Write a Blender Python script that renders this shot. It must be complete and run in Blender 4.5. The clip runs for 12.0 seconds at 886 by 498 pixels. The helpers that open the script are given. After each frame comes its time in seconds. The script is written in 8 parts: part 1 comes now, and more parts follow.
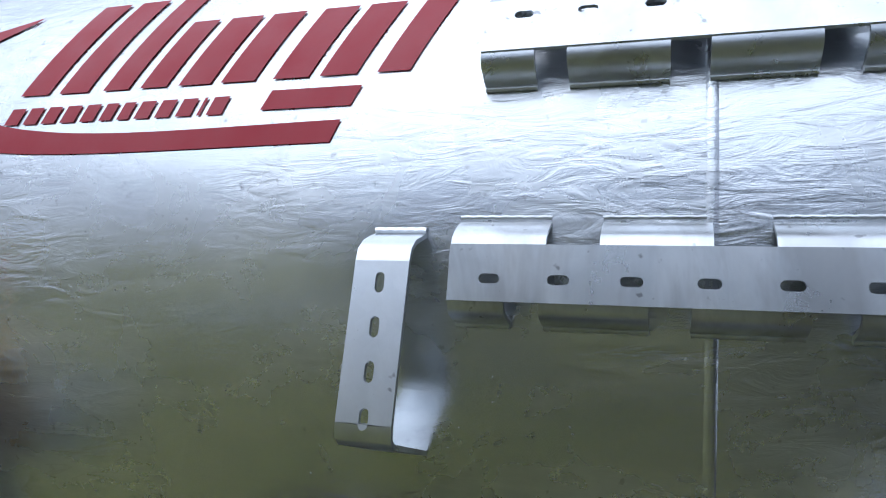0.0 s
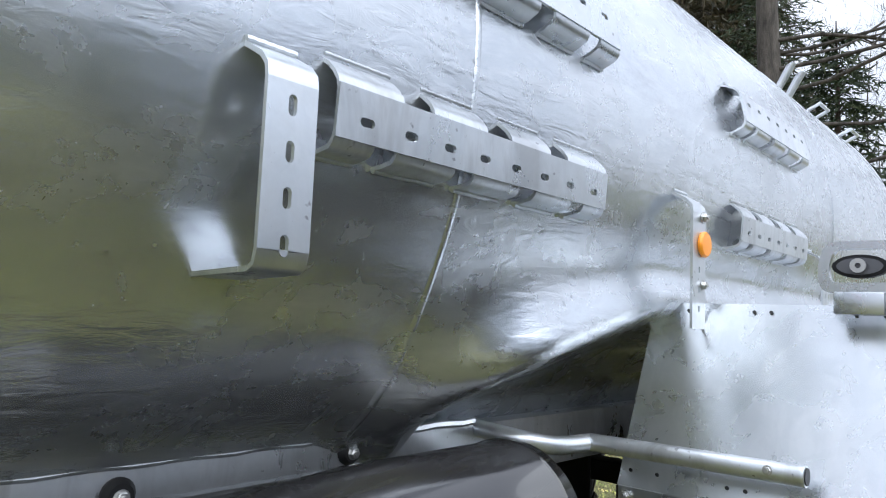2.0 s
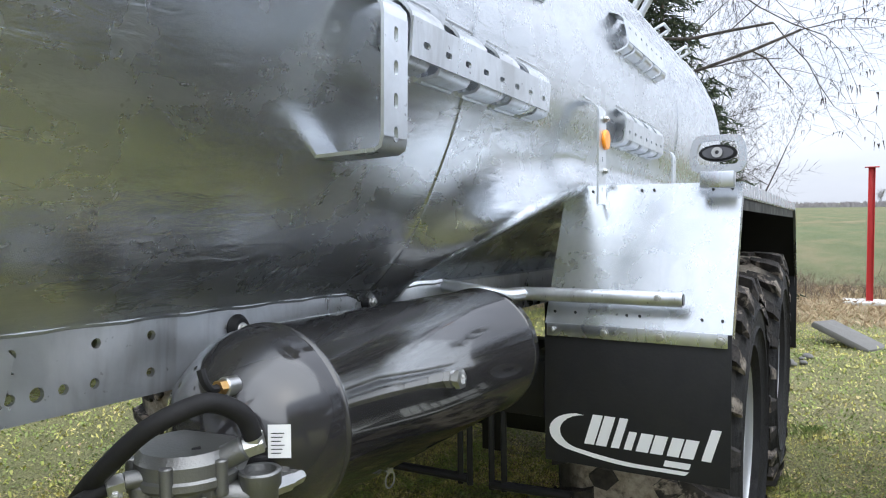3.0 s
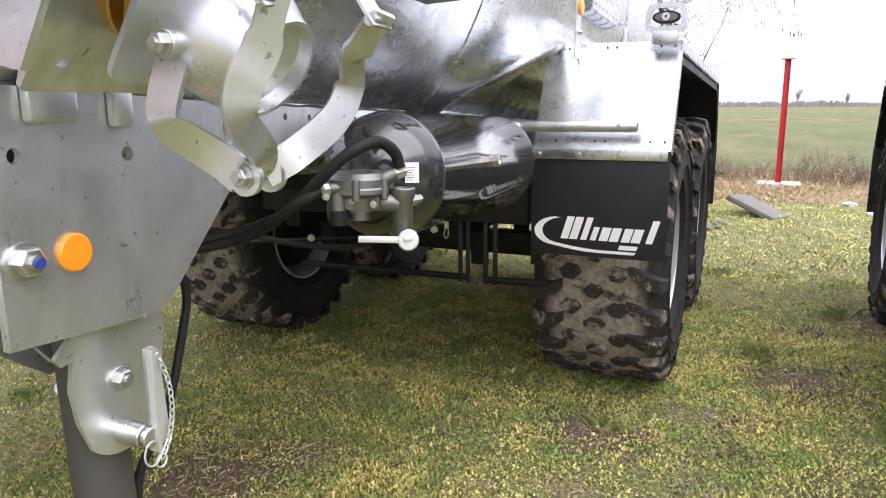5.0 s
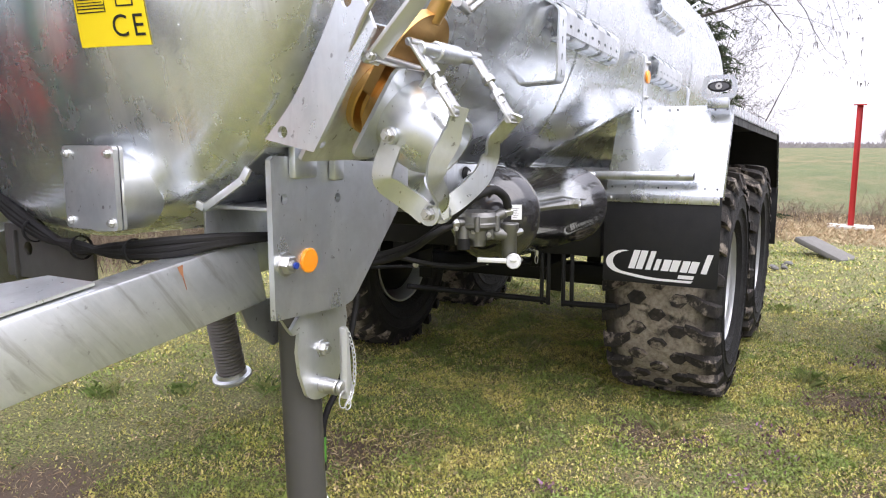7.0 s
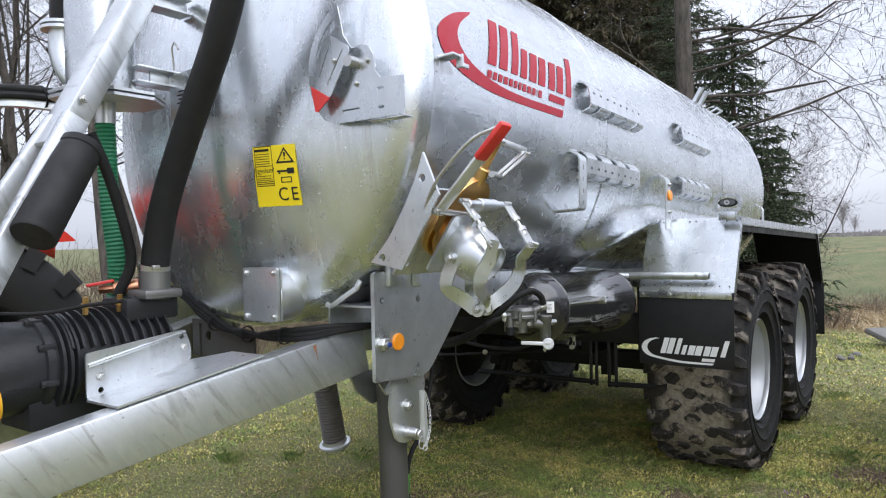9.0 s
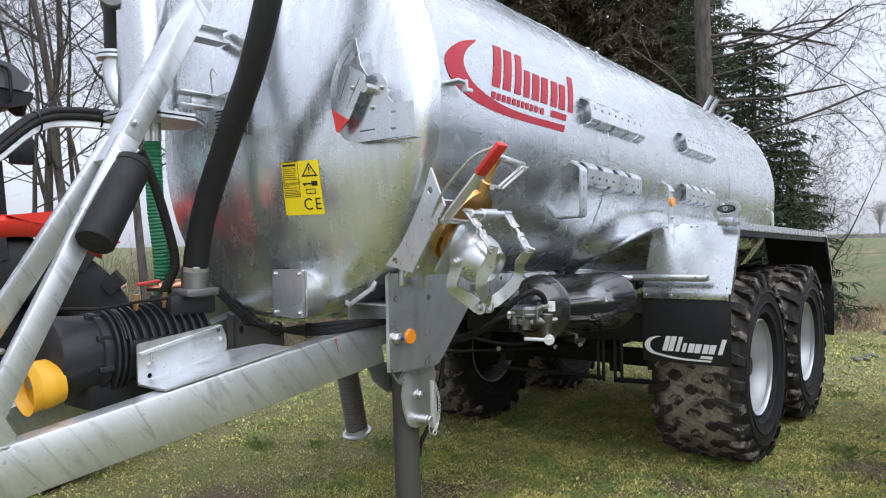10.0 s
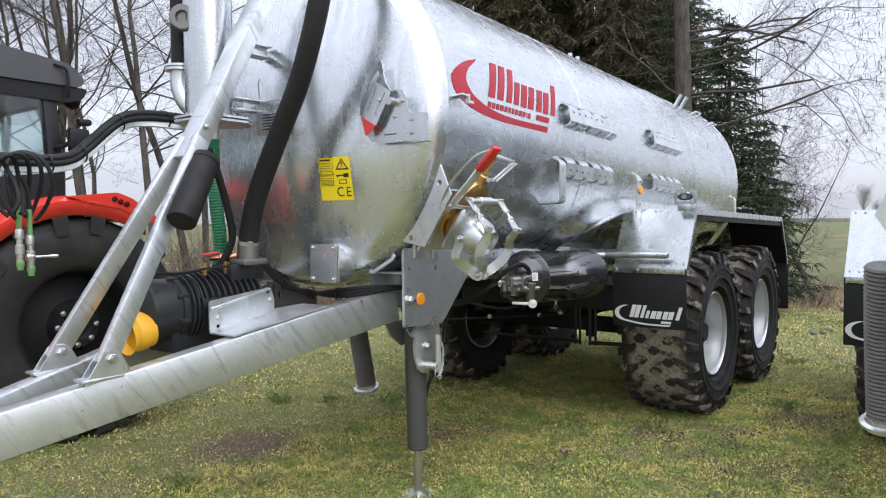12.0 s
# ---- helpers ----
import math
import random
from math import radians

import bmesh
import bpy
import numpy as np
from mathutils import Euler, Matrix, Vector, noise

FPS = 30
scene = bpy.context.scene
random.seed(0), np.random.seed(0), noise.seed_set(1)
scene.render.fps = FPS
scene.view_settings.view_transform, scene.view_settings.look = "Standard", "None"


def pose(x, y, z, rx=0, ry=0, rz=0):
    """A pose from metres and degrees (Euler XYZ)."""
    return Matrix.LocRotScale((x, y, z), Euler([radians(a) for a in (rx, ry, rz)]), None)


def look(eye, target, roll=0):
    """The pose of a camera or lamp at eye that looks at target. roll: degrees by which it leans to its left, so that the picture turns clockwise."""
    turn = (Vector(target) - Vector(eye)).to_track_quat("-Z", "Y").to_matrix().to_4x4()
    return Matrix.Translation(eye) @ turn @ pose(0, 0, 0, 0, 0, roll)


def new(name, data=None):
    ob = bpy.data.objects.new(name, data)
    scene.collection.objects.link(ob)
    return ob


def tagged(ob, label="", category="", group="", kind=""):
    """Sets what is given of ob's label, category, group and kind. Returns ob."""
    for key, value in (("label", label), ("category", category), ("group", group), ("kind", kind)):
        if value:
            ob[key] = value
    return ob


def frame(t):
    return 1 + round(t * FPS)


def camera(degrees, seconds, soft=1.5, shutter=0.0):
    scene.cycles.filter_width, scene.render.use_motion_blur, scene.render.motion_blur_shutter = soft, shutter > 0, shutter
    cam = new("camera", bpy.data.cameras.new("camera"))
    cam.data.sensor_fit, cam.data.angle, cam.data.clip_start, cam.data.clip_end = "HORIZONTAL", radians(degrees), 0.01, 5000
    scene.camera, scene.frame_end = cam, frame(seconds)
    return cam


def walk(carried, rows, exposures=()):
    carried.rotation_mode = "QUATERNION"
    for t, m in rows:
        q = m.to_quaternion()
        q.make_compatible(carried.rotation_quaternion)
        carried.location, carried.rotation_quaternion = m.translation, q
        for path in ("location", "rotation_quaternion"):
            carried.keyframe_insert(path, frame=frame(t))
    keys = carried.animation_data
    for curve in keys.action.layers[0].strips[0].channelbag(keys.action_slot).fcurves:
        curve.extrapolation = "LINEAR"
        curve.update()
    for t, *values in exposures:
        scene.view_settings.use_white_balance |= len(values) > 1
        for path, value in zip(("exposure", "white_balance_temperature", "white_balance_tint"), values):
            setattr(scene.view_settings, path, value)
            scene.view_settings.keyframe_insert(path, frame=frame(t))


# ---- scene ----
cam = camera(63.4, 12.0, soft=1.1)
PATH = [
    (0, (0.214, -1.869, 1.747), (-0.38, -0.036, 2.28), 3.5),
    (0.5, (-0.014, -1.809, 1.748), (-0.196, 0.09, 2.347), 2.8),
    (1, (-0.211, -1.757, 1.761), (0.307, 0.102, 2.286), 1.4),
    (1.5, (-0.455, -1.74, 1.746), (0.636, -0.102, 2.098), 0.8),
    (2, (-0.685, -1.748, 1.715), (0.794, -0.409, 1.85), 1.0),
    (2.5, (-0.918, -1.734, 1.695), (0.761, -0.648, 1.676), 0.6),
    (3, (-1.254, -1.709, 1.642), (0.49, -0.737, 1.528), -0.8),
    (3.2, (-1.334, -1.703, 1.649), (0.428, -0.769, 1.491), -0.1),
    (4.8, (-2.035, -1.719, 1.481), (-0.233, -0.937, 1.106), -0.5),
    (5, (-2.075, -1.758, 1.453), (-0.279, -0.971, 1.058), -0.3),
    (5.5, (-2.183, -1.879, 1.391), (-0.412, -1.057, 0.953), 0.3),
    (6, (-2.294, -1.91, 1.392), (-0.543, -1.044, 0.961), 0.6),
    (6.5, (-2.517, -1.91, 1.443), (-0.779, -0.997, 1.066), 0.4),
    (7, (-2.733, -1.939, 1.52), (-1.004, -0.977, 1.229), 0.0),
    (7.5, (-2.921, -2.063, 1.579), (-1.206, -1.052, 1.387), -0.5),
    (7.7, (-3.009, -2.12, 1.598), (-1.303, -1.089, 1.44), -0.7),
    (9.3, (-3.495, -2.602, 1.608), (-1.888, -1.412, 1.595), -1.2),
    (9.5, (-3.521, -2.657, 1.612), (-1.922, -1.456, 1.597), -1.1),
    (10, (-3.65, -2.779, 1.627), (-2.076, -1.545, 1.605), -1.1),
    (10.5, (-3.864, -2.849, 1.636), (-2.301, -1.601, 1.594), -0.9),
    (11, (-3.994, -2.961, 1.64), (-2.43, -1.716, 1.587), -0.9),
    (11.5, (-4.113, -3.126, 1.633), (-2.538, -1.895, 1.567), -0.7),
    (12, (-4.322, -3.188, 1.633), (-2.729, -1.98, 1.556), -0.6),
]
walk(cam, [(t, look(eye, target, roll)) for t, eye, target, roll in PATH],
     [(0.0, -0.25, 5350, 8), (1.0, -0.1, 5550, 8), (2.0, 0.6, 5850, 7), (3.0, 0.82, 5900, 7), (4.0, 0.95, 6150, 11), (5.0, 1.2, 6350, 16), (6.5, 1.25, 6350, 16), (7.5, 1.0, 6150, 15), (9.5, 0.56, 5950, 9), (12.0, 0.56, 6050, 10)])

# ---------------------------------------------------------------- world and light
world = bpy.data.worlds.new("overcast_sky")
scene.world = world
world.use_nodes = True
wn, wl = world.node_tree.nodes, world.node_tree.links
sky = wn.new("ShaderNodeTexSky")
sky.sky_type, sky.sun_disc = "NISHITA", False
sky.sun_elevation, sky.sun_rotation = radians(42), radians(200)
sky.air_density, sky.dust_density = 1.0, 3.0
tc = wn.new("ShaderNodeTexCoord")
mp = wn.new("ShaderNodeMapping")
mp.inputs["Scale"].default_value = (1.2, 1.2, 4.0)
cl = wn.new("ShaderNodeTexNoise")
cl.inputs["Scale"].default_value, cl.inputs["Detail"].default_value, cl.inputs["Roughness"].default_value = 1.6, 6, 0.55
ramp = wn.new("ShaderNodeValToRGB")
ramp.color_ramp.elements[0].position, ramp.color_ramp.elements[0].color = 0.30, (3.95, 3.95, 4.3, 1)
ramp.color_ramp.elements[1].position, ramp.color_ramp.elements[1].color = 0.68, (5.7, 5.6, 5.85, 1)
mixc = wn.new("ShaderNodeMix")
mixc.data_type = "RGBA"
mixc.inputs["Factor"].default_value = 0.88
wl.new(tc.outputs["Generated"], mp.inputs["Vector"])
wl.new(mp.outputs["Vector"], cl.inputs["Vector"])
wl.new(cl.outputs["Fac"], ramp.inputs["Fac"])
wl.new(sky.outputs["Color"], mixc.inputs["A"])
wl.new(ramp.outputs["Color"], mixc.inputs["B"])
bg = wn["Background"]
bg.inputs["Strength"].default_value = 0.105
sep = wn.new("ShaderNodeSeparateXYZ")
rise = wn.new("ShaderNodeMapRange")                       # an overcast sky is brighter overhead than at the horizon
rise.inputs["From Max"].default_value, rise.inputs["To Min"].default_value, rise.inputs["To Max"].default_value = 1.0, 1.0, 2.7
zen = wn.new("ShaderNodeVectorMath")
zen.operation = "SCALE"
wl.new(tc.outputs["Generated"], sep.inputs["Vector"])
wl.new(sep.outputs["Z"], rise.inputs["Value"])
wl.new(mixc.outputs["Result"], zen.inputs[0])
wl.new(rise.outputs["Result"], zen.inputs["Scale"])
wl.new(zen.outputs["Vector"], bg.inputs["Color"])
sun = new("sun", bpy.data.lights.new("sun", "SUN"))
sun.data.energy, sun.data.angle, sun.data.color = 1.5, radians(80), (1.0, 0.98, 0.95)
sun.matrix_world = look((-3, -9, 12), (0, 0, 0))


# ---------------------------------------------------------------- material helpers
def material(name, color, rough=0.5, metal=0.0, **extra):
    m = bpy.data.materials.new(name)
    m.use_nodes = True
    b = m.node_tree.nodes["Principled BSDF"]
    b.inputs["Base Color"].default_value = (*color, 1)
    b.inputs["Roughness"].default_value, b.inputs["Metallic"].default_value = rough, metal
    for key, value in extra.items():
        b.inputs[key.replace("_", " ")].default_value = value
    return m


def coords(m, scale=(1, 1, 1), kind="Object"):
    n, l = m.node_tree.nodes, m.node_tree.links
    t, p = n.new("ShaderNodeTexCoord"), n.new("ShaderNodeMapping")
    p.inputs["Scale"].default_value = scale
    l.new(t.outputs[kind], p.inputs["Vector"])
    return p.outputs["Vector"]


def noise_tex(m, vec, scale, detail=4, rough=0.55, distort=0.0):
    n = m.node_tree.nodes.new("ShaderNodeTexNoise")
    n.inputs["Scale"].default_value, n.inputs["Detail"].default_value = scale, detail
    n.inputs["Roughness"].default_value, n.inputs["Distortion"].default_value = rough, distort
    m.node_tree.links.new(vec, n.inputs["Vector"])
    return n.outputs["Fac"]


def rampn(m, fac, stops):
    r = m.node_tree.nodes.new("ShaderNodeValToRGB")
    e = r.color_ramp.elements
    while len(e) < len(stops):
        e.new(0.5)
    for el, (pos, col) in zip(e, stops):
        el.position = pos
        el.color = (*col, 1) if len(col) == 3 else col
    m.node_tree.links.new(fac, r.inputs["Fac"])
    return r.outputs["Color"]


def grey(v):
    return (v, v, v)


def mixn(m, fac, a, b, blend="MIX"):
    x = m.node_tree.nodes.new("ShaderNodeMix")
    x.data_type, x.blend_type = "RGBA", blend
    for key, val in (("Factor", fac), ("A", a), ("B", b)):
        if isinstance(val, (int, float)):
            x.inputs[key].default_value = val
        elif isinstance(val, tuple):
            x.inputs[key].default_value = (*val, 1)
        else:
            m.node_tree.links.new(val, x.inputs[key])
    return x.outputs["Result"]


def put_color(m, sock):
    m.node_tree.links.new(sock, m.node_tree.nodes["Principled BSDF"].inputs["Base Color"])


def put_rough(m, sock):
    m.node_tree.links.new(sock, m.node_tree.nodes["Principled BSDF"].inputs["Roughness"])


def put_bump(m, heights, strength=1.0):
    """heights: (socket, distance in metres), laid over one another."""
    n, l = m.node_tree.nodes, m.node_tree.links
    last = None
    for sock, dist in heights:
        b = n.new("ShaderNodeBump")
        b.inputs["Strength"].default_value, b.inputs["Distance"].default_value = strength, dist
        l.new(sock, b.inputs["Height"])
        if last:
            l.new(last, b.inputs["Normal"])
        last = b.outputs["Normal"]
    l.new(last, n["Principled BSDF"].inputs["Normal"])


def mixed_vector(m, vec, turn):
    """The same coordinates, turned."""
    p = m.node_tree.nodes.new("ShaderNodeMapping")
    p.inputs["Rotation"].default_value = turn
    m.node_tree.links.new(vec, p.inputs["Vector"])
    return p.outputs["Vector"]


def galvanised(name, base=0.62, rough=(0.16, 0.34), wave=0.0, streak=(1, 1, 1), spangle=9.0, blue=1.03, stains=0.3, turn=(0, 0, 0), veins=0.0, metal=0.7, mottle=0.35, pits=0.5, crust=0.0, rings=None):
    """Hot-dip galvanised steel: spangle, dull and bright zones, runs, pits, stains, and dents of the sheet."""
    m = material(name, grey(base), 0.3, metal)
    v = coords(m)
    tn = mixed_vector(m, v, turn)
    p = m.node_tree.nodes.new("ShaderNodeMapping")
    p.inputs["Scale"].default_value = streak
    m.node_tree.links.new(tn, p.inputs["Vector"])
    vs = p.outputs["Vector"]
    big = noise_tex(m, v, 1.7, 3, 0.5, 0.4)
    mid = noise_tex(m, v, 7.0, 5, 0.65, 0.5)
    cells = m.node_tree.nodes.new("ShaderNodeTexVoronoi")
    cells.inputs["Scale"].default_value = spangle * 6
    m.node_tree.links.new(v, cells.inputs["Vector"])
    runs = noise_tex(m, vs, 14, 5, 0.6, 0.6)
    wide = noise_tex(m, vs, 5, 5, 0.62, 0.9)
    fine = noise_tex(m, v, 160, 3, 0.6)
    c = rampn(m, big, [(0.3, (base * 0.89, base * 0.93, base * 0.94 * blue)), (0.72, (base * 1.03, base * 1.07, base * 1.08 * blue))])
    c = mixn(m, 0.10, c, rampn(m, cells.outputs["Color"], [(0.0, grey(0.15)), (1.0, grey(0.85))]), "SOFT_LIGHT")
    c = mixn(m, rampn(m, mid, [(0.34, grey(mottle)), (0.56, grey(0))]), c, (base * 0.76, base * 0.77, base * 0.79))
    c = mixn(m, rampn(m, runs, [(0.48, grey(0)), (0.72, grey(0.35))]), c, (base * 1.25, base * 1.25, base * 1.27))
    c = mixn(m, rampn(m, wide, [(0.34, grey(stains)), (0.46, grey(0))]), c, (base * 0.52, base * 0.52, base * 0.52))
    spots = rampn(m, noise_tex(m, v, 55, 2, 0.5), [(0.69, grey(0)), (0.75, grey(pits))])
    c = mixn(m, spots, c, (0.2, 0.2, 0.21))
    bumps = [(fine, 0.00012), (runs, 0.0003)]
    r = mixn(m, 0.5, rampn(m, big, [(0.25, grey(rough[0])), (0.8, grey(rough[1]))]), rampn(m, runs, [(0.3, grey(rough[0])), (0.7, grey(rough[1] * 1.1))]))
    r = mixn(m, rampn(m, mid, [(0.34, grey(0.5)), (0.54, grey(0))]), r, grey(min(1, rough[1] * 1.3)))
    if veins:                                             # thin wandering creases of dross in the zinc
        lines = noise_tex(m, coords(m, (0.30, 1, 1.2)), 7.5, 6, 0.6, 1.6)
        hair = rampn(m, lines, [(0.478, grey(0)), (0.495, grey(veins)), (0.500, grey(veins)), (0.517, grey(0))])
        where = rampn(m, noise_tex(m, v, 2.2, 3), [(0.52, grey(0)), (0.64, grey(1))])
        hair = mixn(m, 1.0, hair, where, "MULTIPLY")
        c = mixn(m, hair, c, grey(base * 0.5))
        bumps.append((hair, 0.0005))
    if crust:                                             # patches where the zinc froze in wrinkles
        wr = noise_tex(m, mixed_vector(m, coords(m, (0.33, 1, 1.3)), (0, radians(4), 0)), 28, 5, 0.62, 0.9)
        where = rampn(m, noise_tex(m, v, 1.5, 3, 0.55, 0.3), [(0.38, grey(0.15)), (0.56, grey(1))])
        bumps.append((mixn(m, 1.0, where, wr, "MULTIPLY"), crust))
    put_color(m, c)
    put_rough(m, r)
    if wave:
        bumps += [(noise_tex(m, coords(m, (0.45, 1, 1)), 3.2, 2, 0.5, 0.4), wave), (noise_tex(m, coords(m, (0.3, 1, 1.3)), 17, 3, 0.55, 0.6), wave * 0.10)]
    if rings:                                             # faint turning marks round the end's axis
        n, l = m.node_tree.nodes, m.node_tree.links
        sh = n.new("ShaderNodeVectorMath")
        sh.operation = "SUBTRACT"
        sh.inputs[1].default_value = (0, rings[0], rings[1])
        l.new(coords(m, (0, 1, 1)), sh.inputs[0])
        ln = n.new("ShaderNodeVectorMath")
        ln.operation = "LENGTH"
        l.new(sh.outputs["Vector"], ln.inputs[0])
        sn = n.new("ShaderNodeMath")
        sn.operation = "MULTIPLY"
        sn.inputs[1].default_value = 2 * math.pi / 0.014
        l.new(ln.outputs["Value"], sn.inputs[0])
        si = n.new("ShaderNodeMath")
        si.operation = "SINE"
        l.new(sn.outputs["Value"], si.inputs[0])
        bumps.append((mixn(m, 1.0, rampn(m, mid, [(0.42, grey(0)), (0.60, grey(1))]), si.outputs["Value"], "MULTIPLY"), 0.00009))
    put_bump(m, bumps, 0.55)
    return m


GALV_TANK = galvanised("galvanised_tank", 0.68, (0.17, 0.31), wave=0.0035, streak=(0.25, 1, 1), stains=0.16, veins=0.22, metal=0.92, mottle=0.25, pits=0.35, crust=0.0046)
GALV_END = galvanised("galvanised_dished_end", 0.70, (0.17, 0.30), wave=0.0012, streak=(1, 1.6, 0.14), stains=0.34, veins=0.30, metal=0.90, mottle=0.25, pits=0.3, rings=(0.01, 2.21))
GALV = galvanised("galvanised_steel", 0.70, (0.22, 0.38), streak=(0.9, 0.9, 0.28), stains=0.5, mottle=0.45, pits=0.7, metal=0.85)
GALV_BAR = galvanised("galvanised_drawbar", 0.62, (0.26, 0.40), streak=(3.6, 1.0, 0.45), turn=(0, radians(35), 0), stains=0.6, mottle=0.25, metal=0.8)
GALV_SHEET = galvanised("galvanised_sheet", 0.56, (0.20, 0.30), streak=(1, 1, 0.4), spangle=5, stains=0.05, metal=0.90, mottle=0.06, pits=0.0)
ZINC = material("zinc_plated_bolt", (0.52, 0.52, 0.51), 0.32, 0.9)
CASTALU = material("cast_aluminium", (0.21, 0.21, 0.205), 0.48, 0.9)
put_bump(CASTALU, [(noise_tex(CASTALU, coords(CASTALU), 220, 2), 0.0006)])


def painted(name, color, rough, bump=0.0004, coat=0.0, dirt=0.15):
    m = material(name, color, rough)
    v = coords(m)
    k = noise_tex(m, v, 3.1, 5)
    put_color(m, mixn(m, rampn(m, k, [(0.45, grey(0)), (0.8, grey(dirt))]), color, tuple(min(1, x * 0.6 + (0.03 if max(color) < 0.04 else 0.07)) for x in color)))
    put_rough(m, rampn(m, noise_tex(m, v, 12, 4), [(0.3, grey(rough * 0.8)), (0.75, grey(min(1, rough * 1.35)))]))
    put_bump(m, [(noise_tex(m, v, 90, 3), bump)])
    m.node_tree.nodes["Principled BSDF"].inputs["Coat Weight"].default_value = coat
    if max(color) < 0.04 and not coat:                    # dull rubber and plastic
        m.node_tree.nodes["Principled BSDF"].inputs["Specular IOR Level"].default_value = 0.28
    return m


AIRTANK = painted("dark_grey_gloss_paint", (0.026, 0.025, 0.026), 0.12, 0.00003, 0.6, 0.05)
PUMP = painted("anthracite_cast_paint", (0.020, 0.021, 0.023), 0.38, 0.0012)
JACK = painted("grey_primer_paint", (0.065, 0.063, 0.060), 0.45)
BLACK = painted("black_steel_paint", (0.010, 0.010, 0.011), 0.45)
PLASTIC = painted("black_plastic", (0.012, 0.012, 0.013), 0.5)
RUBBER = painted("black_hose_rubber", (0.013, 0.0125, 0.013), 0.62, 0.0007)
FLAP = painted("black_flap_rubber", (0.018, 0.018, 0.019), 0.55, 0.0006)
RED = painted("red_dip_grip", (0.62, 0.035, 0.03), 0.35)
TRACTOR_RED = painted("red_tractor_paint", (0.70, 0.045, 0.03), 0.22, 0.0001, 0.6, 0.04)
POLE_RED = painted("red_pole_paint", (0.52, 0.03, 0.03), 0.5)
BRASS = material("cast_brass", (0.66, 0.40, 0.13), 0.36, 1.0)
put_color(BRASS, rampn(BRASS, noise_tex(BRASS, coords(BRASS), 7, 5), [(0.3, (0.50, 0.29, 0.10)), (0.7, (0.72, 0.46, 0.18))]))
put_bump(BRASS, [(noise_tex(BRASS, coords(BRASS), 150, 3), 0.0009)])
RUST = painted("rust_stain", (0.30, 0.13, 0.06), 0.8)
YELLOW = painted("yellow_guard_plastic", (0.80, 0.42, 0.02), 0.4)
STICKER = painted("yellow_sticker_film", (0.86, 0.66, 0.01), 0.35, 0.0001)
INK = material("black_ink", (0.012, 0.012, 0.012), 0.5)
PALE = material("pale_zinc_plate", (0.66, 0.67, 0.67), 0.38, 0.6)
put_bump(PALE, [(noise_tex(PALE, coords(PALE), 70, 3), 0.0004)])
WHITE = painted("white_film", (0.80, 0.80, 0.80), 0.4, 0.0001)
LOGO = painted("crimson_film", (0.36, 0.006, 0.020), 0.45, 0.0002, 0.0, 0.03)
ORANGE = material("orange_reflector", (1.0, 0.34, 0.012), 0.35, 0.0, Coat_Weight=0.3, Emission_Strength=0.0)
put_bump(ORANGE, [(noise_tex(ORANGE, coords(ORANGE), 400, 1), 0.001)])
GREEN_HOSE = painted("green_suction_hose", (0.015, 0.17, 0.075), 0.4)
GREY_HOSE = painted("grey_suction_hose", (0.145, 0.135, 0.125), 0.5)
RIM = material("silver_rim_paint", (0.60, 0.61, 0.62), 0.38, 0.6)
put_bump(RIM, [(noise_tex(RIM, coords(RIM), 60, 3), 0.0005)])
GLASS = material("cab_glass", (0.72, 0.80, 0.80), 0.02, 0.0, Transmission_Weight=1.0, IOR=1.45)

TYRE = material("tyre_rubber", (0.016, 0.0155, 0.0155), 0.7)
tv = coords(TYRE)
put_color(TYRE, mixn(TYRE, rampn(TYRE, noise_tex(TYRE, tv, 3.0, 6, 0.6), [(0.50, grey(0)), (0.74, grey(0.4))]), (0.016, 0.0155, 0.0155), (0.075, 0.065, 0.055)))
put_bump(TYRE, [(noise_tex(TYRE, tv, 60, 4), 0.002)])
# the tanker's tyres: dried mud lies in the tread, outside a radius of 0.62 m
MUDDY = material("muddy_tyre_rubber", (0.02, 0.02, 0.02), 0.8)
tv = coords(MUDDY)
rad = MUDDY.node_tree.nodes.new("ShaderNodeVectorMath")
rad.operation = "LENGTH"
MUDDY.node_tree.links.new(coords(MUDDY, (1, 0, 1)), rad.inputs[0])
zone = rampn(MUDDY, rad.outputs["Value"], [(0.600, grey(0)), (0.636, grey(1))])
across = MUDDY.node_tree.nodes.new("ShaderNodeVectorMath")
across.operation = "LENGTH"
MUDDY.node_tree.links.new(coords(MUDDY, (0, 1, 0)), across.inputs[0])
zone = mixn(MUDDY, 1.0, zone, rampn(MUDDY, across.outputs["Value"], [(0.19, grey(1)), (0.25, grey(0.1))]), "MULTIPLY")
lumps = rampn(MUDDY, noise_tex(MUDDY, tv, 6.5, 7, 0.7, 0.4), [(0.32, grey(0.0)), (0.44, grey(1))])
mud = rampn(MUDDY, noise_tex(MUDDY, tv, 34, 6, 0.65), [(0.32, (0.19, 0.16, 0.130)), (0.50, (0.35, 0.305, 0.250)), (0.68, (0.47, 0.42, 0.35))])
put_color(MUDDY, mixn(MUDDY, mixn(MUDDY, 1.0, zone, lumps, "MULTIPLY"), mixn(MUDDY, rampn(MUDDY, noise_tex(MUDDY, tv, 4, 6), [(0.52, grey(0)), (0.75, grey(0.35))]), (0.016, 0.0155, 0.0155), (0.075, 0.065, 0.055)), mud))
put_bump(MUDDY, [(lumps, 0.010), (noise_tex(MUDDY, tv, 60, 5, 0.7), 0.008)])
TREAD = material("muddy_tread_rubber", (0.03, 0.028, 0.026), 0.8)
tv = coords(TREAD)
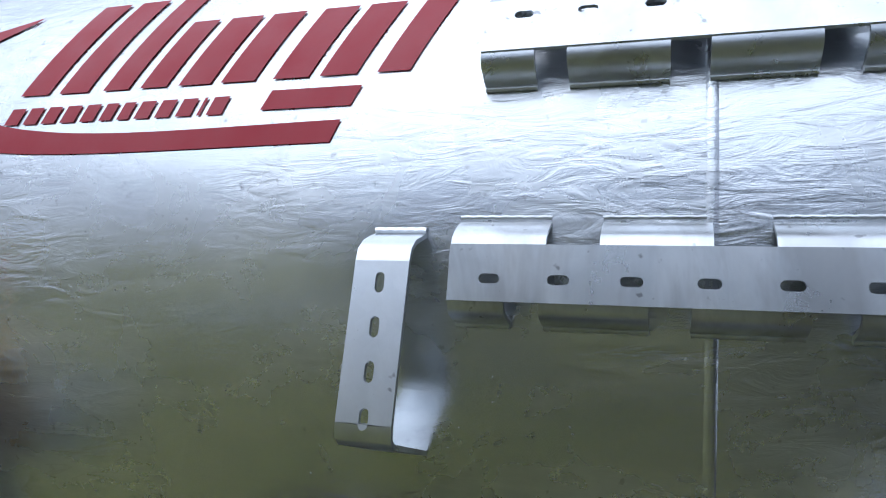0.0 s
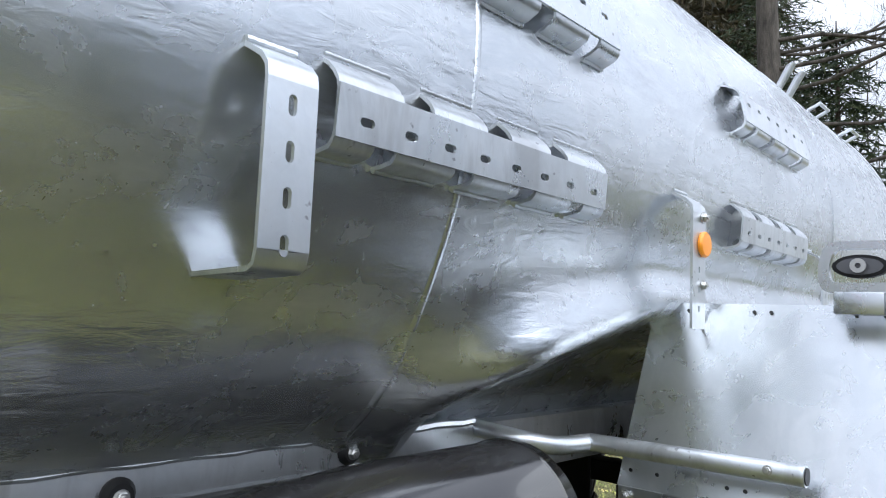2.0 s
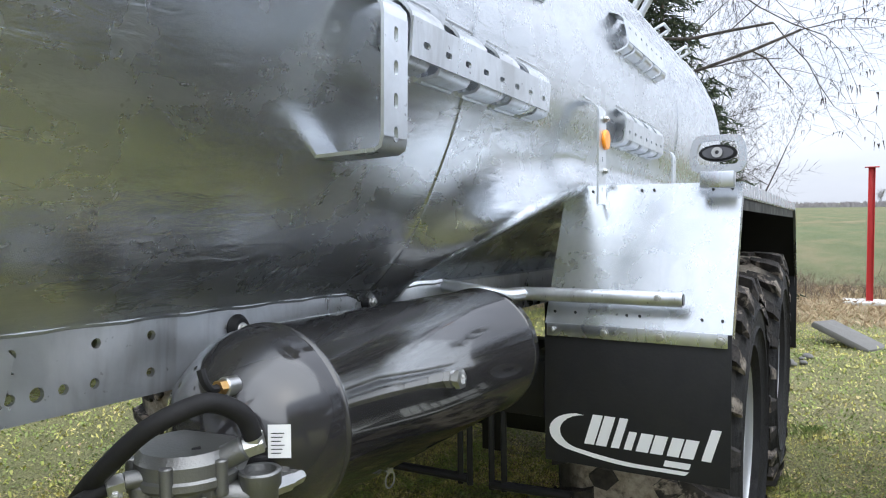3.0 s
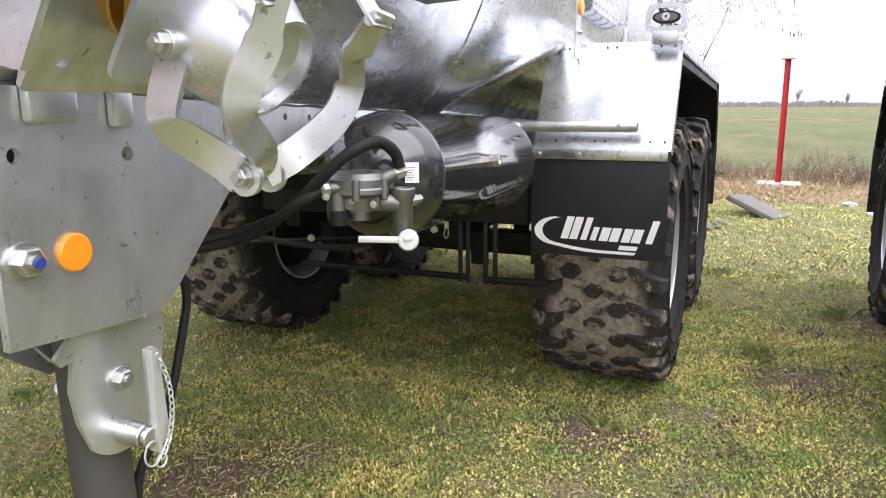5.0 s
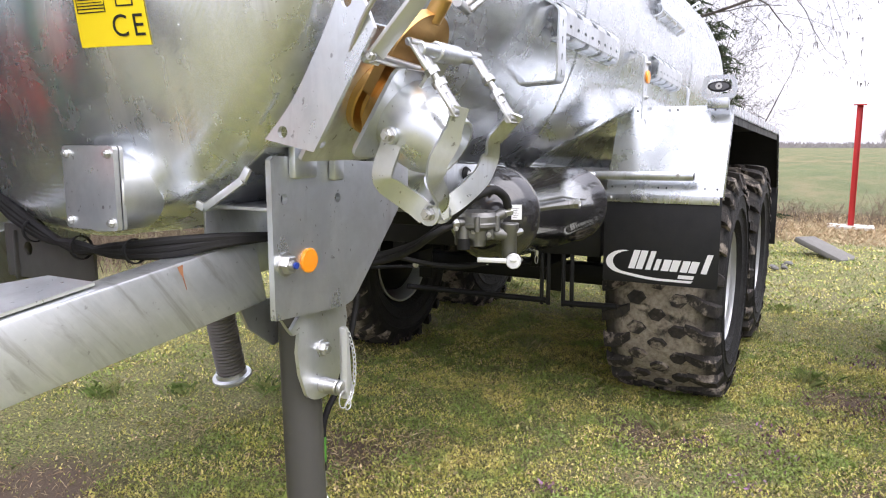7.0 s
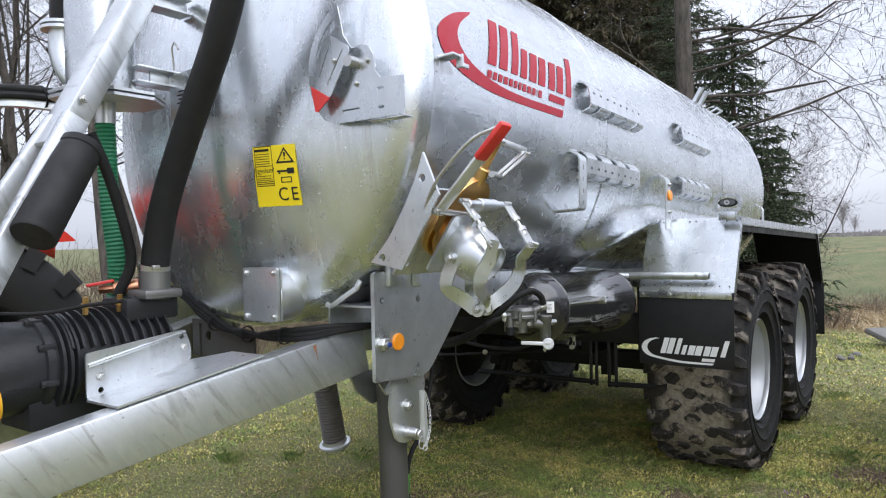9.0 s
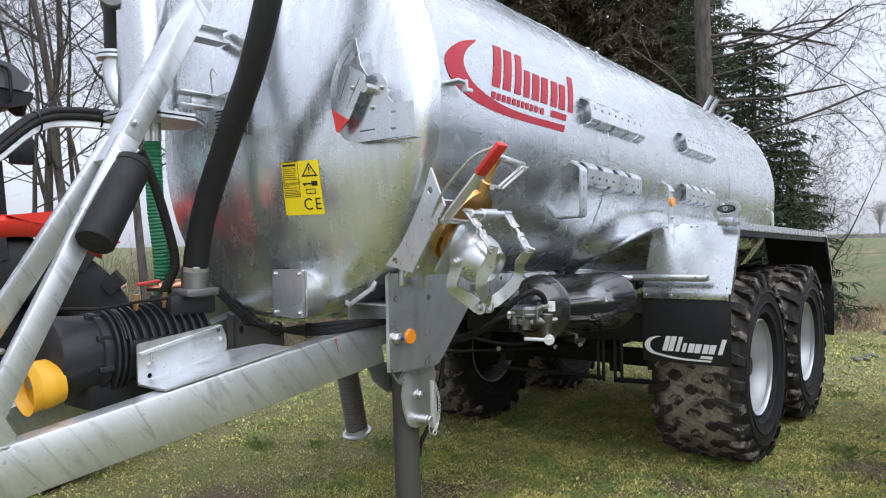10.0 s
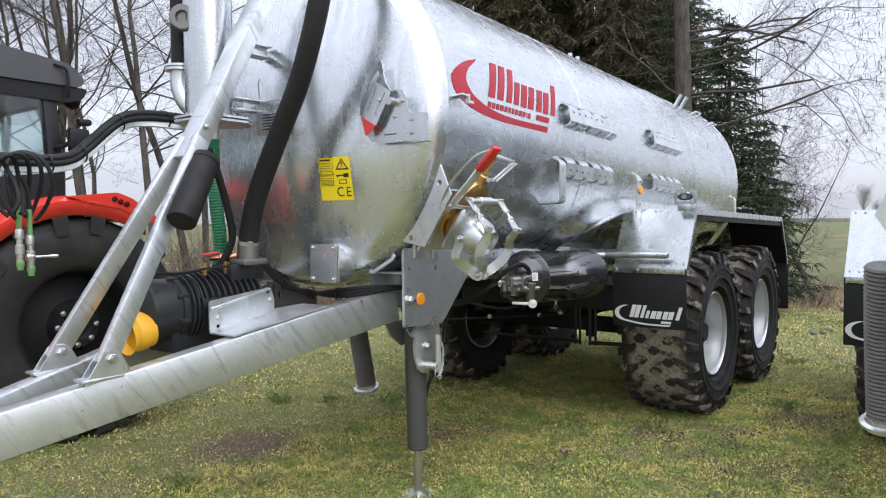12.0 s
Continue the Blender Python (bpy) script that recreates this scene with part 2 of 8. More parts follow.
grain = noise_tex(TREAD, tv, 34, 6, 0.65)
base = rampn(TREAD, grain, [(0.35, (0.016, 0.015, 0.0145)), (0.68, (0.055, 0.046, 0.040))])
cake = rampn(TREAD, grain, [(0.34, (0.11, 0.09, 0.072)), (0.50, (0.30, 0.255, 0.205)), (0.68, (0.47, 0.41, 0.34))])
put_color(TREAD, mixn(TREAD, rampn(TREAD, noise_tex(TREAD, tv, 6.5, 7, 0.7, 0.4), [(0.53, grey(0)), (0.58, grey(0.85))]), base, cake))
put_bump(TREAD, [(noise_tex(TREAD, tv, 45, 5, 0.7), 0.008)])


# ---------------------------------------------------------------- mesh helpers
WORLD_OF = {}


def thing(name, base, label, category, group=""):
    ob = new(name)
    ob.location = base
    ob.empty_display_size = 0.2
    WORLD_OF[ob] = Matrix.Translation(base)
    return tagged(ob, label, category, group)


def finish(name, bm, mat, smooth=True, angle=35):
    bmesh.ops.recalc_face_normals(bm, faces=bm.faces)
    if smooth:
        lim = radians(angle)
        for f in bm.faces:
            f.smooth = True
        for e in bm.edges:
            if len(e.link_faces) == 2 and e.calc_face_angle(0) > lim:
                e.smooth = False
    me = bpy.data.meshes.new(name)
    bm.to_mesh(me)
    bm.free()
    for x in (mat if isinstance(mat, (list, tuple)) else (mat,)):
        me.materials.append(x)
    return me


def attach(name, mesh, parent=None, label="", m=None):
    ob = new(name, mesh)
    m = m or Matrix.Identity(4)
    if parent is not None:
        ob.parent = parent
        ob.matrix_parent_inverse = WORLD_OF[parent].inverted()
    ob.matrix_basis = m
    WORLD_OF[ob] = m
    if label:
        ob["label"] = label
    return ob


def part(name, bm, mat, parent=None, label="", m=None, smooth=True, angle=35):
    if m is not None:
        bm.transform(m)
    return attach(name, finish(name, bm, mat, smooth, angle), parent, label)


def frame_to(p, z, x=None):
    """A pose at p whose own z points along z."""
    z = Vector(z).normalized()
    x = Vector(x) if x is not None else (Vector((1, 0, 0)) if abs(z.x) < 0.9 else Vector((0, 1, 0)))
    y = z.cross(x).normalized()
    x = y.cross(z)
    return Matrix(((x.x, y.x, z.x, p[0]), (x.y, y.y, z.y, p[1]), (x.z, y.z, z.z, p[2]), (0, 0, 0, 1)))


def box(bm, c, s, bevel=0.0, m=None):
    r = bmesh.ops.create_cube(bm, size=1.0)
    vs = r["verts"]
    bmesh.ops.scale(bm, vec=s, verts=vs)
    if bevel:
        es = list({e for v in vs for e in v.link_edges})
        g = bmesh.ops.bevel(bm, geom=es, offset=bevel, segments=2, profile=0.5, affect="EDGES")
        vs = list({v for f in g["faces"] for v in f.verts} | {v for v in vs if v.is_valid})
        seen, stack = set(vs), list(vs)
        while stack:
            v = stack.pop()
            for e in v.link_edges:
                o = e.other_vert(v)
                if o not in seen:
                    seen.add(o)
                    stack.append(o)
        vs = list(seen)
    t = Matrix.Translation(c)
    if m is not None:
        t = m @ t
    bmesh.ops.transform(bm, matrix=t, verts=vs)
    return bm


def bar(bm, a, b, w, h, up=(0, 0, 1), bevel=0.004):
    """A straight box bar from a to b, w wide and h high."""
    a, b = Vector(a), Vector(b)
    d = (b - a).normalized()
    side = d.cross(Vector(up)).normalized()
    u = side.cross(d)
    m = Matrix(((d.x, side.x, u.x, 0), (d.y, side.y, u.y, 0), (d.z, side.z, u.z, 0), (0, 0, 0, 1)))
    m.translation = (a + b) / 2
    return box(bm, (0, 0, 0), ((b - a).length, w, h), bevel, m)


def lathe(bm, prof, m=None, seg=32, close=False):
    """prof: (radius, height) pairs, turned about z."""
    rings = []
    m = m or Matrix.Identity(4)
    for r, h in prof:
        if r < 1e-6:
            rings.append([bm.verts.new(m @ Vector((0, 0, h)))])
        else:
            rings.append([bm.verts.new(m @ Vector((r * math.cos(2 * math.pi * i / seg), r * math.sin(2 * math.pi * i / seg), h))) for i in range(seg)])
    pairs = list(zip(rings, rings[1:])) + ([(rings[-1], rings[0])] if close else [])
    for a, b in pairs:
        for i in range(seg):
            j = (i + 1) % seg
            if len(a) == 1 and len(b) == 1:
                continue
            if len(a) == 1:
                bm.faces.new((a[0], b[i], b[j]))
            elif len(b) == 1:
                bm.faces.new((a[i], a[j], b[0]))
            else:
                bm.faces.new((a[i], a[j], b[j], b[i]))
    return bm


def cyl(bm, a, b, r, r2=None, seg=24, bev=0.0):
    a, b = Vector(a), Vector(b)
    L = (b - a).length
    r2 = r if r2 is None else r2
    k = min(bev, r * 0.4)
    prof = [(0, 0), (r - k, 0), (r, k), (r2, L - k), (r2 - k, L), (0, L)] if k else [(0, 0), (r, 0), (r2, L), (0, L)]
    return lathe(bm, prof, frame_to(a, b - a), seg)


def spline(pts, n=8):
    pts = [Vector(p) for p in pts]
    p = [pts[0] * 2 - pts[1]] + pts + [pts[-1] * 2 - pts[-2]]
    out = []
    for i in range(1, len(p) - 2):
        for k in range(n):
            t = k / n
            a, b, c, d = p[i - 1], p[i], p[i + 1], p[i + 2]
            out.append(0.5 * ((2 * b) + (c - a) * t + (2 * a - 5 * b + 4 * c - d) * t * t + (3 * b - a - 3 * c + d) * t ** 3))
    return out + [pts[-1]]


def tube(bm, pts, r, seg=12, ridge=None, hollow=False):
    """A round tube along pts; r: one radius or one per point."""
    pts = [Vector(p) for p in pts]
    rad = r if isinstance(r, (list, tuple)) else [r] * len(pts)
    up = Vector((0.31, 0.21, 0.93))
    rings = []
    for i, p in enumerate(pts):
        d = (pts[min(i + 1, len(pts) - 1)] - pts[max(i - 1, 0)]).normalized()
        up = (up - d * up.dot(d))
        if up.length < 1e-5:
            up = d.orthogonal()
        up.normalize()
        s = d.cross(up)
        rings.append([bm.verts.new(p + rad[i] * (up * math.cos(2 * math.pi * k / seg) + s * math.sin(2 * math.pi * k / seg))) for k in range(seg)])
    for a, b in zip(rings, rings[1:]):
        for k in range(seg):
            bm.faces.new((a[k], a[(k + 1) % seg], b[(k + 1) % seg], b[k]))
    if not hollow:
        bm.faces.new(rings[0])
        bm.faces.new(rings[-1])
    return bm


def corrugated(bm, pts, r, pitch=0.014, depth=0.004, seg=18):
    pts = [Vector(p) for p in pts]
    out, rad = [], []
    lens = [0.0]
    for a, b in zip(pts, pts[1:]):
        lens.append(lens[-1] + (b - a).length)
    steps = int(lens[-1] / (pitch / 2))
    j = 0
    for k in range(steps + 1):
        s = lens[-1] * k / steps
        while j < len(pts) - 2 and lens[j + 1] < s:
            j += 1
        out.append(pts[j].lerp(pts[j + 1], (s - lens[j]) / max(1e-6, lens[j + 1] - lens[j])))
        rad.append(r + (depth if k % 2 else 0))
    return tube(bm, out, rad, seg)


def circle(cx, cy, r, n=14):
    return [(cx + r * math.cos(2 * math.pi * i / n), cy + r * math.sin(2 * math.pi * i / n)) for i in range(n)]


def slot(cx, cy, length, width, upright=False, n=6):
    r, h = width / 2, (length - width) / 2
    p = [(h + r * math.cos(a), r * math.sin(a)) for a in (-math.pi / 2 + math.pi * i / n for i in range(n + 1))]
    p += [(-h + r * math.cos(a), r * math.sin(a)) for a in (math.pi / 2 + math.pi * i / n for i in range(n + 1))]
    if upright:
        p = [(-y, x) for x, y in p]
    return [(cx + x, cy + y) for x, y in p]


def rounded(pts, r, n=4):
    """A polygon with its corners rounded."""
    out = []
    for i, p in enumerate(pts):
        a, b, c = Vector(pts[i - 1]), Vector(p), Vector(pts[(i + 1) % len(pts)])
        u, v = (a - b), (c - b)
        k = min(r, u.length * 0.45, v.length * 0.45)
        p0, p1 = b + u.normalized() * k, b + v.normalized() * k
        for j in range(n + 1):
            t = j / n
            q = p0 * (1 - t) ** 2 + b * 2 * t * (1 - t) + p1 * t * t
            out.append((q.x, q.y))
    return out


def plate(bm, outer, thick, m=None, holes=()):
    """A flat plate in its own xy plane, from z 0 to thick, with holes through it."""
    m = m or Matrix.Identity(4)
    loops, edges, made = [], [], []
    for pts in (outer, *holes):
        vs = [bm.verts.new((x, y, 0)) for x, y in pts]
        made += vs
        loops.append(vs)
        edges += [bm.edges.new((vs[i], vs[(i + 1) % len(vs)])) for i in range(len(vs))]
    res = bmesh.ops.triangle_fill(bm, use_beauty=True, use_dissolve=False, edges=edges)
    faces = [g for g in res["geom"] if isinstance(g, bmesh.types.BMFace)]
    top = {v: bm.verts.new((v.co.x, v.co.y, thick)) for v in made}
    for f in faces:
        bm.faces.new([top[v] for v in reversed(f.verts)])
    for vs in loops:
        for i in range(len(vs)):
            a, b = vs[i], vs[(i + 1) % len(vs)]
            bm.faces.new((a, b, top[b], top[a]))
    bmesh.ops.transform(bm, matrix=m, verts=made + list(top.values()))
    return bm


def strap(bm, path, x0, x1, thick):
    """A bent flat bar: path in (y, z), from x0 to x1."""
    n = len(path)
    off = []
    for i in range(n):
        d = Vector(path[min(i + 1, n - 1)]) - Vector(path[max(i - 1, 0)])
        q = Vector((d.y, -d.x)).normalized() * thick
        off.append((path[i][0] + q.x, path[i][1] + q.y))
    ring = list(path) + off[::-1]
    a = [bm.verts.new((x0, y, z)) for y, z in ring]
    b = [bm.verts.new((x1, y, z)) for y, z in ring]
    N = len(ring)
    for i in range(N):
        bm.faces.new((a[i], a[(i + 1) % N], b[(i + 1) % N], b[i]))
    for k in range(n - 1):
        for s in (a, b):
            bm.faces.new((s[k], s[k + 1], s[N - 2 - k], s[N - 1 - k]))
    return bm


def bolt(bm, p, axis, d=0.012, washer=True):
    """A hexagon bolt head on a washer, and a stub of thread."""
    m = frame_to(p, axis)
    if washer:
        lathe(bm, [(0, 0), (d * 1.05, 0), (d * 1.05, d * 0.18), (0, d * 0.18)], m, 16)
    lathe(bm, [(0, d * 0.18), (d * 0.85, d * 0.18), (d * 0.85, d * 0.72), (d * 0.72, d * 0.82), (0, d * 0.82)], m, 6)
    lathe(bm, [(0, d * 0.8), (d * 0.42, d * 0.8), (d * 0.42, d * 1.15), (0, d * 1.15)], m, 10)
    return bm


def smooth01(a, b, x):
    t = min(1, max(0, (x - a) / (b - a)))
    return t * t * (3 - 2 * t)


# ---------------------------------------------------------------- the tanker's measures
YC, ZC, RT, LEAN = 0.01, 2.165, 0.965, 0.037         # tank axis at x = 0, its radius, its fall towards the rear
YM = 0.07                                            # middle of the chassis
TANK_A, TANK_B = -1.33, 4.10                         # ends of the cylinder
KNUCKLE, DISH_TURN = 0.13, radians(70)               # rim radius of the dished ends, and how far it turns
TILTED = Matrix.Translation((0, 0, ZC)) @ Matrix.Rotation(math.atan(LEAN), 4, "Y") @ Matrix.Translation((0, 0, -ZC))


def side_y(z, grow=0.0):
    """y of the tank's near side at a height, before the lean."""
    return YC - math.sqrt(max(0.0, (RT + grow) ** 2 - (z - ZC) ** 2))


def shell_point(x, a):
    """The tank's skin; a: the angle from the top, growing to the near side (y < 0)."""
    y, z = -RT * math.sin(a), RT * math.cos(a)
    w = smooth01(0.20, 0.62, x) * (1 - smooth01(3.6, 3.95, x))
    if w > 0 and z < -0.10:
        edge = -0.60 + 0.19 * min(1.0, max(0.0, (x - 0.35) / 0.75))   # the swelling above the wheels
        sd, ay = (-1 if y < 0 else 1), abs(y)
        flank = 0.948 - 0.050 * math.sin(math.pi * min(1, max(0, (z + 0.10) / (edge + 0.10))))
        out = ay + (max(flank, ay) - ay) * smooth01(-0.12, edge, z) * w
        under = ay - 0.06 * smooth01(-0.95, -0.72, z)
        k = 1 - smooth01(edge - 0.15, edge + 0.02, z)
        y = sd * (out + (under - out) * k * w)
    return Vector((x, YC + y, ZC + z))


def dish_profile():
    """(radius, height) pairs of a dished end: a rounded rim and a shallow crown that meet smoothly."""
    prof = [(RT - KNUCKLE + KNUCKLE * math.cos(DISH_TURN * k / 9), KNUCKLE * math.sin(DISH_TURN * k / 9)) for k in range(10)]
    r0, h0 = prof[-1]
    rise = r0 / 2 / math.tan(DISH_TURN)
    return prof + [(r0 * (1 - k / 10), h0 + rise * (1 - (1 - k / 10) ** 2)) for k in range(1, 11)]


def dish_height(r):
    prof = dish_profile()[::-1]
    for (r0, h0), (r1, h1) in zip(prof, prof[1:]):
        if r <= r1:
            return h0 + (h1 - h0) * (r - r0) / (r1 - r0)
    return 0.0


def build_shell(parent):
    bm = bmesh.new()
    xs = sorted(set([TANK_A + 0.06 * i for i in range(26)] + [0.02 + 0.035 * i for i in range(38)] + [1.4 + 0.15 * i for i in range(21)] + [TANK_B]))
    xs = [x for x in xs if TANK_A <= x <= TANK_B]
    N = 216
    rows = [[bm.verts.new(shell_point(x, 2 * math.pi * i / N)) for i in range(N)] for x in xs]
    for a, b in zip(rows, rows[1:]):
        for i in range(N):
            bm.faces.new((a[i], a[(i + 1) % N], b[(i + 1) % N], b[i]))
    shell = part("tank_shell", bm, GALV_TANK, parent, "bright hot-dip galvanised cylindrical tank shell", TILTED, angle=60)
    for x, way, nm in ((TANK_A, -1, "front_end"), (TANK_B, 1, "rear_end")):
        bm = bmesh.new()
        prof = dish_profile()
        prof[0] = (RT + 0.003, 0.0)
        lathe(bm, prof, frame_to((x, YC, ZC), (way, 0, 0)), 128)
        part(nm, bm, GALV_END, shell, "dished galvanised tank end with zinc runs", TILTED, angle=60)
    for x in (TANK_A + 0.012, 0.275, 2.62, TANK_B - 0.01):
        bm = bmesh.new()
        w, n = (0.016 if x > 0 else 0.022), 176
        rings = []
        for dx, h in ((-w / 2, 0.0004), (-w / 4, 0.0026), (w / 4, 0.0026), (w / 2, 0.0004)):
            ring = []
            for i in range(n):
                p = shell_point(x + dx, 2 * math.pi * i / n)
                q = (p - Vector((x + dx, YC, ZC))).normalized()
                ring.append(bm.verts.new(p + q * (h + 0.0008 * math.sin(i * 2.7) * (h > 0.001))))
            rings.append(ring)
        for a, b in zip(rings, rings[1:]):
            for i in range(n):
                bm.faces.new((a[i], a[(i + 1) % n], b[(i + 1) % n], b[i]))
        part("weld_seam", bm, GALV_TANK, shell, m=TILTED)
    return shell


# ---------------------------------------------------------------- wheels
TYRE_R, TYRE_W, AXLE_Z = 0.69, 0.64, 0.665


def wheel_meshes():
    bm = bmesh.new()
    half = TYRE_W / 2
    prof = [(0.335, -half + 0.09), (0.36, -half + 0.07), (0.395, -half + 0.03), (0.400, -half + 0.018), (0.408, -half + 0.020), (0.465, -half + 0.006), (0.472, -half - 0.004), (0.480, -half + 0.003), (0.50, -half), (0.545, -half + 0.002), (0.550, -half - 0.005), (0.557, -half + 0.003), (0.57, -half + 0.005), (0.625, -half + 0.03), (0.645, -half + 0.065),
            (0.664, -0.19), (0.672, -0.10), (0.673, 0), (0.672, 0.10), (0.664, 0.19), (0.645, half - 0.065), (0.625, half - 0.03), (0.57, half - 0.005), (0.557, half - 0.003), (0.550, half + 0.005), (0.545, half - 0.002), (0.50, half), (0.480, half - 0.003), (0.472, half + 0.004), (0.465, half - 0.006), (0.408, half - 0.020), (0.400, half - 0.018), (0.395, half - 0.03), (0.36, half - 0.07), (0.335, half - 0.09)]
    lathe(bm, prof, frame_to((0, 0, 0), (0, -1, 0)), 96)
    tyre = finish("tyre", bm, MUDDY, True, 50)
    bm = bmesh.new()
    rng = random.Random(4)
    n = 24
    for k in range(n):
        for sd in (-1, 1):
            a0 = 2 * math.pi * (k + (0.5 if sd > 0 else 0)) / n
            # a shoulder bar, bent backwards and running down the wall
            path = [(0.150, 0.030, 0.050), (0.19, 0.062, 0.072), (0.25, 0.100, 0.078), (0.305, 0.125, 0.074), (0.327, 0.132, 0.056)]
            top, bot = [], []
            for y, da, w in path:
                rr = (0.690 if y < 0.30 else 0.678) if y < 0.32 else 0.615
                base = 0.640 if y < 0.30 else (0.625 if y < 0.32 else 0.590)
                a = a0 + da + rng.uniform(-0.006, 0.006)
                for lst, r, ww in ((top, rr, w * 0.80), (bot, base, w)):
                    for q in (-1, 1):
                        ang = a + q * ww / 2 / 0.66
                        lst.append(bm.verts.new((r * math.cos(ang), sd * y, r * math.sin(ang))))
            for i in range(len(path) - 1):
                j = 2 * i
                for q in ((top[j], top[j + 1], top[j + 3], top[j + 2]), (top[j], top[j + 2], bot[j + 2], bot[j]), (top[j + 1], bot[j + 1], bot[j + 3], top[j + 3])):
                    bm.faces.new(q)
            bm.faces.new((top[0], bot[0], bot[1], top[1]))
            bm.faces.new((top[-1], bot[-1], bot[-2], top[-2]))
        # three leaf-shaped blocks across the middle, set like stretcher bricks
        for y0, da in ((0.0, 0.5), (-0.112, 0.0), (0.112, 0.0)):
            a0 = 2 * math.pi * (k + da + 0.25) / n
            L, W = 0.054 * rng.uniform(0.92, 1.06), 0.038 * rng.uniform(0.92, 1.06)
            shape = [(-1, 0), (-0.55, -0.85), (0.35, -1), (1, -0.1), (0.6, 0.8), (-0.3, 1)]
            ring = []
            for r, g in ((0.640, 1.1), (0.6895, 0.92)):
                ring.append([bm.verts.new((r * math.cos(a0 + v * W * g / 0.66), y0 + u * L * g, r * math.sin(a0 + v * W * g / 0.66))) for u, v in shape])
            bm.faces.new(ring[1])
            for i in range(6):
                bm.faces.new((ring[0][i], ring[0][(i + 1) % 6], ring[1][(i + 1) % 6], ring[1][i]))
    tread = finish("tread", bm, TREAD, True, 30)
    bm = bmesh.new()
    prof = [(0.0, 0.10), (0.11, 0.10), (0.115, 0.13), (0.16, 0.135), (0.20, 0.10), (0.26, 0.07), (0.292, 0.08), (0.298, 0.16), (0.312, 0.20), (0.318, half - 0.075), (0.338, half - 0.06), (0.345, half - 0.045), (0.352, half - 0.05), (0.350, half - 0.07), (0.335, half - 0.09),
            (0.322, -half + 0.10), (0.345, -half + 0.07), (0.348, -half + 0.05), (0.335, -half + 0.05), (0.30, -half + 0.14), (0.292, 0.05), (0.25, 0.04), (0.10, 0.06), (0.0, 0.06)]
    lathe(bm, prof, frame_to((0, 0, 0), (0, -1, 0)), 72)
    rim = finish("wheel", bm, RIM, True, 30)
    bm = bmesh.new()
    lathe(bm, [(0, 0.20), (0.07, 0.20), (0.085, 0.185), (0.09, 0.10), (0.0, 0.10)], frame_to((0, 0, 0), (0, -1, 0)), 32)
    # black drum added so that the inside of the rim stays dark
    lathe(bm, [(0, -0.27), (0.10, -0.27), (0.20, -0.25), (0.262, -0.20), (0.275, -0.12), (0.275, 0.03), (0.0, 0.03)], frame_to((0, 0, 0), (0, -1, 0)), 40)
    for k in range(10):
        a = 2 * math.pi * k / 10
        bolt(bm, (0.138 * math.cos(a), -0.134, 0.138 * math.sin(a)), (0, -1, 0), 0.018)
    hub = finish("hub", bm, BLACK, True, 30)
    return tyre, tread, rim, hub


WHEEL = wheel_meshes()


def add_wheel(parent, x, y, flip, turn):
    m = Matrix.Translation((x, y, AXLE_Z)) @ Matrix.Rotation(math.pi if flip else 0, 4, "Z") @ Matrix.Rotation(turn, 4, "Y")
    tyre, tread, rim, hub = WHEEL
    w = attach("wheel", rim, parent, "silver steel rim", m)
    attach("tyre", tyre, w, "black rubber tyre", m)
    attach("tread", tread, w, "chunky lugs caked with dried mud", m)
    attach("hub", hub, w, "black hub with bolts and an added drum darkening the rim", m)
    return w


# ---------------------------------------------------------------- the slurry tanker
def slurry_tanker(full=True):
    t = thing("slurry_tanker", (1.6, YM, 0), "galvanised slurry tanker trailer parked on grass", "trailer", "parked slurry tankers")
    build_shell(t)
    for x in (1.87, 3.40):
        for s in (-1, 1):
            add_wheel(t, x, YM + s * 1.165, s > 0, 0.3 * x + s)
        bm = bmesh.new()
        box(bm, (x, YM, AXLE_Z), (0.13, 1.75, 0.13), 0.008)
        part("axle", bm, BLACK, t, "black square axle beam")
    for s in (-1, 1):                                   # chassis rails, channels open inwards
        bm = bmesh.new()
        y = YM + s * 0.685
        x0, x1, z0, z1 = -0.80, 4.35, 1.298, 1.434
        holes = [circle(x, 1.406, 0.009) for x in (-0.612, -0.470, -0.360)] + [circle(x, 1.339, 0.012 if x == -0.572 else 0.009) for x in (-0.614, -0.572, -0.528, -0.473, -0.362)]
        m = Matrix(((1, 0, 0, 0), (0, 0, -1, y + 0.005), (0, 1, 0, 0), (0, 0, 0, 1)))
        plate(bm, [(x0, z0), (x1, z0), (x1, z1), (x0, z1)], 0.01, m, holes)
        box(bm, ((x0 + x1) / 2, y - s * 0.045, z0 + 0.006), (x1 - x0, 0.08, 0.012))
        box(bm, ((x0 + x1) / 2, y - s * 0.045, z1 - 0.006), (x1 - x0, 0.08, 0.012))
        part("chassis_rail", bm, GALV, t, "galvanised chassis channel with drilled holes", TILTED, angle=30)
        bm = bmesh.new()
        pts = [(x0 + 0.1 + 0.047 * i, y + s * 0.004, z1 + 0.008 + 0.002 * math.sin(i * 1.9)) for i in range(31)]
        tube(bm, pts, 0.009, 6)
        part("weld_bead", bm, GALV, t, m=TILTED)
    fenders(t)
    air_tank(t)
    drawbar(t)
    return t


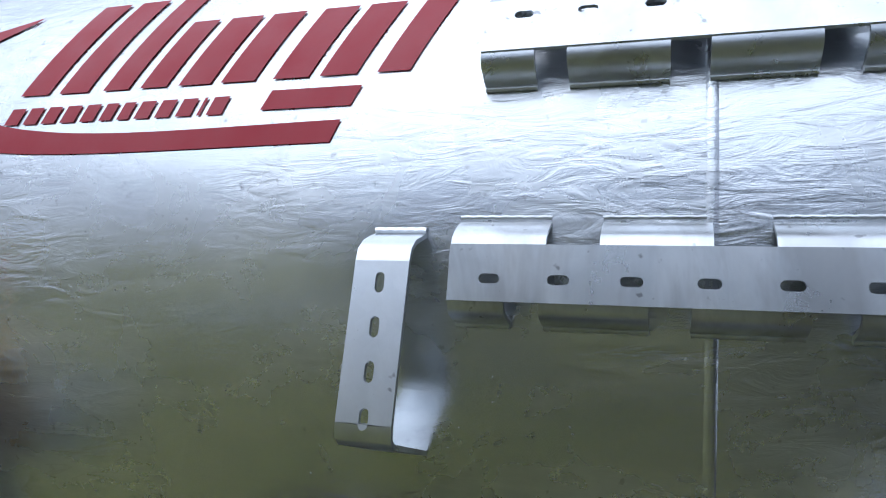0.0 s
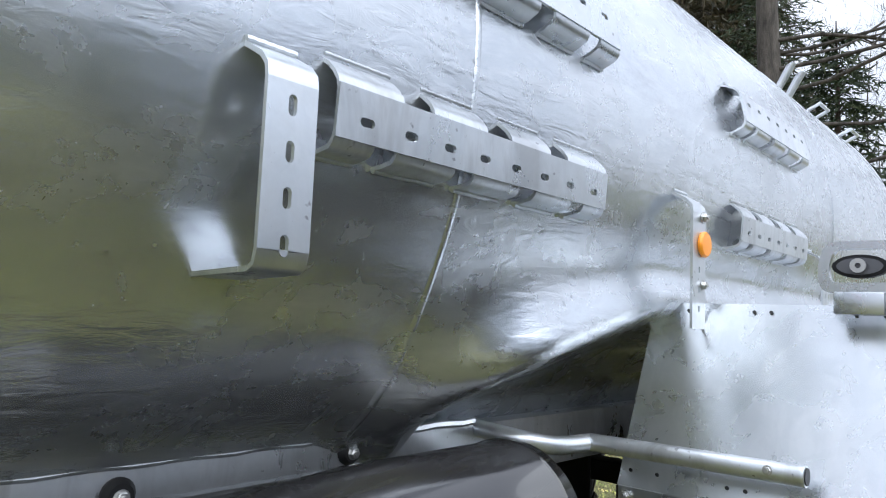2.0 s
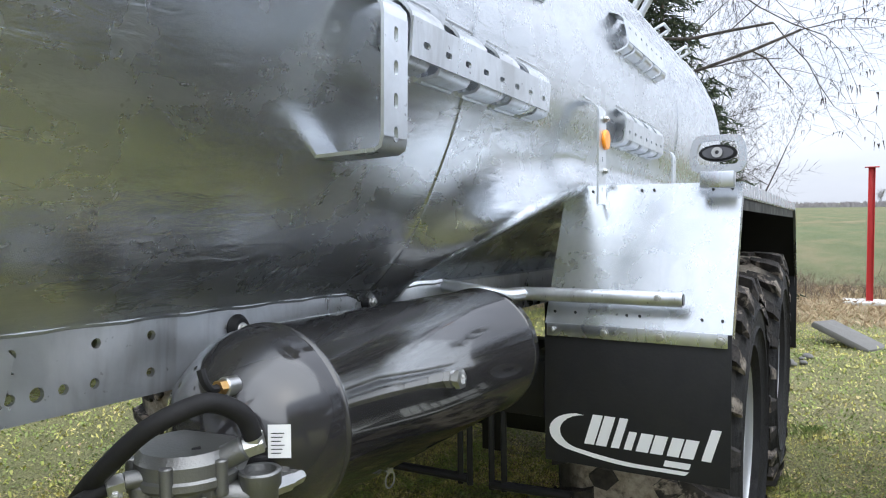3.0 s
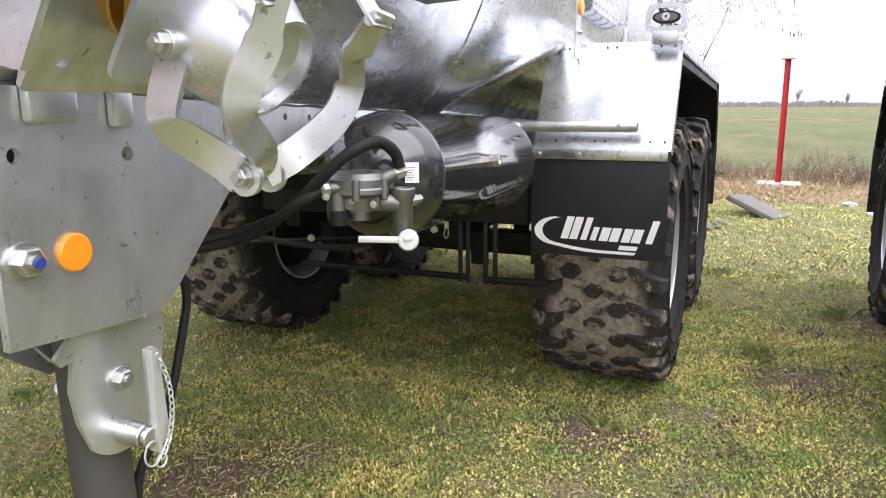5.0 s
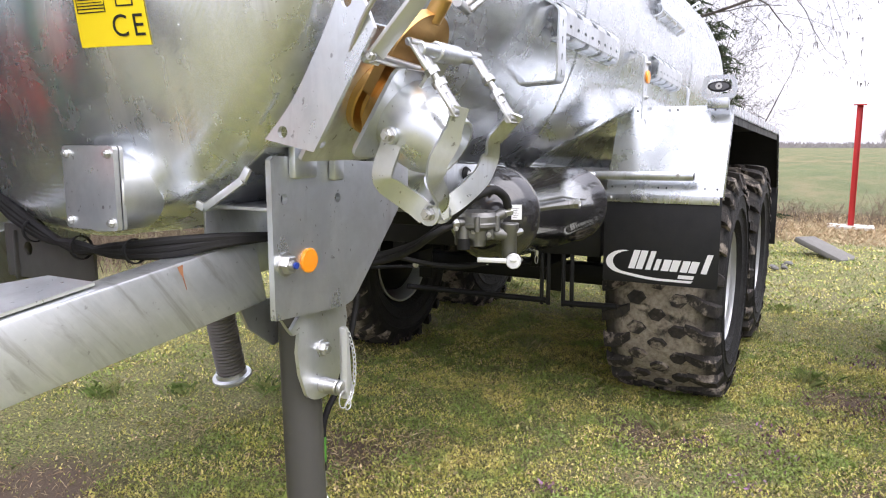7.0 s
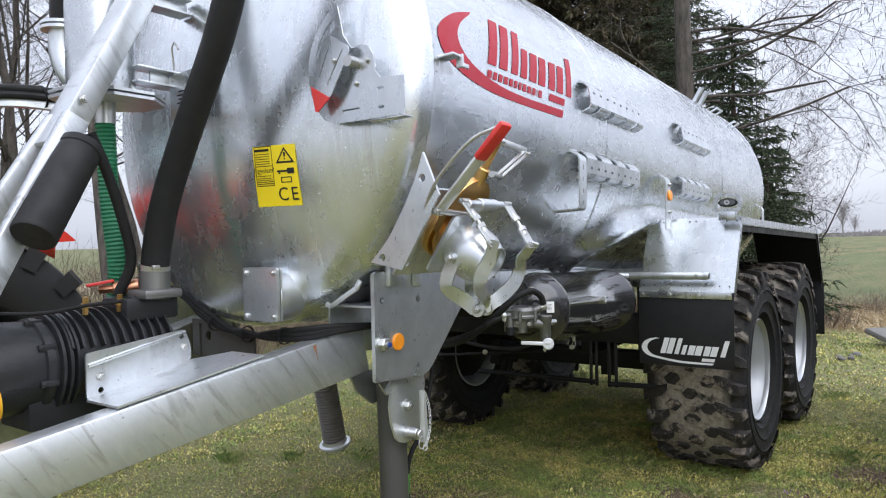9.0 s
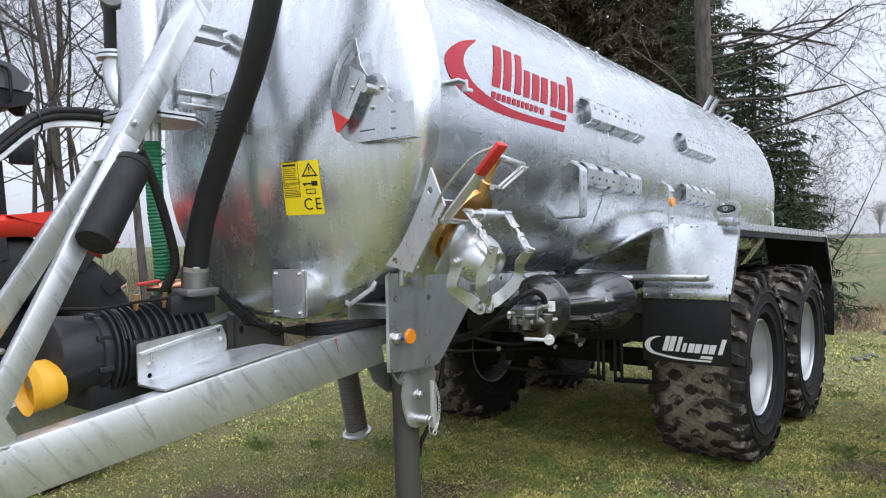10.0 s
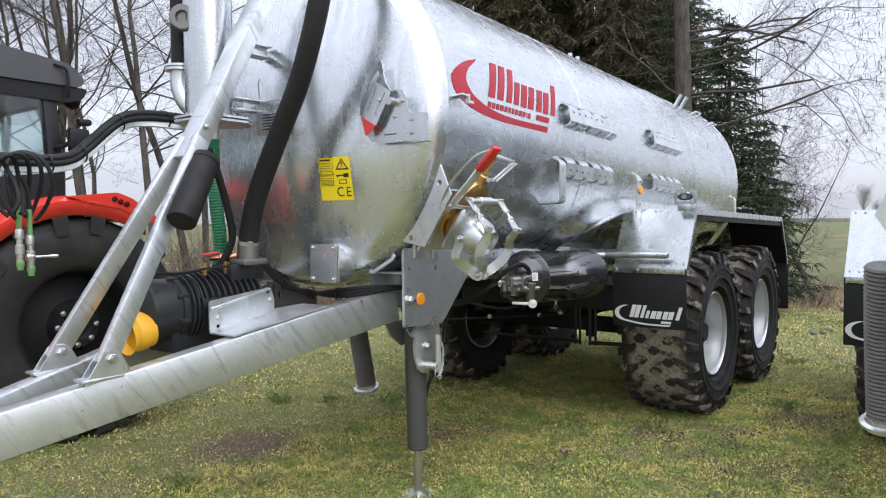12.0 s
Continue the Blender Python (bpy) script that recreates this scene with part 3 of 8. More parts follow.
def fenders(t):
    for s in (-1, 1):
        bm = bmesh.new()
        yi, yo = YM + s * 0.93, YM + s * 1.505
        path = [(0.953, 1.262), (1.173, 1.712), (4.02, 1.64), (4.33, 1.14)]
        th = 0.005
        pts = [Vector(p) for p in path]
        rows = []
        for k, p in enumerate(pts):
            d = (pts[min(k + 1, 3)] - pts[max(k - 1, 0)]).normalized()
            nrm = Vector((-d.y, d.x))
            for y, dz in ((yi, 0), (yo, 0), (yo + s * 0.002, -0.045)):
                q = p + nrm * dz
                rows.append((q.x, y, q.y))
        top = [bm.verts.new(r) for r in rows]
        low = [bm.verts.new((r[0], r[1] - s * (th if i % 3 == 2 else 0), r[2] - th)) for i, r in enumerate(rows)]
        for k in range(3):
            for c in range(2):
                i = 3 * k + c
                bm.faces.new((top[i], top[i + 1], top[i + 4], top[i + 3]))
                bm.faces.new((low[i], low[i + 1], low[i + 4], low[i + 3]))
        fen = part("fender", bm, GALV_SHEET, t, "folded galvanised sheet mudguard", smooth=False)
        bm = bmesh.new()
        inner = [(1.185, 1.690), (1.30, 1.696), (4.01, 1.622), (4.315, 1.13)]
        rows = [[bm.verts.new((x, y, z)) for y in (yi + s * 0.01, yo - s * 0.012)] + [bm.verts.new((x, yo - s * 0.012, z - 0.075))] for x, z in inner]
        for a, b in zip(rows, rows[1:]):
            for i in range(2):
                bm.faces.new((a[i], a[i + 1], b[i + 1], b[i]))
        part("liner", bm, BLACK, fen, "black liner under the mudguard", smooth=False)
        # strip, bolts and rubber flap in front, flap behind
        for x, z, zb, yy in ((0.945, 1.262, 0.807, 0), (4.345, 1.14, 0.62, 0)):
            way = -1 if x < 2 else 1
            bm = bmesh.new()
            box(bm, (x + way * 0.004, (yi + yo) / 2, z - 0.018 if x < 2 else z), (0.005, abs(yo - yi) - 0.02, 0.042), 0.001)
            part("clamp_strip", bm, GALV_SHEET, fen, "bright zinc clamping strip")
            for k in range(4):
                bm = bmesh.new()
                bolt(bm, (x + way * 0.0065, yi + (yo - yi) * (0.05 + 0.30 * k), z - 0.018 if x < 2 else z), (way, 0, 0), 0.013)
                part("bolt", bm, ZINC, fen)
            bm = bmesh.new()
            box(bm, (x - way * 0.004, (yi + yo) / 2, (z + zb) / 2), (0.007, abs(yo - yi), z - zb), 0.002)
            part("mud_flap", bm, FLAP, fen, "black rubber mud flap with white mark")
        # uncut rivet holes: black pegs paint the shade inside them
        for k, u in enumerate((0.05, 0.17, 0.46, 0.53, 0.85, 0.95)):
            for (x, z) in ((1.163, 1.690), (0.972, 1.297)):
                bm = bmesh.new()
                cyl(bm, (x - 0.006, yi + (yo - yi) * u, z + 0.003), (x + 0.004, yi + (yo - yi) * u, z - 0.002), 0.0045, seg=8)
                part("hole_shade_peg", bm, INK, fen)


def air_tank(t):
    bm = bmesh.new()
    x0, x1, r = -0.32, 0.615, 0.177
    prof = [(0, -0.140), (0.05, -0.135), (0.095, -0.116), (0.135, -0.080), (0.160, -0.038), (r - 0.003, 0.0), (r - 0.001, 0.035), (r, 0.04), (r + 0.004, 0.043), (r + 0.004, 0.048), (r, 0.052), (r, x1 - x0 - 0.045), (r + 0.004, x1 - x0 - 0.04), (r, x1 - x0 - 0.035),
            (r - 0.003, x1 - x0), (0.160, x1 - x0 + 0.02), (0.135, x1 - x0 + 0.048), (0.095, x1 - x0 + 0.07), (0.0, x1 - x0 + 0.085)]
    lathe(bm, prof, frame_to((x0, -0.798, 1.258), (1, 0, -0.03)), 64)
    part("air_tank", bm, AIRTANK, t, "glossy dark grey compressed-air tank", angle=50)


def drawbar(t):
    for s in (-1, 1):
        bm = bmesh.new()
        a, b = Vector((-1.215, YM + s * 0.53, 1.165)), Vector((-3.45, YM + s * 0.045, 0.735))
        bar(bm, a, b, 0.10, 0.19, bevel=0.007)
        part("drawbar_beam", bm, GALV_BAR, t, "galvanised box-section drawbar beam")


# ---------------------------------------------------------------- ground
GROUND = material("grass_turf", (0.12, 0.15, 0.05), 0.95)
gv = coords(GROUND)
g1 = noise_tex(GROUND, gv, 0.55, 6, 0.62, 0.5)
g2 = noise_tex(GROUND, gv, 9.0, 6, 0.7)
g3 = noise_tex(GROUND, gv, 60.0, 4, 0.7)
gc = rampn(GROUND, g1, [(0.30, (0.21, 0.22, 0.085)), (0.50, (0.31, 0.285, 0.13)), (0.66, (0.40, 0.33, 0.20))])
gc = mixn(GROUND, rampn(GROUND, g2, [(0.38, grey(0)), (0.66, grey(0.8))]), gc, (0.31, 0.32, 0.12))
gc = mixn(GROUND, rampn(GROUND, g3, [(0.42, grey(0.0)), (0.58, grey(0.85))]), gc, (0.045, 0.052, 0.018))
g4 = noise_tex(GROUND, gv, 130.0, 3, 0.7)
gc = mixn(GROUND, rampn(GROUND, g4, [(0.54, grey(0.0)), (0.66, grey(0.8))]), gc, (0.42, 0.38, 0.17))
gn, gl = GROUND.node_tree.nodes, GROUND.node_tree.links
gx = gn.new("ShaderNodeSeparateXYZ")
gl.new(gv, gx.inputs["Vector"])
add = gn.new("ShaderNodeMath")
add.operation = "MULTIPLY_ADD"
add.inputs[1].default_value = 2.5
gl.new(g1, add.inputs[0])
gl.new(gx.outputs["X"], add.inputs[2])
edge = gn.new("ShaderNodeMapRange")
edge.inputs["From Min"].default_value, edge.inputs["From Max"].default_value = 9.0, 17.0
gl.new(add.outputs["Value"], edge.inputs["Value"])
straw = rampn(GROUND, edge.outputs["Result"], [(0.15, grey(0)), (0.40, grey(0.9)), (0.62, grey(0.9)), (0.80, grey(0))])
gc = mixn(GROUND, straw, gc, (0.34, 0.27, 0.17))
far = rampn(GROUND, edge.outputs["Result"], [(0.60, grey(0)), (0.80, grey(1))])
crop = rampn(GROUND, noise_tex(GROUND, coords(GROUND, (0.25, 1, 1)), 0.5, 7, 0.7), [(0.34, (0.065, 0.085, 0.028)), (0.50, (0.125, 0.122, 0.048)), (0.64, (0.21, 0.16, 0.085))])
crop = mixn(GROUND, rampn(GROUND, noise_tex(GROUND, gv, 0.035, 3, 0.5), [(0.40, grey(0.0)), (0.60, grey(0.6))]), crop, (0.085, 0.115, 0.038))
gc = mixn(GROUND, far, gc, crop)
for bx, by, br in ((1.98, -2.03, 0.34), (-0.05, 0.15, 0.40), (0.94, -1.15, 0.26), (-1.05, 1.10, 0.45), (0.6, -2.3, 0.3), (3.2, -2.6, 0.45)):
    dist = gn.new("ShaderNodeVectorMath")
    dist.operation = "DISTANCE"
    dist.inputs[1].default_value = (bx, by, 0)
    gl.new(gv, dist.inputs[0])
    wob = gn.new("ShaderNodeMath")
    wob.operation = "MULTIPLY_ADD"
    wob.inputs[1].default_value = -0.5
    gl.new(g2, wob.inputs[0])
    gl.new(dist.outputs["Value"], wob.inputs[2])
    soil = rampn(GROUND, wob.outputs["Value"], [(0.0, grey(0.9)), (max(0.02, br - 0.2), grey(0.0))])
    gc = mixn(GROUND, soil, gc, (0.16, 0.11, 0.085))
put_color(GROUND, gc)
put_bump(GROUND, [(g2, 0.03), (g3, 0.02)])
bm = bmesh.new()
bmesh.ops.create_grid(bm, x_segments=60, y_segments=60, size=2000)
ground = part("ground", bm, GROUND, smooth=True)
tagged(ground, "patchy winter grass with bare spots and moss", "ground", kind="structure")

tanker = slurry_tanker()


# ---------------------------------------------------------------- film marks laid on curved and flat faces
def film(outline, holes, place, step=0.02):
    """A thin film: outline in (u, v), cut along v and laid onto a surface by place(u, v)."""
    bm = bmesh.new()
    edges = []
    for pts in (outline, *holes):
        vs = [bm.verts.new((u, v, 0)) for u, v in pts]
        edges += [bm.edges.new((vs[i], vs[(i + 1) % len(vs)])) for i in range(len(vs))]
    bmesh.ops.triangle_fill(bm, use_beauty=True, use_dissolve=False, edges=edges)
    lo, hi = min(p[1] for p in outline), max(p[1] for p in outline)
    k = lo + step
    while step and k < hi:
        bmesh.ops.bisect_plane(bm, geom=bm.verts[:] + bm.edges[:] + bm.faces[:], plane_co=(0, k, 0), plane_no=(0, 1, 0))
        k += step
    for v in bm.verts:
        v.co = place(v.co.x, v.co.y)
    return bm


def on_tank(u, v):
    """A point 2.5 mm proud of the tank's near side; v: arc length above the axis."""
    a, r = (v - 0.018) / RT, RT + 0.0025
    return TILTED @ Vector((u, YC - r * math.cos(a), ZC + r * math.sin(a)))


def slant(u0, u1, v0, v1, lean=0.42):
    return [(u0 + lean * 0, v0), (u1, v0), (u1 + lean * (v1 - v0), v1), (u0 + lean * (v1 - v0), v1)]


def logo_shapes():
    """The maker's mark as plain slanted blocks with a crescent and an underline, in a box about 1 wide and 0.4 high."""
    b, m, tt = 0.150, 0.300, 0.375                      # foot, middle height, full height
    L = 0.40
    sh = []
    for u0, u1, v1 in ((-0.935, -0.870, tt), (-0.845, -0.780, tt), (-0.745, -0.690, tt), (-0.665, -0.610, m), (-0.585, -0.520, m), (-0.500, -0.435, m), (-0.400, -0.335, m), (-0.315, -0.250, m), (-0.215, -0.160, tt)):
        sh.append((slant(u0, u1, b, v1, L), ()))
    sh.append((slant(-0.410, -0.250, 0.092, 0.128, L), ()))
    # crescent running into the underline
    def curve(pts):
        return [(p.x, p.y) for p in spline([(u, v, 0) for u, v in pts], 5)]
    outer = curve([(-0.990, 0.362), (-1.142, 0.308), (-1.262, 0.222), (-1.268, 0.151), (-1.207, 0.093), (-1.054, 0.047), (-0.796, 0.026), (-0.276, 0.030)])
    inner = curve([(-1.005, 0.345), (-1.095, 0.282), (-1.138, 0.217), (-1.115, 0.159), (-1.044, 0.115), (-0.898, 0.078), (-0.669, 0.062), (-0.262, 0.068)])
    sh.append((outer + inner[::-1], ()))
    # the line of small letters becomes a row of small slanted bars
    x = -0.950
    for w in (0.042, 0.040, 0.040, 0.042, 0.040, 0.036, 0.034, 0.040, 0.040, 0.040, 0.016, 0.040):
        sh.append((slant(x, x + w - 0.010, 0.088, 0.122, 0.3), ()))
        x += w + 0.0025
    return sh


def tank_logo(t):
    shell = [c for c in t.children if c.name.startswith("tank_shell")][0]
    for k, (outline, holes) in enumerate(logo_shapes()):
        bm = film(outline, holes, on_tank)
        part("logo_bar", bm, LOGO, shell, "crimson film block" if k == 0 else "", smooth=True, angle=60)


def flap_logo(t, x, yi, yo, z0, mat=WHITE):
    """White crescent, underline and slanted blocks on a mud flap; y falls from yi to yo."""
    fender = [f for f in t.children if f.name.startswith("fender")][0 if yi < 0 else 1]
    s = -1 if yo < yi else 1
    w = abs(yo - yi)

    def place(u, v):
        return Vector((x, yi + (u * w if s > 0 else -u * w), z0 + v * w))
    sh = []
    L = 0.30
    b, m, tt = 0.13, 0.235, 0.305
    for u0, u1, v1 in ((0.22, 0.278, tt), (0.288, 0.350, tt), (0.375, 0.422, tt), (0.448, 0.492, m), (0.515, 0.582, m), (0.592, 0.660, m), (0.682, 0.745, m), (0.755, 0.822, m), (0.862, 0.912, tt)):
        sh.append((slant(u0, u1, b, v1, L), ()))
    sh.append((slant(0.665, 0.800, 0.070, 0.104, L), ()))
    outer, inner = [], []
    for i in range(25):
        q = i / 24
        if q < 0.45:
            k = q / 0.45
            a = radians(98 + 140 * k)
            outer.append((0.20 + 0.19 * math.cos(a), 0.185 + 0.115 * math.sin(a)))
            inner.append((0.245 + 0.17 * math.cos(a), 0.190 + 0.105 * math.sin(a)))
        else:
            k = (q - 0.45) / 0.55
            outer.append((0.10 + 0.68 * k, 0.087 - 0.052 * math.sin(min(1, k * 1.6) * math.pi / 2)))
            inner.append((0.155 + 0.645 * k, 0.101 - 0.044 * math.sin(min(1, k * 1.6) * math.pi / 2)))
    sh.append((outer + inner[::-1], ()))
    for outline, holes in sh:
        bm = film(outline, holes, place, 0)
        part("flap_mark", bm, mat, fender, smooth=False)


# ---------------------------------------------------------------- rails and brackets welded to the shell
def rail_bms(n=8, lo=-0.030, hi=0.046):
    """A slotted strip and its welding tabs; x along, y outwards, z up, the slots on z = 0."""
    L0, L1 = -0.056, 0.09 * (n - 1) + 0.052
    face = bmesh.new()
    m = Matrix(((1, 0, 0, 0), (0, 0, 1, 0.045), (0, 1, 0, 0), (0, 0, 0, 1)))
    plate(face, [(L0, lo), (L1, lo), (L1, hi), (L0, hi)], 0.006, m, [slot(0.09 * i, 0, 0.028, 0.013) for i in range(n)])

    def tab(x0, x1, up):
        bm = bmesh.new()
        pth = [(0.048, hi - 0.001), (0.045, hi + 0.009), (0.034, hi + 0.022), (0.018, hi + 0.034), (-0.004, hi + 0.046)] if up else [(0.048, lo + 0.001), (0.046, lo - 0.008), (0.038, lo - 0.017), (0.015, lo - 0.023), (-0.012, lo - 0.026)]
        a = [[bm.verts.new((x, y, z)) for x in (x0, x1)] for y, z in pth]
        d = 0.006
        b = [[bm.verts.new((x, y - d * 0.7, z - (d * 0.7 if up else -d))) for x in (x0, x1)] for y, z in pth]
        for r0, r1, q0, q1 in zip(a, a[1:], b, b[1:]):
            bm.faces.new((r0[0], r0[1], r1[1], r1[0]))
            bm.faces.new((q0[0], q0[1], q1[1], q1[0]))
            bm.faces.new((r0[0], r1[0], q1[0], q0[0]))
            bm.faces.new((r0[1], r1[1], q1[1], q0[1]))
        bm.faces.new((a[-1][0], a[-1][1], b[-1][1], b[-1][0]))
        pts = [(x0 + (x1 - x0) * i / 14, pth[-1][0] + 0.010, pth[-1][1] + 0.001 * (i % 2)) for i in range(15)]
        tube(bm, pts, 0.0045, 6)
        return bm
    k = (L1 - L0) / 0.738
    tabs = [tab(L0 + (x0 + 0.056) * k, L0 + (x1 + 0.056) * k, True) for x0, x1 in ((-0.056, 0.072), (0.140, 0.275), (0.345, 0.470), (0.530, 0.682))]
    tabs += [tab(L0 + (x0 + 0.056) * k, L0 + (x1 + 0.056) * k, False) for x0, x1 in ((-0.056, 0.020), (0.065, 0.200), (0.250, 0.380), (0.430, 0.555), (0.600, 0.682))]
    return face, tabs


def place_on_tank(x, dz, out=0.0, face=None):
    """A pose on the near side: x along, y outwards (-y), z up the skin; dz: height over the axis."""
    a = math.asin(dz / RT) if face is None else face
    b = math.asin(dz / RT)
    p = Vector((x, YC - (RT + out) * math.cos(b), ZC + (RT + out) * math.sin(b)))
    o = Vector((0, -math.cos(a), math.sin(a)))
    u = Vector((0, math.sin(a), math.cos(a)))
    return TILTED @ Matrix(((1, o.x, u.x, p.x), (0, o.y, u.y, p.y), (0, o.z, u.z, p.z), (0, 0, 0, 1)))


def rails(t):
    for x, dz, upper, n, f in ((0.0, -0.199, False, 8, -0.07), (0.022, 0.174, True, 8, 0.20), (1.545, 0.204, True, 7, 0.20), (1.535, -0.181, False, 7, -0.07)):
        face, tabs = rail_bms(n, -0.064, 0.030) if upper else rail_bms(n)
        m = place_on_tank(x, dz, 0.0, f)
        rail = part("mounting_rail", face, GALV, t, "slotted galvanised rail welded on by tabs", m, angle=25)
        for bm in tabs:
            part("welding_tab", bm, GALV, rail, m=m, angle=66)
    for x0, x1, top, low, slots in ((-0.183, -0.105, 2.024, 1.736, True), (1.085, 1.165, 2.03, 1.66, False), (2.26, 2.33, 1.99, 1.70, False), (3.80, 3.87, 2.01, 1.75, False)):
        bm = bmesh.new()
        zt, zl = top - 0.045, low + 0.028
        yf = -0.998
        xm = (x0 + x1) / 2
        m = Matrix(((1, 0, 0, 0), (0, 0, -1, yf), (0, 1, 0, 0), (0, 0, 0, 1)))
        holes = [slot(xm, z, 0.028, 0.013, True) for z in (1.949, 1.889, 1.830, 1.770)] if slots else [slot(xm, zl + 0.05 + 0.05 * k, 0.018, 0.008, True) for k in range(4)]
        plate(bm, [(x0, zl), (x1, zl), (x1, zt), (x0, zt)], 0.007, m, holes)
        strap(bm, [(yf - 0.007, zt), (yf - 0.004, zt + 0.018), (yf + 0.010, zt + 0.034), (side_y(top + 0.005) - 0.001, top + 0.012)], x0, x1, 0.007)
        if slots:
            strap(bm, [(side_y(low) + 0.004, low - 0.006), (yf + 0.012, low), (yf - 0.002, low + 0.008), (yf - 0.007, zl)], x0, x1, 0.007)
        tube(bm, [(x0 + (x1 - x0) * i / 10, side_y(top + 0.005) - 0.004, top + 0.014 + 0.001 * (i % 2)) for i in range(11)], 0.005, 6)
        br = part("bracket", bm, GALV, t, "bent galvanised flat-bar bracket with slots", TILTED, angle=50)
        if abs(x0 - 1.085) < 0.01:
            for z, d in ((1.975, 0.014), (1.80, 0.012)):
                bm = bmesh.new()
                bolt(bm, (xm + 0.02, yf - 0.008, z), (0, -1, 0), d)
                part("bolt", bm, ZINC, br, m=TILTED)
            bm = bmesh.new()
            lathe(bm, [(0, 0.0), (0.033, 0.0), (0.034, 0.006), (0.030, 0.011), (0, 0.013)], frame_to((xm + 0.02, yf - 0.008, 1.905), (0, -1, 0)), 28)
            part("side_reflector", bm, ORANGE, br, "round orange side reflector", TILTED)
    # side marker lamp on the mudguard
    bm = bmesh.new()
    m = frame_to((1.115, -1.370, 1.795), (-1, 0, 0.05), (0, -1, 0))
    o = rounded([(-0.078, -0.055), (0.078, -0.055), (0.086, 0.0), (0.070, 0.060), (-0.070, 0.060), (-0.086, 0.0)], 0.035, 6)
    i = rounded([(-0.058, -0.032), (0.058, -0.032), (0.062, 0.0), (0.052, 0.042), (-0.052, 0.042), (-0.062, 0.0)], 0.025, 6)
    plate(bm, o, 0.018, m, [i])
    box(bm, (0, -0.078, 0.006), (0.10, 0.05, 0.05), 0.004, m)
    lamp = part("marker_lamp", bm, GALV_SHEET, t, "grey metal guard round an oval lamp", angle=40)
    bm = bmesh.new()
    plate(bm, [(0.056 * math.cos(a), 0.026 * math.sin(a) + 0.004) for a in (2 * math.pi * k / 28 for k in range(28))], 0.02, m @ Matrix.Translation((0, 0, -0.006)))
    part("lamp_body", bm, BLACK, lamp, "black oval lamp body")
    bm = bmesh.new()
    plate(bm, [(0.046 * math.cos(a), 0.019 * math.sin(a) + 0.004) for a in (2 * math.pi * k / 28 for k in range(28))], 0.006, m @ Matrix.Translation((0, 0, 0.012)))
    lathe(bm, [(0.012, 0), (0.012, 0.01), (0.006, 0.012), (0, 0.012)], m @ Matrix.Translation((0, 0.004, 0.016)), 16)
    part("lamp_lens", bm, material("dark_lamp_lens", (0.10, 0.10, 0.11), 0.08), lamp, "dark clear lens")
    bm = bmesh.new()
    lathe(bm, [(0.006, 0), (0.016, 0), (0.016, 0.004), (0.006, 0.004)], m @ Matrix.Translation((0, 0.004, 0.030)), 20, True)
    part("lens_ring", bm, ZINC, lamp, "bright ring in the lens")


# ---------------------------------------------------------------- side plate, jack, outlet valve
def side_plate(t, s=-1):
    y = -0.632 if s < 0 else 2 * YM + 0.614
    m = Matrix(((1, 0, 0, 0), (0, 0, -1, y), (0, 1, 0, 0), (0, 0, 0, 1))) if s < 0 else Matrix(((1, 0, 0, 0), (0, 0, -1, y + 0.018), (0, 1, 0, 0), (0, 0, 0, 1)))
    bm = bmesh.new()
    outline = [(-1.328, 1.053), (-1.023, 1.036), (-0.985, 1.046), (-0.957, 1.067), (-0.725, 1.303), (-0.669, 1.365), (-0.650, 1.431), (-0.669, 1.454), (-1.311, 1.489), (-1.328, 1.478)]
    plate(bm, outline, 0.018, m, [circle(-1.280, 1.374, 0.014), circle(-1.050, 1.364, 0.014)])
    pl = part("side_plate", bm, GALV, t, "thick galvanised gusset plate with a round reflector", angle=25)
    if s > 0:
        return
    f = y - 0.018
    bm = bmesh.new()
    bolt(bm, (-1.285, f, 1.200), (0, -1, 0), 0.031)
    part("bolt", bm, ZINC, pl, "large zinc-plated nut")
    bm = bmesh.new()
    cyl(bm, (-1.285, f - 0.024, 1.200), (-1.285, f - 0.042, 1.200), 0.009)
    part("bolt_tip", bm, material("blue_cap", (0.02, 0.05, 0.30), 0.4), pl, "blue thread tip")
    bm = bmesh.new()
    lathe(bm, [(0, 0.0), (0.034, 0.0), (0.035, 0.006), (0.031, 0.010), (0, 0.012)], frame_to((-1.190, f, 1.198), (0, -1, 0)), 40)
    part("reflector", bm, ORANGE, pl, "round orange reflector")
    for x, z, w in ((-1.215, 1.470, 0.095), (-1.070, 1.458, 0.045)):   # lugs hanging under the valve plate
        bm = bmesh.new()
        box(bm, (x, f - 0.013, z), (w, 0.026, 0.085), 0.008)
        part("lug", bm, GALV, pl, angle=25)
    bm = bmesh.new()                                      # cross member between plate and tank
    box(bm, (-1.17, y + 0.125, 1.347), (0.28, 0.235, 0.010), 0.002)
    box(bm, (-1.17, y + 0.250, 1.235), (0.28, 0.010, 0.215), 0.002)
    box(bm, (-1.045, y + 0.125, 1.29), (0.012, 0.235, 0.33), 0.002)
    part("cross_member", bm, GALV, t, "galvanised cross member behind the drawbar")
    bm = bmesh.new()
    for p, q in (((-1.42, -0.480, 1.366), (-1.42, -0.506, 1.355)), ((-1.42, -0.506, 1.355), (-1.42, -0.642, 1.430)), ((-1.42, -0.642, 1.430), (-1.415, -0.658, 1.460))):
        bar(bm, p, q, 0.020, 0.011, (1, 0, 0), 0.002)
    part("hook_bar", bm, GALV, t, "bent galvanised flat hook under the tank edge")


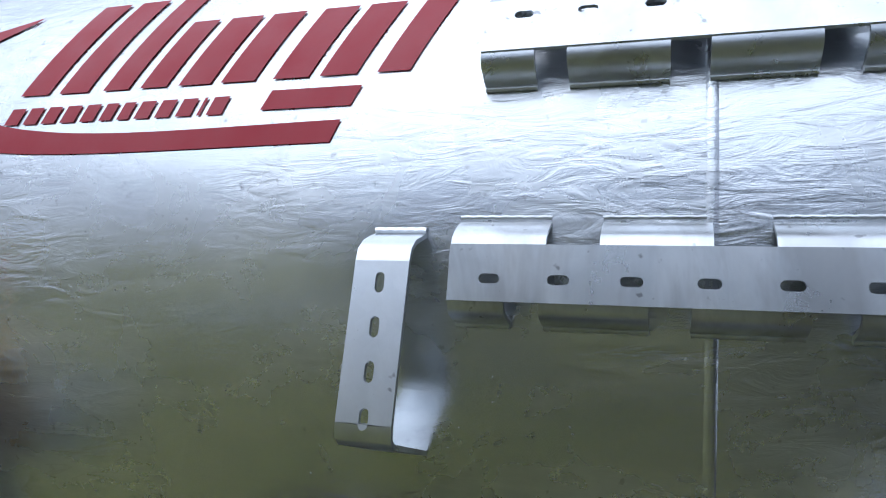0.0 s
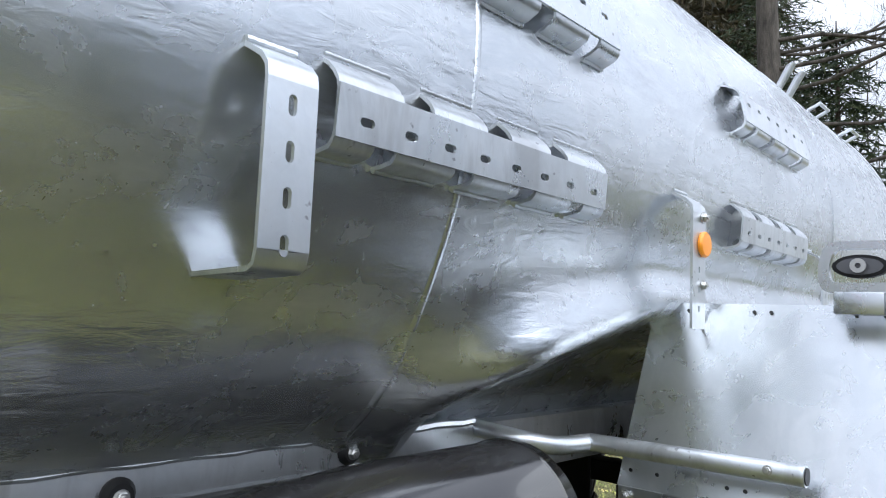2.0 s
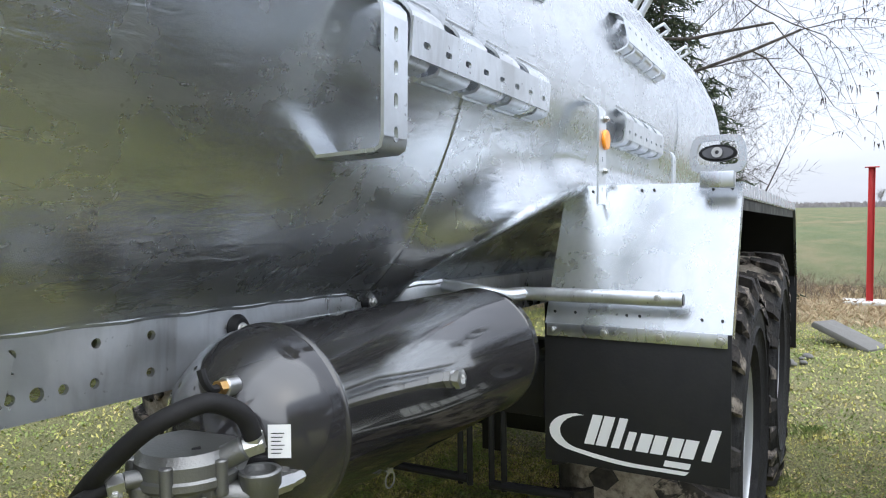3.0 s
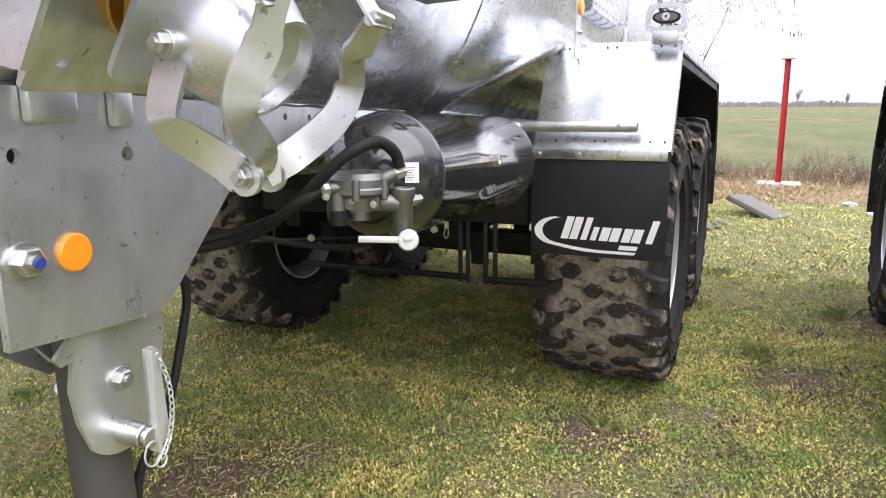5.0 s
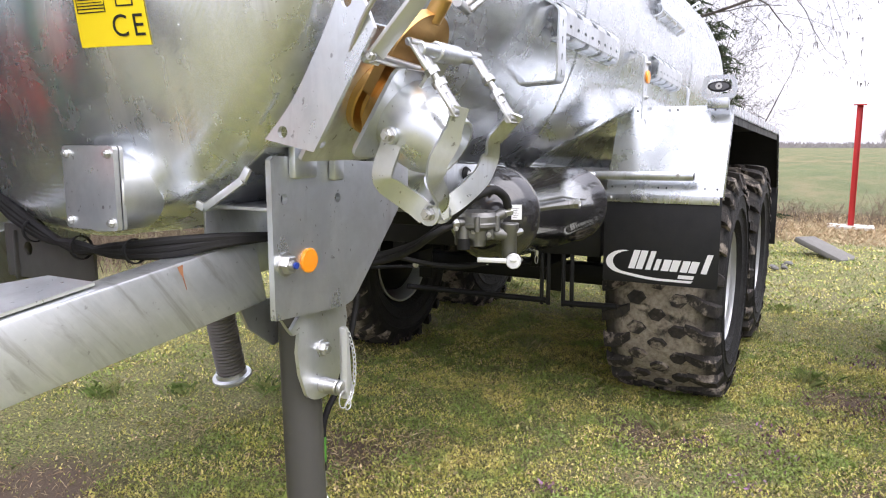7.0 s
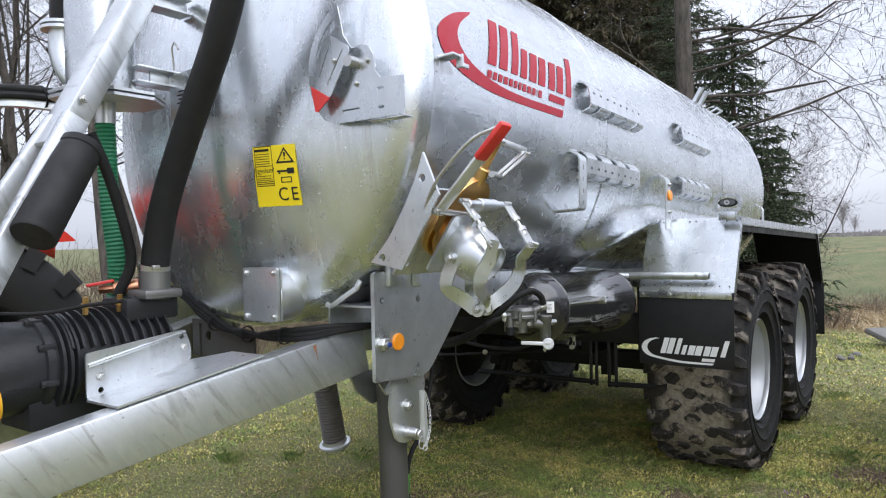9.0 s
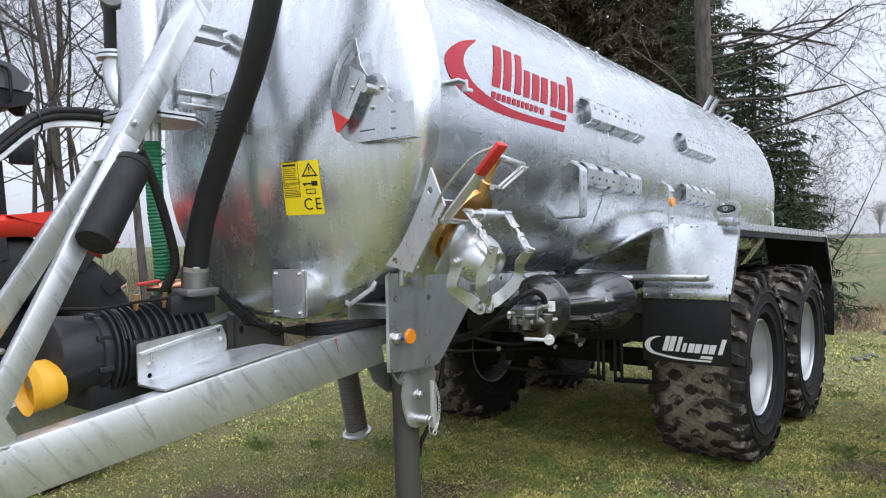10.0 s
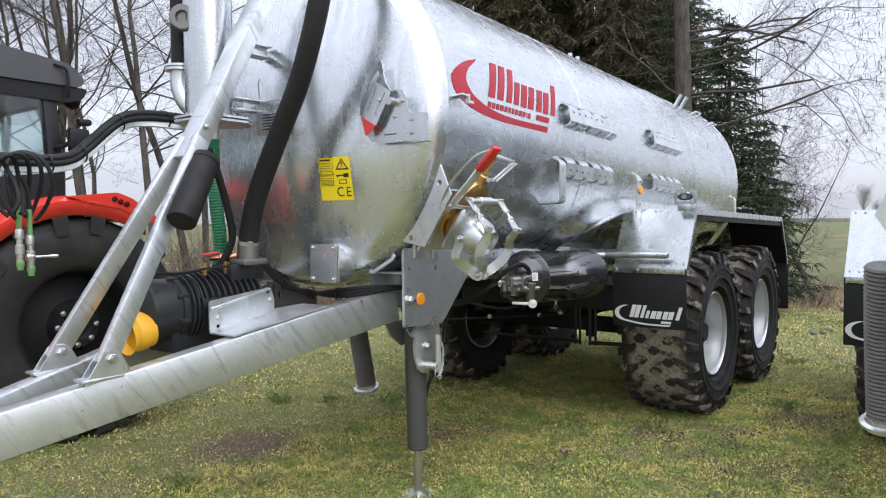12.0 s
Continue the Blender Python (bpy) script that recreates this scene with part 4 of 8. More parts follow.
def jack(t):
    bm = bmesh.new()
    y = -0.585
    outline = [(-1.245, 1.03), (-1.215, 0.99), (-1.170, 1.03), (-0.955, 1.04), (-0.945, 0.98), (-0.965, 0.88), (-0.975, 0.83), (-1.00, 0.785)] + [(-1.075 + 0.085 * math.cos(a), 0.812 + 0.06 * math.sin(a)) for a in (radians(-30 - 15 * k) for k in range(9))] + [(-1.175, 0.85), (-1.185, 0.92), (-1.175, 0.98), (-1.20, 0.975)]
    m = Matrix(((1, 0, 0, 0), (0, 0, -1, y), (0, 1, 0, 0), (0, 0, 0, 1)))
    plate(bm, [(-1.245, 1.06), (-0.96, 1.04), (-0.97, 0.93), (-1.10, 0.90), (-1.20, 0.975)], 0.012, Matrix.Translation((0, 0.17, 0)) @ m)
    part("jack_bracket", bm, GALV, t, "galvanised jack bracket", angle=25)
    bm = bmesh.new()
    plate(bm, outline, 0.012, m)
    br = part("jack_bracket", bm, GALV, t, "galvanised jack bracket", angle=25)
    bm = bmesh.new()
    bolt(bm, (-1.072, y - 0.012, 0.908), (0, -1, 0), 0.024)
    part("bolt", bm, ZINC, br)
    bm = bmesh.new()
    cyl(bm, (-1.078, y - 0.010, 0.795), (-1.078, y - 0.075, 0.795), 0.024, bev=0.003)
    cyl(bm, (-1.078, y - 0.078, 0.795), (-1.078, y - 0.092, 0.795), 0.022, bev=0.003)
    cyl(bm, (-1.078, y - 0.030, 0.795), (-1.078, y - 0.036, 0.795), 0.026, bev=0.001)
    part("pin", bm, ZINC, br, "zinc-plated locking pin")
    bm = bmesh.new()
    hm = frame_to((-1.050, y - 0.075, 0.790), (0, -1, 0), (1, 0, 0))
    plate(bm, rounded([(-0.020, -0.030), (0.030, -0.022), (0.016, 0.178), (0.004, 0.190), (-0.018, 0.188)], 0.008), 0.008, hm)
    plate(bm, rounded([(-0.020, -0.030), (-0.012, -0.030), (-0.010, 0.188), (-0.018, 0.188)], 0.002), 0.026, hm)
    part("pin_handle", bm, PALE, br, "bright flat pin handle", angle=30)
    bm = bmesh.new()
    way = spline([(-1.042, y - 0.090, 0.955), (-1.024, y - 0.092, 0.90), (-1.020, y - 0.093, 0.84), (-1.035, y - 0.096, 0.785), (-1.060, y - 0.10, 0.752)], 4)
    for k, p in enumerate(way):                           # chain links
        d = (way[min(k + 1, len(way) - 1)] - way[max(k - 1, 0)]).normalized()
        side = Vector((0, 1, 0)) if k % 2 else d.cross(Vector((0, 1, 0))).normalized()
        tube(bm, [p + side * (0.0055 * math.cos(a)) + d * (0.010 * math.sin(a)) for a in (2 * math.pi * j / 10 for j in range(11))], 0.0016, 5)
    tube(bm, [Vector((-1.085 + 0.021 * math.cos(a), y - 0.098, 0.765 + 0.026 * math.sin(a))) for a in (2 * math.pi * j / 16 for j in range(17))], 0.0022, 5)
    tube(bm, [Vector((-1.066 + 0.014 * math.cos(a), y - 0.100, 0.742 + 0.014 * math.sin(a))) for a in (2 * math.pi * j / 16 for j in range(17))], 0.0020, 5)
    part("chain", bm, PALE, br, "small steel chain with a ring clip")
    jx, jy = -1.052, -0.505
    bm = bmesh.new()
    cyl(bm, (jx - 0.02, jy, 1.02), (jx, jy, 0.29), 0.062, seg=40, bev=0.004)
    lathe(bm, [(0.0, 0), (0.055, 0), (0.058, 0.008), (0.0, 0.008)], frame_to((jx, jy, 0.283), (0, 0, 1)), 32)
    leg = part("jack_leg", bm, JACK, t, "dark grey hydraulic parking jack")
    bm = bmesh.new()
    cyl(bm, (jx, jy, 0.29), (jx, jy, 0.02), 0.026, seg=24)
    part("jack_rod", bm, ZINC, leg, "bright steel piston rod")
    bm = bmesh.new()
    lathe(bm, [(0, 0), (0.10, 0), (0.10, 0.012), (0.03, 0.03), (0, 0.03)], frame_to((jx, jy, 0.0), (0, 0, 1)), 32)
    part("jack_foot", bm, GALV, leg, "round steel foot")
    bm = bmesh.new()
    tube(bm, spline([(-0.885, -0.54, 1.30), (-0.839, -0.53, 1.135), (-0.802, -0.53, 1.021), (-0.822, -0.53, 0.929), (-0.891, -0.53, 0.753), (-0.970, -0.53, 0.665), (-0.997, -0.53, 0.60), (-0.999, -0.53, 0.47)]), 0.0105, 10)
    hose = part("jack_hose", bm, RUBBER, leg, "black hydraulic hose with green sleeve")
    bm = bmesh.new()
    corrugated(bm, [(-0.998, -0.53, 0.585), (-0.999, -0.53, 0.500)], 0.0105, 0.028, 0.0022, 14)
    part("sleeve", bm, material("green_sleeve", (0.07, 0.22, 0.03), 0.5), leg, "green spiral plastic sleeve")
    bm = bmesh.new()
    cyl(bm, (-1.000, -0.53, 0.48), (-1.004, -0.53, 0.375), 0.009, seg=12)
    cyl(bm, (-1.001, -0.53, 0.435), (-1.002, -0.53, 0.415), 0.013, seg=6)
    cyl(bm, (-1.004, -0.53, 0.395), (-1.006, -0.53, 0.350), 0.014, seg=6)
    cyl(bm, (-1.060, -0.52, 0.350), (-0.985, -0.53, 0.368), 0.012, seg=10)
    part("coupling", bm, ZINC, leg, "steel hose coupling")


def wing_plate(t, s=-1):
    """The plate at the tank's front edge that carries the outlet; s: side."""
    def f(y):
        return y if s < 0 else 2 * YM - y
    bm = bmesh.new()
    inner = [(p.x, p.y) for p in spline([(-0.705, 1.530, 0), (-0.790, 1.615, 0), (-0.862, 1.720, 0), (-0.922, 1.825, 0), (-0.962, 1.924, 0)], 4)]
    outline = inner + [(-1.030, 1.768), (-0.855, 1.500)]
    m = Matrix(((0, 0, 1, -1.405), (1, 0, 0, 0), (0, 1, 0, 0), (0, 0, 0, 1)))
    holes = [circle(f(-0.957), 1.832, 0.015), circle(f(-0.762), 1.547, 0.015)]
    plate(bm, [(f(y), z) for y, z in outline], 0.012, m, holes)
    w = part("wing_plate", bm, GALV, t, "galvanised corner plate with lifting holes", angle=25)
    bm = bmesh.new()
    a, b = Vector((-1.28, f(-0.745), 1.482)), Vector((-1.28, f(-0.955), 1.800))
    d = (b - a).normalized()
    nrm = Vector((0, -d.z if s < 0 else d.z, d.y if s < 0 else -d.y))
    if nrm.z > 0:
        nrm = -nrm
    mm = Matrix(((1, d.x, nrm.x, -1.335), (0, d.y, nrm.y, a.y), (0, d.z, nrm.z, a.z), (0, 0, 0, 1)))
    L = (b - a).length
    plate(bm, rounded([(0, 0), (0.30, 0), (0.30, L), (0, L)], 0.01), 0.012, mm, [circle(0.055, 0.05, 0.010)])
    part("mount_plate", bm, GALV, w, "slanted galvanised mounting plate", angle=25)
    return mm, d, nrm


def outlet_valve(t):
    mm, d, nrm = wing_plate(t)
    O = Vector((-1.160, -0.855, 1.655))
    X = Vector((1, 0, 0))
    F = Matrix(((1, d.x, nrm.x, O.x), (0, d.y, nrm.y, O.y), (0, d.z, nrm.z, O.z), (0, 0, 0, 1)))   # x rearwards, y up the plate, z out of it
    bm = bmesh.new()
    lathe(bm, [(0, 0.012), (0.105, 0.012), (0.108, 0.016), (0.108, 0.034), (0.105, 0.038), (0.082, 0.040), (0.078, 0.052), (0.082, 0.062), (0.100, 0.064), (0.104, 0.068), (0.104, 0.092), (0.100, 0.096), (0.0, 0.096)], F, 48)
    tongue = [(-0.115, 0.0), (0.115, 0.0), (0.115, 0.11)] + [(0.115 * math.cos(a), 0.12 + 0.115 * math.sin(a)) for a in (math.pi * k / 16 for k in range(17))] + [(-0.115, 0.11)]
    plate(bm, rounded(tongue, 0.004, 1), 0.028, F @ Matrix.Translation((0.0, 0.02, 0.044)))
    cyl(bm, F @ Vector((0, 0.23, 0.058)), F @ Vector((0, 0.30, 0.058)), 0.024, seg=20, bev=0.004)
    cyl(bm, F @ Vector((0, 0.30, 0.058)), F @ Vector((0, 0.42, 0.058)), 0.013, seg=16)
    for k in range(4):
        box(bm, (0.03, 0.08 + 0.03 * k, 0.074), (0.05, 0.006, 0.004), 0.001, F)
    valve = part("gate_valve", bm, BRASS, t, "cast brass gate valve", angle=35)
    for k in range(8):
        a = 2 * math.pi * (k + 0.5) / 8
        bm = bmesh.new()
        bolt(bm, F @ Vector((0.092 * math.cos(a), 0.092 * math.sin(a), 0.096)), nrm, 0.011)
        part("bolt", bm, ZINC, valve)
    bm = bmesh.new()
    plate(bm, rounded([(-0.125, -0.13), (0.125, -0.13), (0.125, 0.12), (-0.125, 0.12)], 0.03), 0.010, F @ Matrix.Translation((0, 0, 0.100)), [circle(0, 0, 0.07, 24)])
    flange = part("flange_plate", bm, GALV, valve, "galvanised flange plate", angle=25)
    # lever: white flat bar with a red grip, its link and the locking fork
    P, R = Vector((-1.368, -1.005, 1.712)), Vector((-1.415, -1.318, 1.985))
    u = (R - P).normalized()
    bm = bmesh.new()
    bar(bm, P - u * 0.02, P + u * 0.27, 0.012, 0.046, (1, -0.5, 0.1), 0.003)
    lever = part("valve_lever", bm, PALE, t, "zinc-white flat lever with red grip")
    bm = bmesh.new()
    bar(bm, P + u * 0.255, R, 0.026, 0.052, (1, -0.5, 0.1), 0.011)
    part("grip", bm, RED, lever, "red dipped grip")
    bm = bmesh.new()
    tube(bm, spline([R - u * 0.02 + Vector((-0.01, 0.012, 0.004)), P + u * 0.30 + Vector((-0.03, 0.045, 0.03)), P + u * 0.12 + Vector((-0.035, 0.060, 0.03)), P + Vector((-0.03, 0.050, 0.0))], 6), 0.006, 8)
    part("return_rod", bm, ZINC, lever, "thin bent return rod")
    bm = bmesh.new()
    cyl(bm, P + Vector((-0.01, 0, 0)), P + Vector((0.20, 0.01, -0.01)), 0.012, seg=14)
    bolt(bm, P + Vector((-0.012, 0, 0)), (-1, 0, 0), 0.014)
    part("lever_shaft", bm, ZINC, lever)
    S = F @ Vector((0, 0.42, 0.058))
    bm = bmesh.new()
    for dx in (-0.02, 0.02):
        bar(bm, S + Vector((dx, 0.01, 0.0)), S + Vector((dx + 0.13, -0.03, -0.03)), 0.006, 0.024, (0, 0, 1), 0.002)
        bar(bm, S + Vector((dx + 0.02, 0.02, -0.135)), S + Vector((dx + 0.14, -0.035, -0.035)), 0.006, 0.020, (0, 1, 0), 0.002)
    cyl(bm, S + Vector((0.10, -0.06, -0.05)), S + Vector((0.19, 0.0, -0.02)), 0.005, seg=10)
    cyl(bm, S + Vector((-0.06, 0.0, -0.13)), S + Vector((0.05, 0.03, -0.13)), 0.012, seg=12)
    cyl(bm, S + Vector((-0.03, 0.0, -0.005)), S + Vector((0.03, 0.0, -0.005)), 0.010, seg=12)
    part("lever_link", bm, ZINC, lever, "zinc-plated link and locking fork")
    # coupling half: dome, pin, hook arms, turnbuckles
    D = Vector((-1.185, -1.015, 1.552))
    bm = bmesh.new()
    base = F @ Vector((0.005, 0.0, 0.108))
    prof = [(0.0, -0.01), (0.096, -0.01), (0.102, 0.03), (0.106, 0.07), (0.102, 0.11), (0.086, 0.145), (0.082, 0.165), (0.075, 0.165), (0.073, 0.14), (0.0, 0.13)]
    lathe(bm, prof, frame_to(base, nrm), 48)
    for dx in (-1, 1):
        c = F @ Vector((dx * 0.095, -0.03, 0.165))
        cyl(bm, c - Vector((dx * 0.03, 0, 0)), c + Vector((dx * 0.018, 0, 0)), 0.021, seg=20, bev=0.002)
    dome = part("coupling_dome", bm, GALV, t, "galvanised ball coupling half", angle=40)
    for dx in (-1, 1):
        bm = bmesh.new()
        c = F @ Vector((dx * 0.112, -0.03, 0.165))
        bolt(bm, c, (dx, 0, 0), 0.019)
        part("bolt", bm, ZINC, dome)
    A = Vector((-1.190, -1.042, 1.346))
    XM = -1.160
    for k in (-1, 1):                                     # lower fork arms from the dome's pins to the pivot
        bm = bmesh.new()
        p0 = F @ Vector((0, -0.03, 0.165))
        sp = spline([(0, p0.y, p0.z), (0, -0.940, 1.445), (0, -0.962, 1.398), (0, A.y + 0.01, A.z)], 7)
        n = len(sp)
        rings = []
        for i, p in enumerate(sp):
            q = i / (n - 1)
            dd = (sp[min(i + 1, n - 1)] - sp[max(i - 1, 0)]).normalized()
            w = Vector((0, -dd.z, dd.y)) * 0.029
            xm = XM + k * (0.085 - 0.055 * smooth01(0.35, 0.9, q))
            rings.append([bm.verts.new((xm + sx * 0.005, p.y + sq * w.y, p.z + sq * w.z)) for sx, sq in ((-1, -1), (1, -1), (1, 1), (-1, 1))])
        for a, b in zip(rings, rings[1:]):
            for j in range(4):
                bm.faces.new((a[j], a[(j + 1) % 4], b[(j + 1) % 4], b[j]))
        bm.faces.new(rings[0])
        bm.faces.new(rings[-1])
        lathe(bm, [(0, -0.0052), (0.030, -0.0052), (0.030, 0.0052), (0, 0.0052)], frame_to((XM + k * 0.030, A.y, A.z), (1, 0, 0)), 24)
        part("fork_arm", bm, GALV, dome, "galvanised fork arm", angle=30)
    bm = bmesh.new()
    cyl(bm, (XM - 0.036, A.y, A.z), (XM + 0.042, A.y, A.z), 0.010, seg=14)
    bolt(bm, (XM - 0.036, A.y, A.z), (-1, 0, 0), 0.018)
    part("pivot_bolt", bm, ZINC, dome)
    for tip, top, mid in ((Vector((-1.259, -1.155, 1.591)), Vector((-1.290, -1.062, 1.748)), ((-1.178, -1.045, 1.352), (-1.197, -1.080, 1.385), (-1.272, -1.108, 1.432), (-1.280, -1.118, 1.478), (-1.264, -1.140, 1.528))),
                          (Vector((-1.058, -1.205, 1.580)), Vector((-1.044, -1.090, 1.742)), ((-1.150, -1.045, 1.350), (-1.112, -1.080, 1.378), (-1.040, -1.110, 1.431), (-1.008, -1.122, 1.486), (-1.040, -1.152, 1.531)))):
        bm = bmesh.new()
        pth = spline([*mid, (tip.x, tip.y - 0.01, tip.z + 0.012)], 6)
        n = len(pth)
        rings = []
        for i, p in enumerate(pth):
            k = i / (n - 1)
            dd = (pth[min(i + 1, n - 1)] - pth[max(i - 1, 0)]).normalized()
            sd = dd.cross(Vector((-0.45, -0.85, 0.15))).normalized() * (0.026 - 0.005 * (k > 0.85))
            q = dd.cross(sd).normalized() * 0.0045
            rings.append([bm.verts.new(p + sd * sx + q * sq) for sx, sq in ((-1, -1), (1, -1), (1, 1), (-1, 1))])
        for a, b in zip(rings, rings[1:]):
            for k in range(4):
                bm.faces.new((a[k], a[(k + 1) % 4], b[(k + 1) % 4], b[k]))
        bm.faces.new(rings[0])
        bm.faces.new(rings[-1])
        part("hook_arm", bm, GALV, dome, "wavy galvanised hook arm", angle=30)
        bm = bmesh.new()                                  # turnbuckle from the cross shaft to the arm
        v = (tip - top)
        L = v.length
        v.normalize()
        for k in (-1, 1):
            off = Vector((k * 0.014, 0, 0))
            bar(bm, top + off - v * 0.01, top + off + v * 0.075, 0.007, 0.027, (1, 0, 0), 0.002)
            bar(bm, tip + off - v * 0.075, tip + off + v * 0.014, 0.007, 0.027, (1, 0, 0), 0.002)
        cyl(bm, top + v * 0.05, tip - v * 0.05, 0.0085, seg=12)
        for q in (0.068, L - 0.085):
            cyl(bm, top + v * q, top + v * (q + 0.017), 0.017, seg=6)
        for e in (top, tip):
            cyl(bm, e + Vector((-0.026, 0, 0)), e + Vector((0.026, 0, 0)), 0.010, seg=12)
        part("turnbuckle", bm, ZINC, dome, "zinc-plated turnbuckle")
    bm = bmesh.new()
    c = Vector((-1.165, -1.075, 1.735))
    cyl(bm, c + Vector((-0.125, 0, 0)), c + Vector((0.122, -0.01, 0)), 0.016, seg=16, bev=0.003)
    cyl(bm, c + Vector((-0.055, 0, 0)), c + Vector((0.055, 0, 0)), 0.024, seg=20, bev=0.003)
    plate(bm, rounded([(-0.035, -0.10), (0.035, -0.10), (0.03, 0.03), (-0.03, 0.03)], 0.01), 0.010, frame_to(c + Vector((0, 0.02, -0.02)), nrm, (1, 0, 0)))
    part("cross_shaft", bm, GALV, dome, "galvanised cross shaft")


# ---------------------------------------------------------------- air tank fittings, pipe, rods
def air_fittings(t):
    at = [c for c in t.children if c.name.startswith("air_tank")][0]
    bm = bmesh.new()
    lathe(bm, [(0.020, -0.01), (0.020, 0.012), (0.016, 0.014), (0.016, 0.020), (0.022, 0.022), (0.022, 0.034), (0.012, 0.036), (0.010, 0.030), (0, 0.030)], frame_to((0.080, -0.974, 1.275), (0, -1, 0.1)), 6)
    part("nipple", bm, ZINC, at, "hexagon steel nipple")
    bm = bmesh.new()
    cyl(bm, (-0.440, -0.851, 1.362), (-0.454, -0.852, 1.363), 0.0125, seg=6)
    part("fitting", bm, BRASS, at, "small brass fitting")
    bm = bmesh.new()
    cyl(bm, (-0.413, -0.851, 1.360), (-0.440, -0.851, 1.362), 0.016, seg=16, bev=0.002)
    part("boss", bm, ZINC, at, "steel boss")
    bm = bmesh.new()
    tube(bm, spline([(-0.450, -0.852, 1.363), (-0.468, -0.854, 1.365), (-0.478, -0.852, 1.379), (-0.480, -0.846, 1.398)], 4), 0.007, 8)
    part("elbow", bm, PLASTIC, at, "black plastic elbow")
    nv = Vector((-0.876, -0.482, 0.06)).normalized()
    bm = bmesh.new()
    m = frame_to((-0.4180, -0.9460, 1.282), nv, (-nv.y, nv.x, 0))
    plate(bm, [(-0.018, -0.026), (0.018, -0.026), (0.018, 0.026), (-0.018, 0.026)], 0.0012, m)
    part("label", bm, WHITE, at, "small white printed label")
    for k in range(6):
        bm = bmesh.new()
        plate(bm, [(-0.013, -0.019 + 0.0062 * k), (0.002 + 0.003 * (k % 3), -0.019 + 0.0062 * k), (0.002 + 0.003 * (k % 3), -0.0176 + 0.0062 * k), (-0.013, -0.0176 + 0.0062 * k)], 0.0006, m @ Matrix.Translation((0, 0, 0.0013)))
        part("print_line", bm, INK, at)
    for x in (-0.18, 0.285):                              # clamp feet on the rail
        bm = bmesh.new()
        lathe(bm, [(0, -0.03), (0.026, -0.03), (0.028, 0.0), (0.020, 0.012), (0, 0.012)], frame_to((x, -0.625, 1.402), (0, -1, 0)), 20)
        part("rubber_foot", bm, PLASTIC, at, "black rubber clamp foot")
        bm = bmesh.new()
        bolt(bm, (x, -0.635, 1.400), (0, -1, 0), 0.013)
        part("bolt", bm, ZINC, at)
    bm = bmesh.new()                                      # drain ring under the tank
    tube(bm, [Vector((0.052 + 0.018 * math.cos(a), -0.838, 1.040 + 0.018 * math.sin(a))) for a in (2 * math.pi * j / 18 for j in range(19))], 0.0022, 6)
    cyl(bm, (0.052, -0.838, 1.105), (0.052, -0.838, 1.057), 0.008, seg=10)
    part("drain_ring", bm, ZINC, at, "drain valve with pull ring")
    # brake valve block before the tank
    C = Vector((-0.497, -0.832, 0.0))
    bm = bmesh.new()
    lathe(bm, [(0, 1.19), (0.050, 1.19), (0.055, 1.225), (0.078, 1.232), (0.083, 1.238), (0.083, 1.248), (0.080, 1.252), (0.080, 1.272), (0.074, 1.280), (0.070, 1.287), (0.030, 1.291), (0, 1.292)], Matrix.Translation(C), 44)
    valve = part("brake_valve", bm, CASTALU, t, "cast aluminium air-brake valve block", angle=35)
    for a, b, r in (((-0.500, -0.835, 1.165), (-0.500, -0.835, 1.20), 0.030), ((-0.535, -0.79, 1.17), (-0.535, -0.79, 1.235), 0.024), ((-0.500, -0.885, 1.262), (-0.470, -0.925, 1.285), 0.019), ((-0.500, -0.875, 1.217), (-0.452, -0.930, 1.205), 0.024)):
        bm = bmesh.new()
        cyl(bm, a, b, r, seg=20, bev=0.003)
        part("port", bm, CASTALU, valve, angle=35)
    for a in (0.3, 1.4, 2.5, 3.6, 4.6, 5.6):              # screw bosses round the cover
        p = C + Vector((0.080 * math.cos(a), 0.080 * math.sin(a), 0))
        bm = bmesh.new()
        cyl(bm, p + Vector((0, 0, 1.222)), p + Vector((0, 0, 1.276)), 0.010, seg=12, bev=0.002)
        part("screw_boss", bm, CASTALU, valve, angle=35)
    bm = bmesh.new()
    box(bm, (-0.508, -0.878, 1.217), (0.020, 0.050, 0.046), 0.006)
    part("side_flange", bm, CASTALU, valve)
    bm = bmesh.new()                                      # side canister with its elbow
    cyl(bm, (-0.565, -0.813, 1.195), (-0.565, -0.813, 1.243), 0.0205, seg=24, bev=0.003)
    cyl(bm, (-0.565, -0.813, 1.232), (-0.555, -0.828, 1.262), 0.017, seg=18, bev=0.005)
    cyl(bm, (-0.558, -0.822, 1.252), (-0.592, -0.803, 1.252), 0.014, seg=16, bev=0.002)
    plate(bm, rounded([(-0.034, -0.016), (0.034, -0.016), (0.034, 0.016), (-0.034, 0.016)], 0.014), 0.008, frame_to((-0.548, -0.836, 1.232), (-0.6, -0.8, 0), (0, 0, 1)))
    part("canister", bm, CASTALU, valve, "small cast side canister")
    bm = bmesh.new()
    cyl(bm, (-0.565, -0.813, 1.160), (-0.565, -0.813, 1.198), 0.0225, seg=20, bev=0.002)
    part("cap", bm, PLASTIC, valve, "black plastic cap")
    for p in ((-0.553, -0.845, 1.222), (-0.605, -0.805, 1.236), (-0.520, -0.888, 1.210)):
        bm = bmesh.new()
        bolt(bm, p, (-0.7, -0.7, 0), 0.009)
        part("screw", bm, ZINC, valve)
    bm = bmesh.new()
    bar(bm, (-0.519, -0.874, 1.292), (-0.512, -0.878, 1.222), 0.004, 0.013, (1, -1, 0), 0.001)
    part("tag", bm, PLASTIC, valve, "black plastic tag")
    bm = bmesh.new()
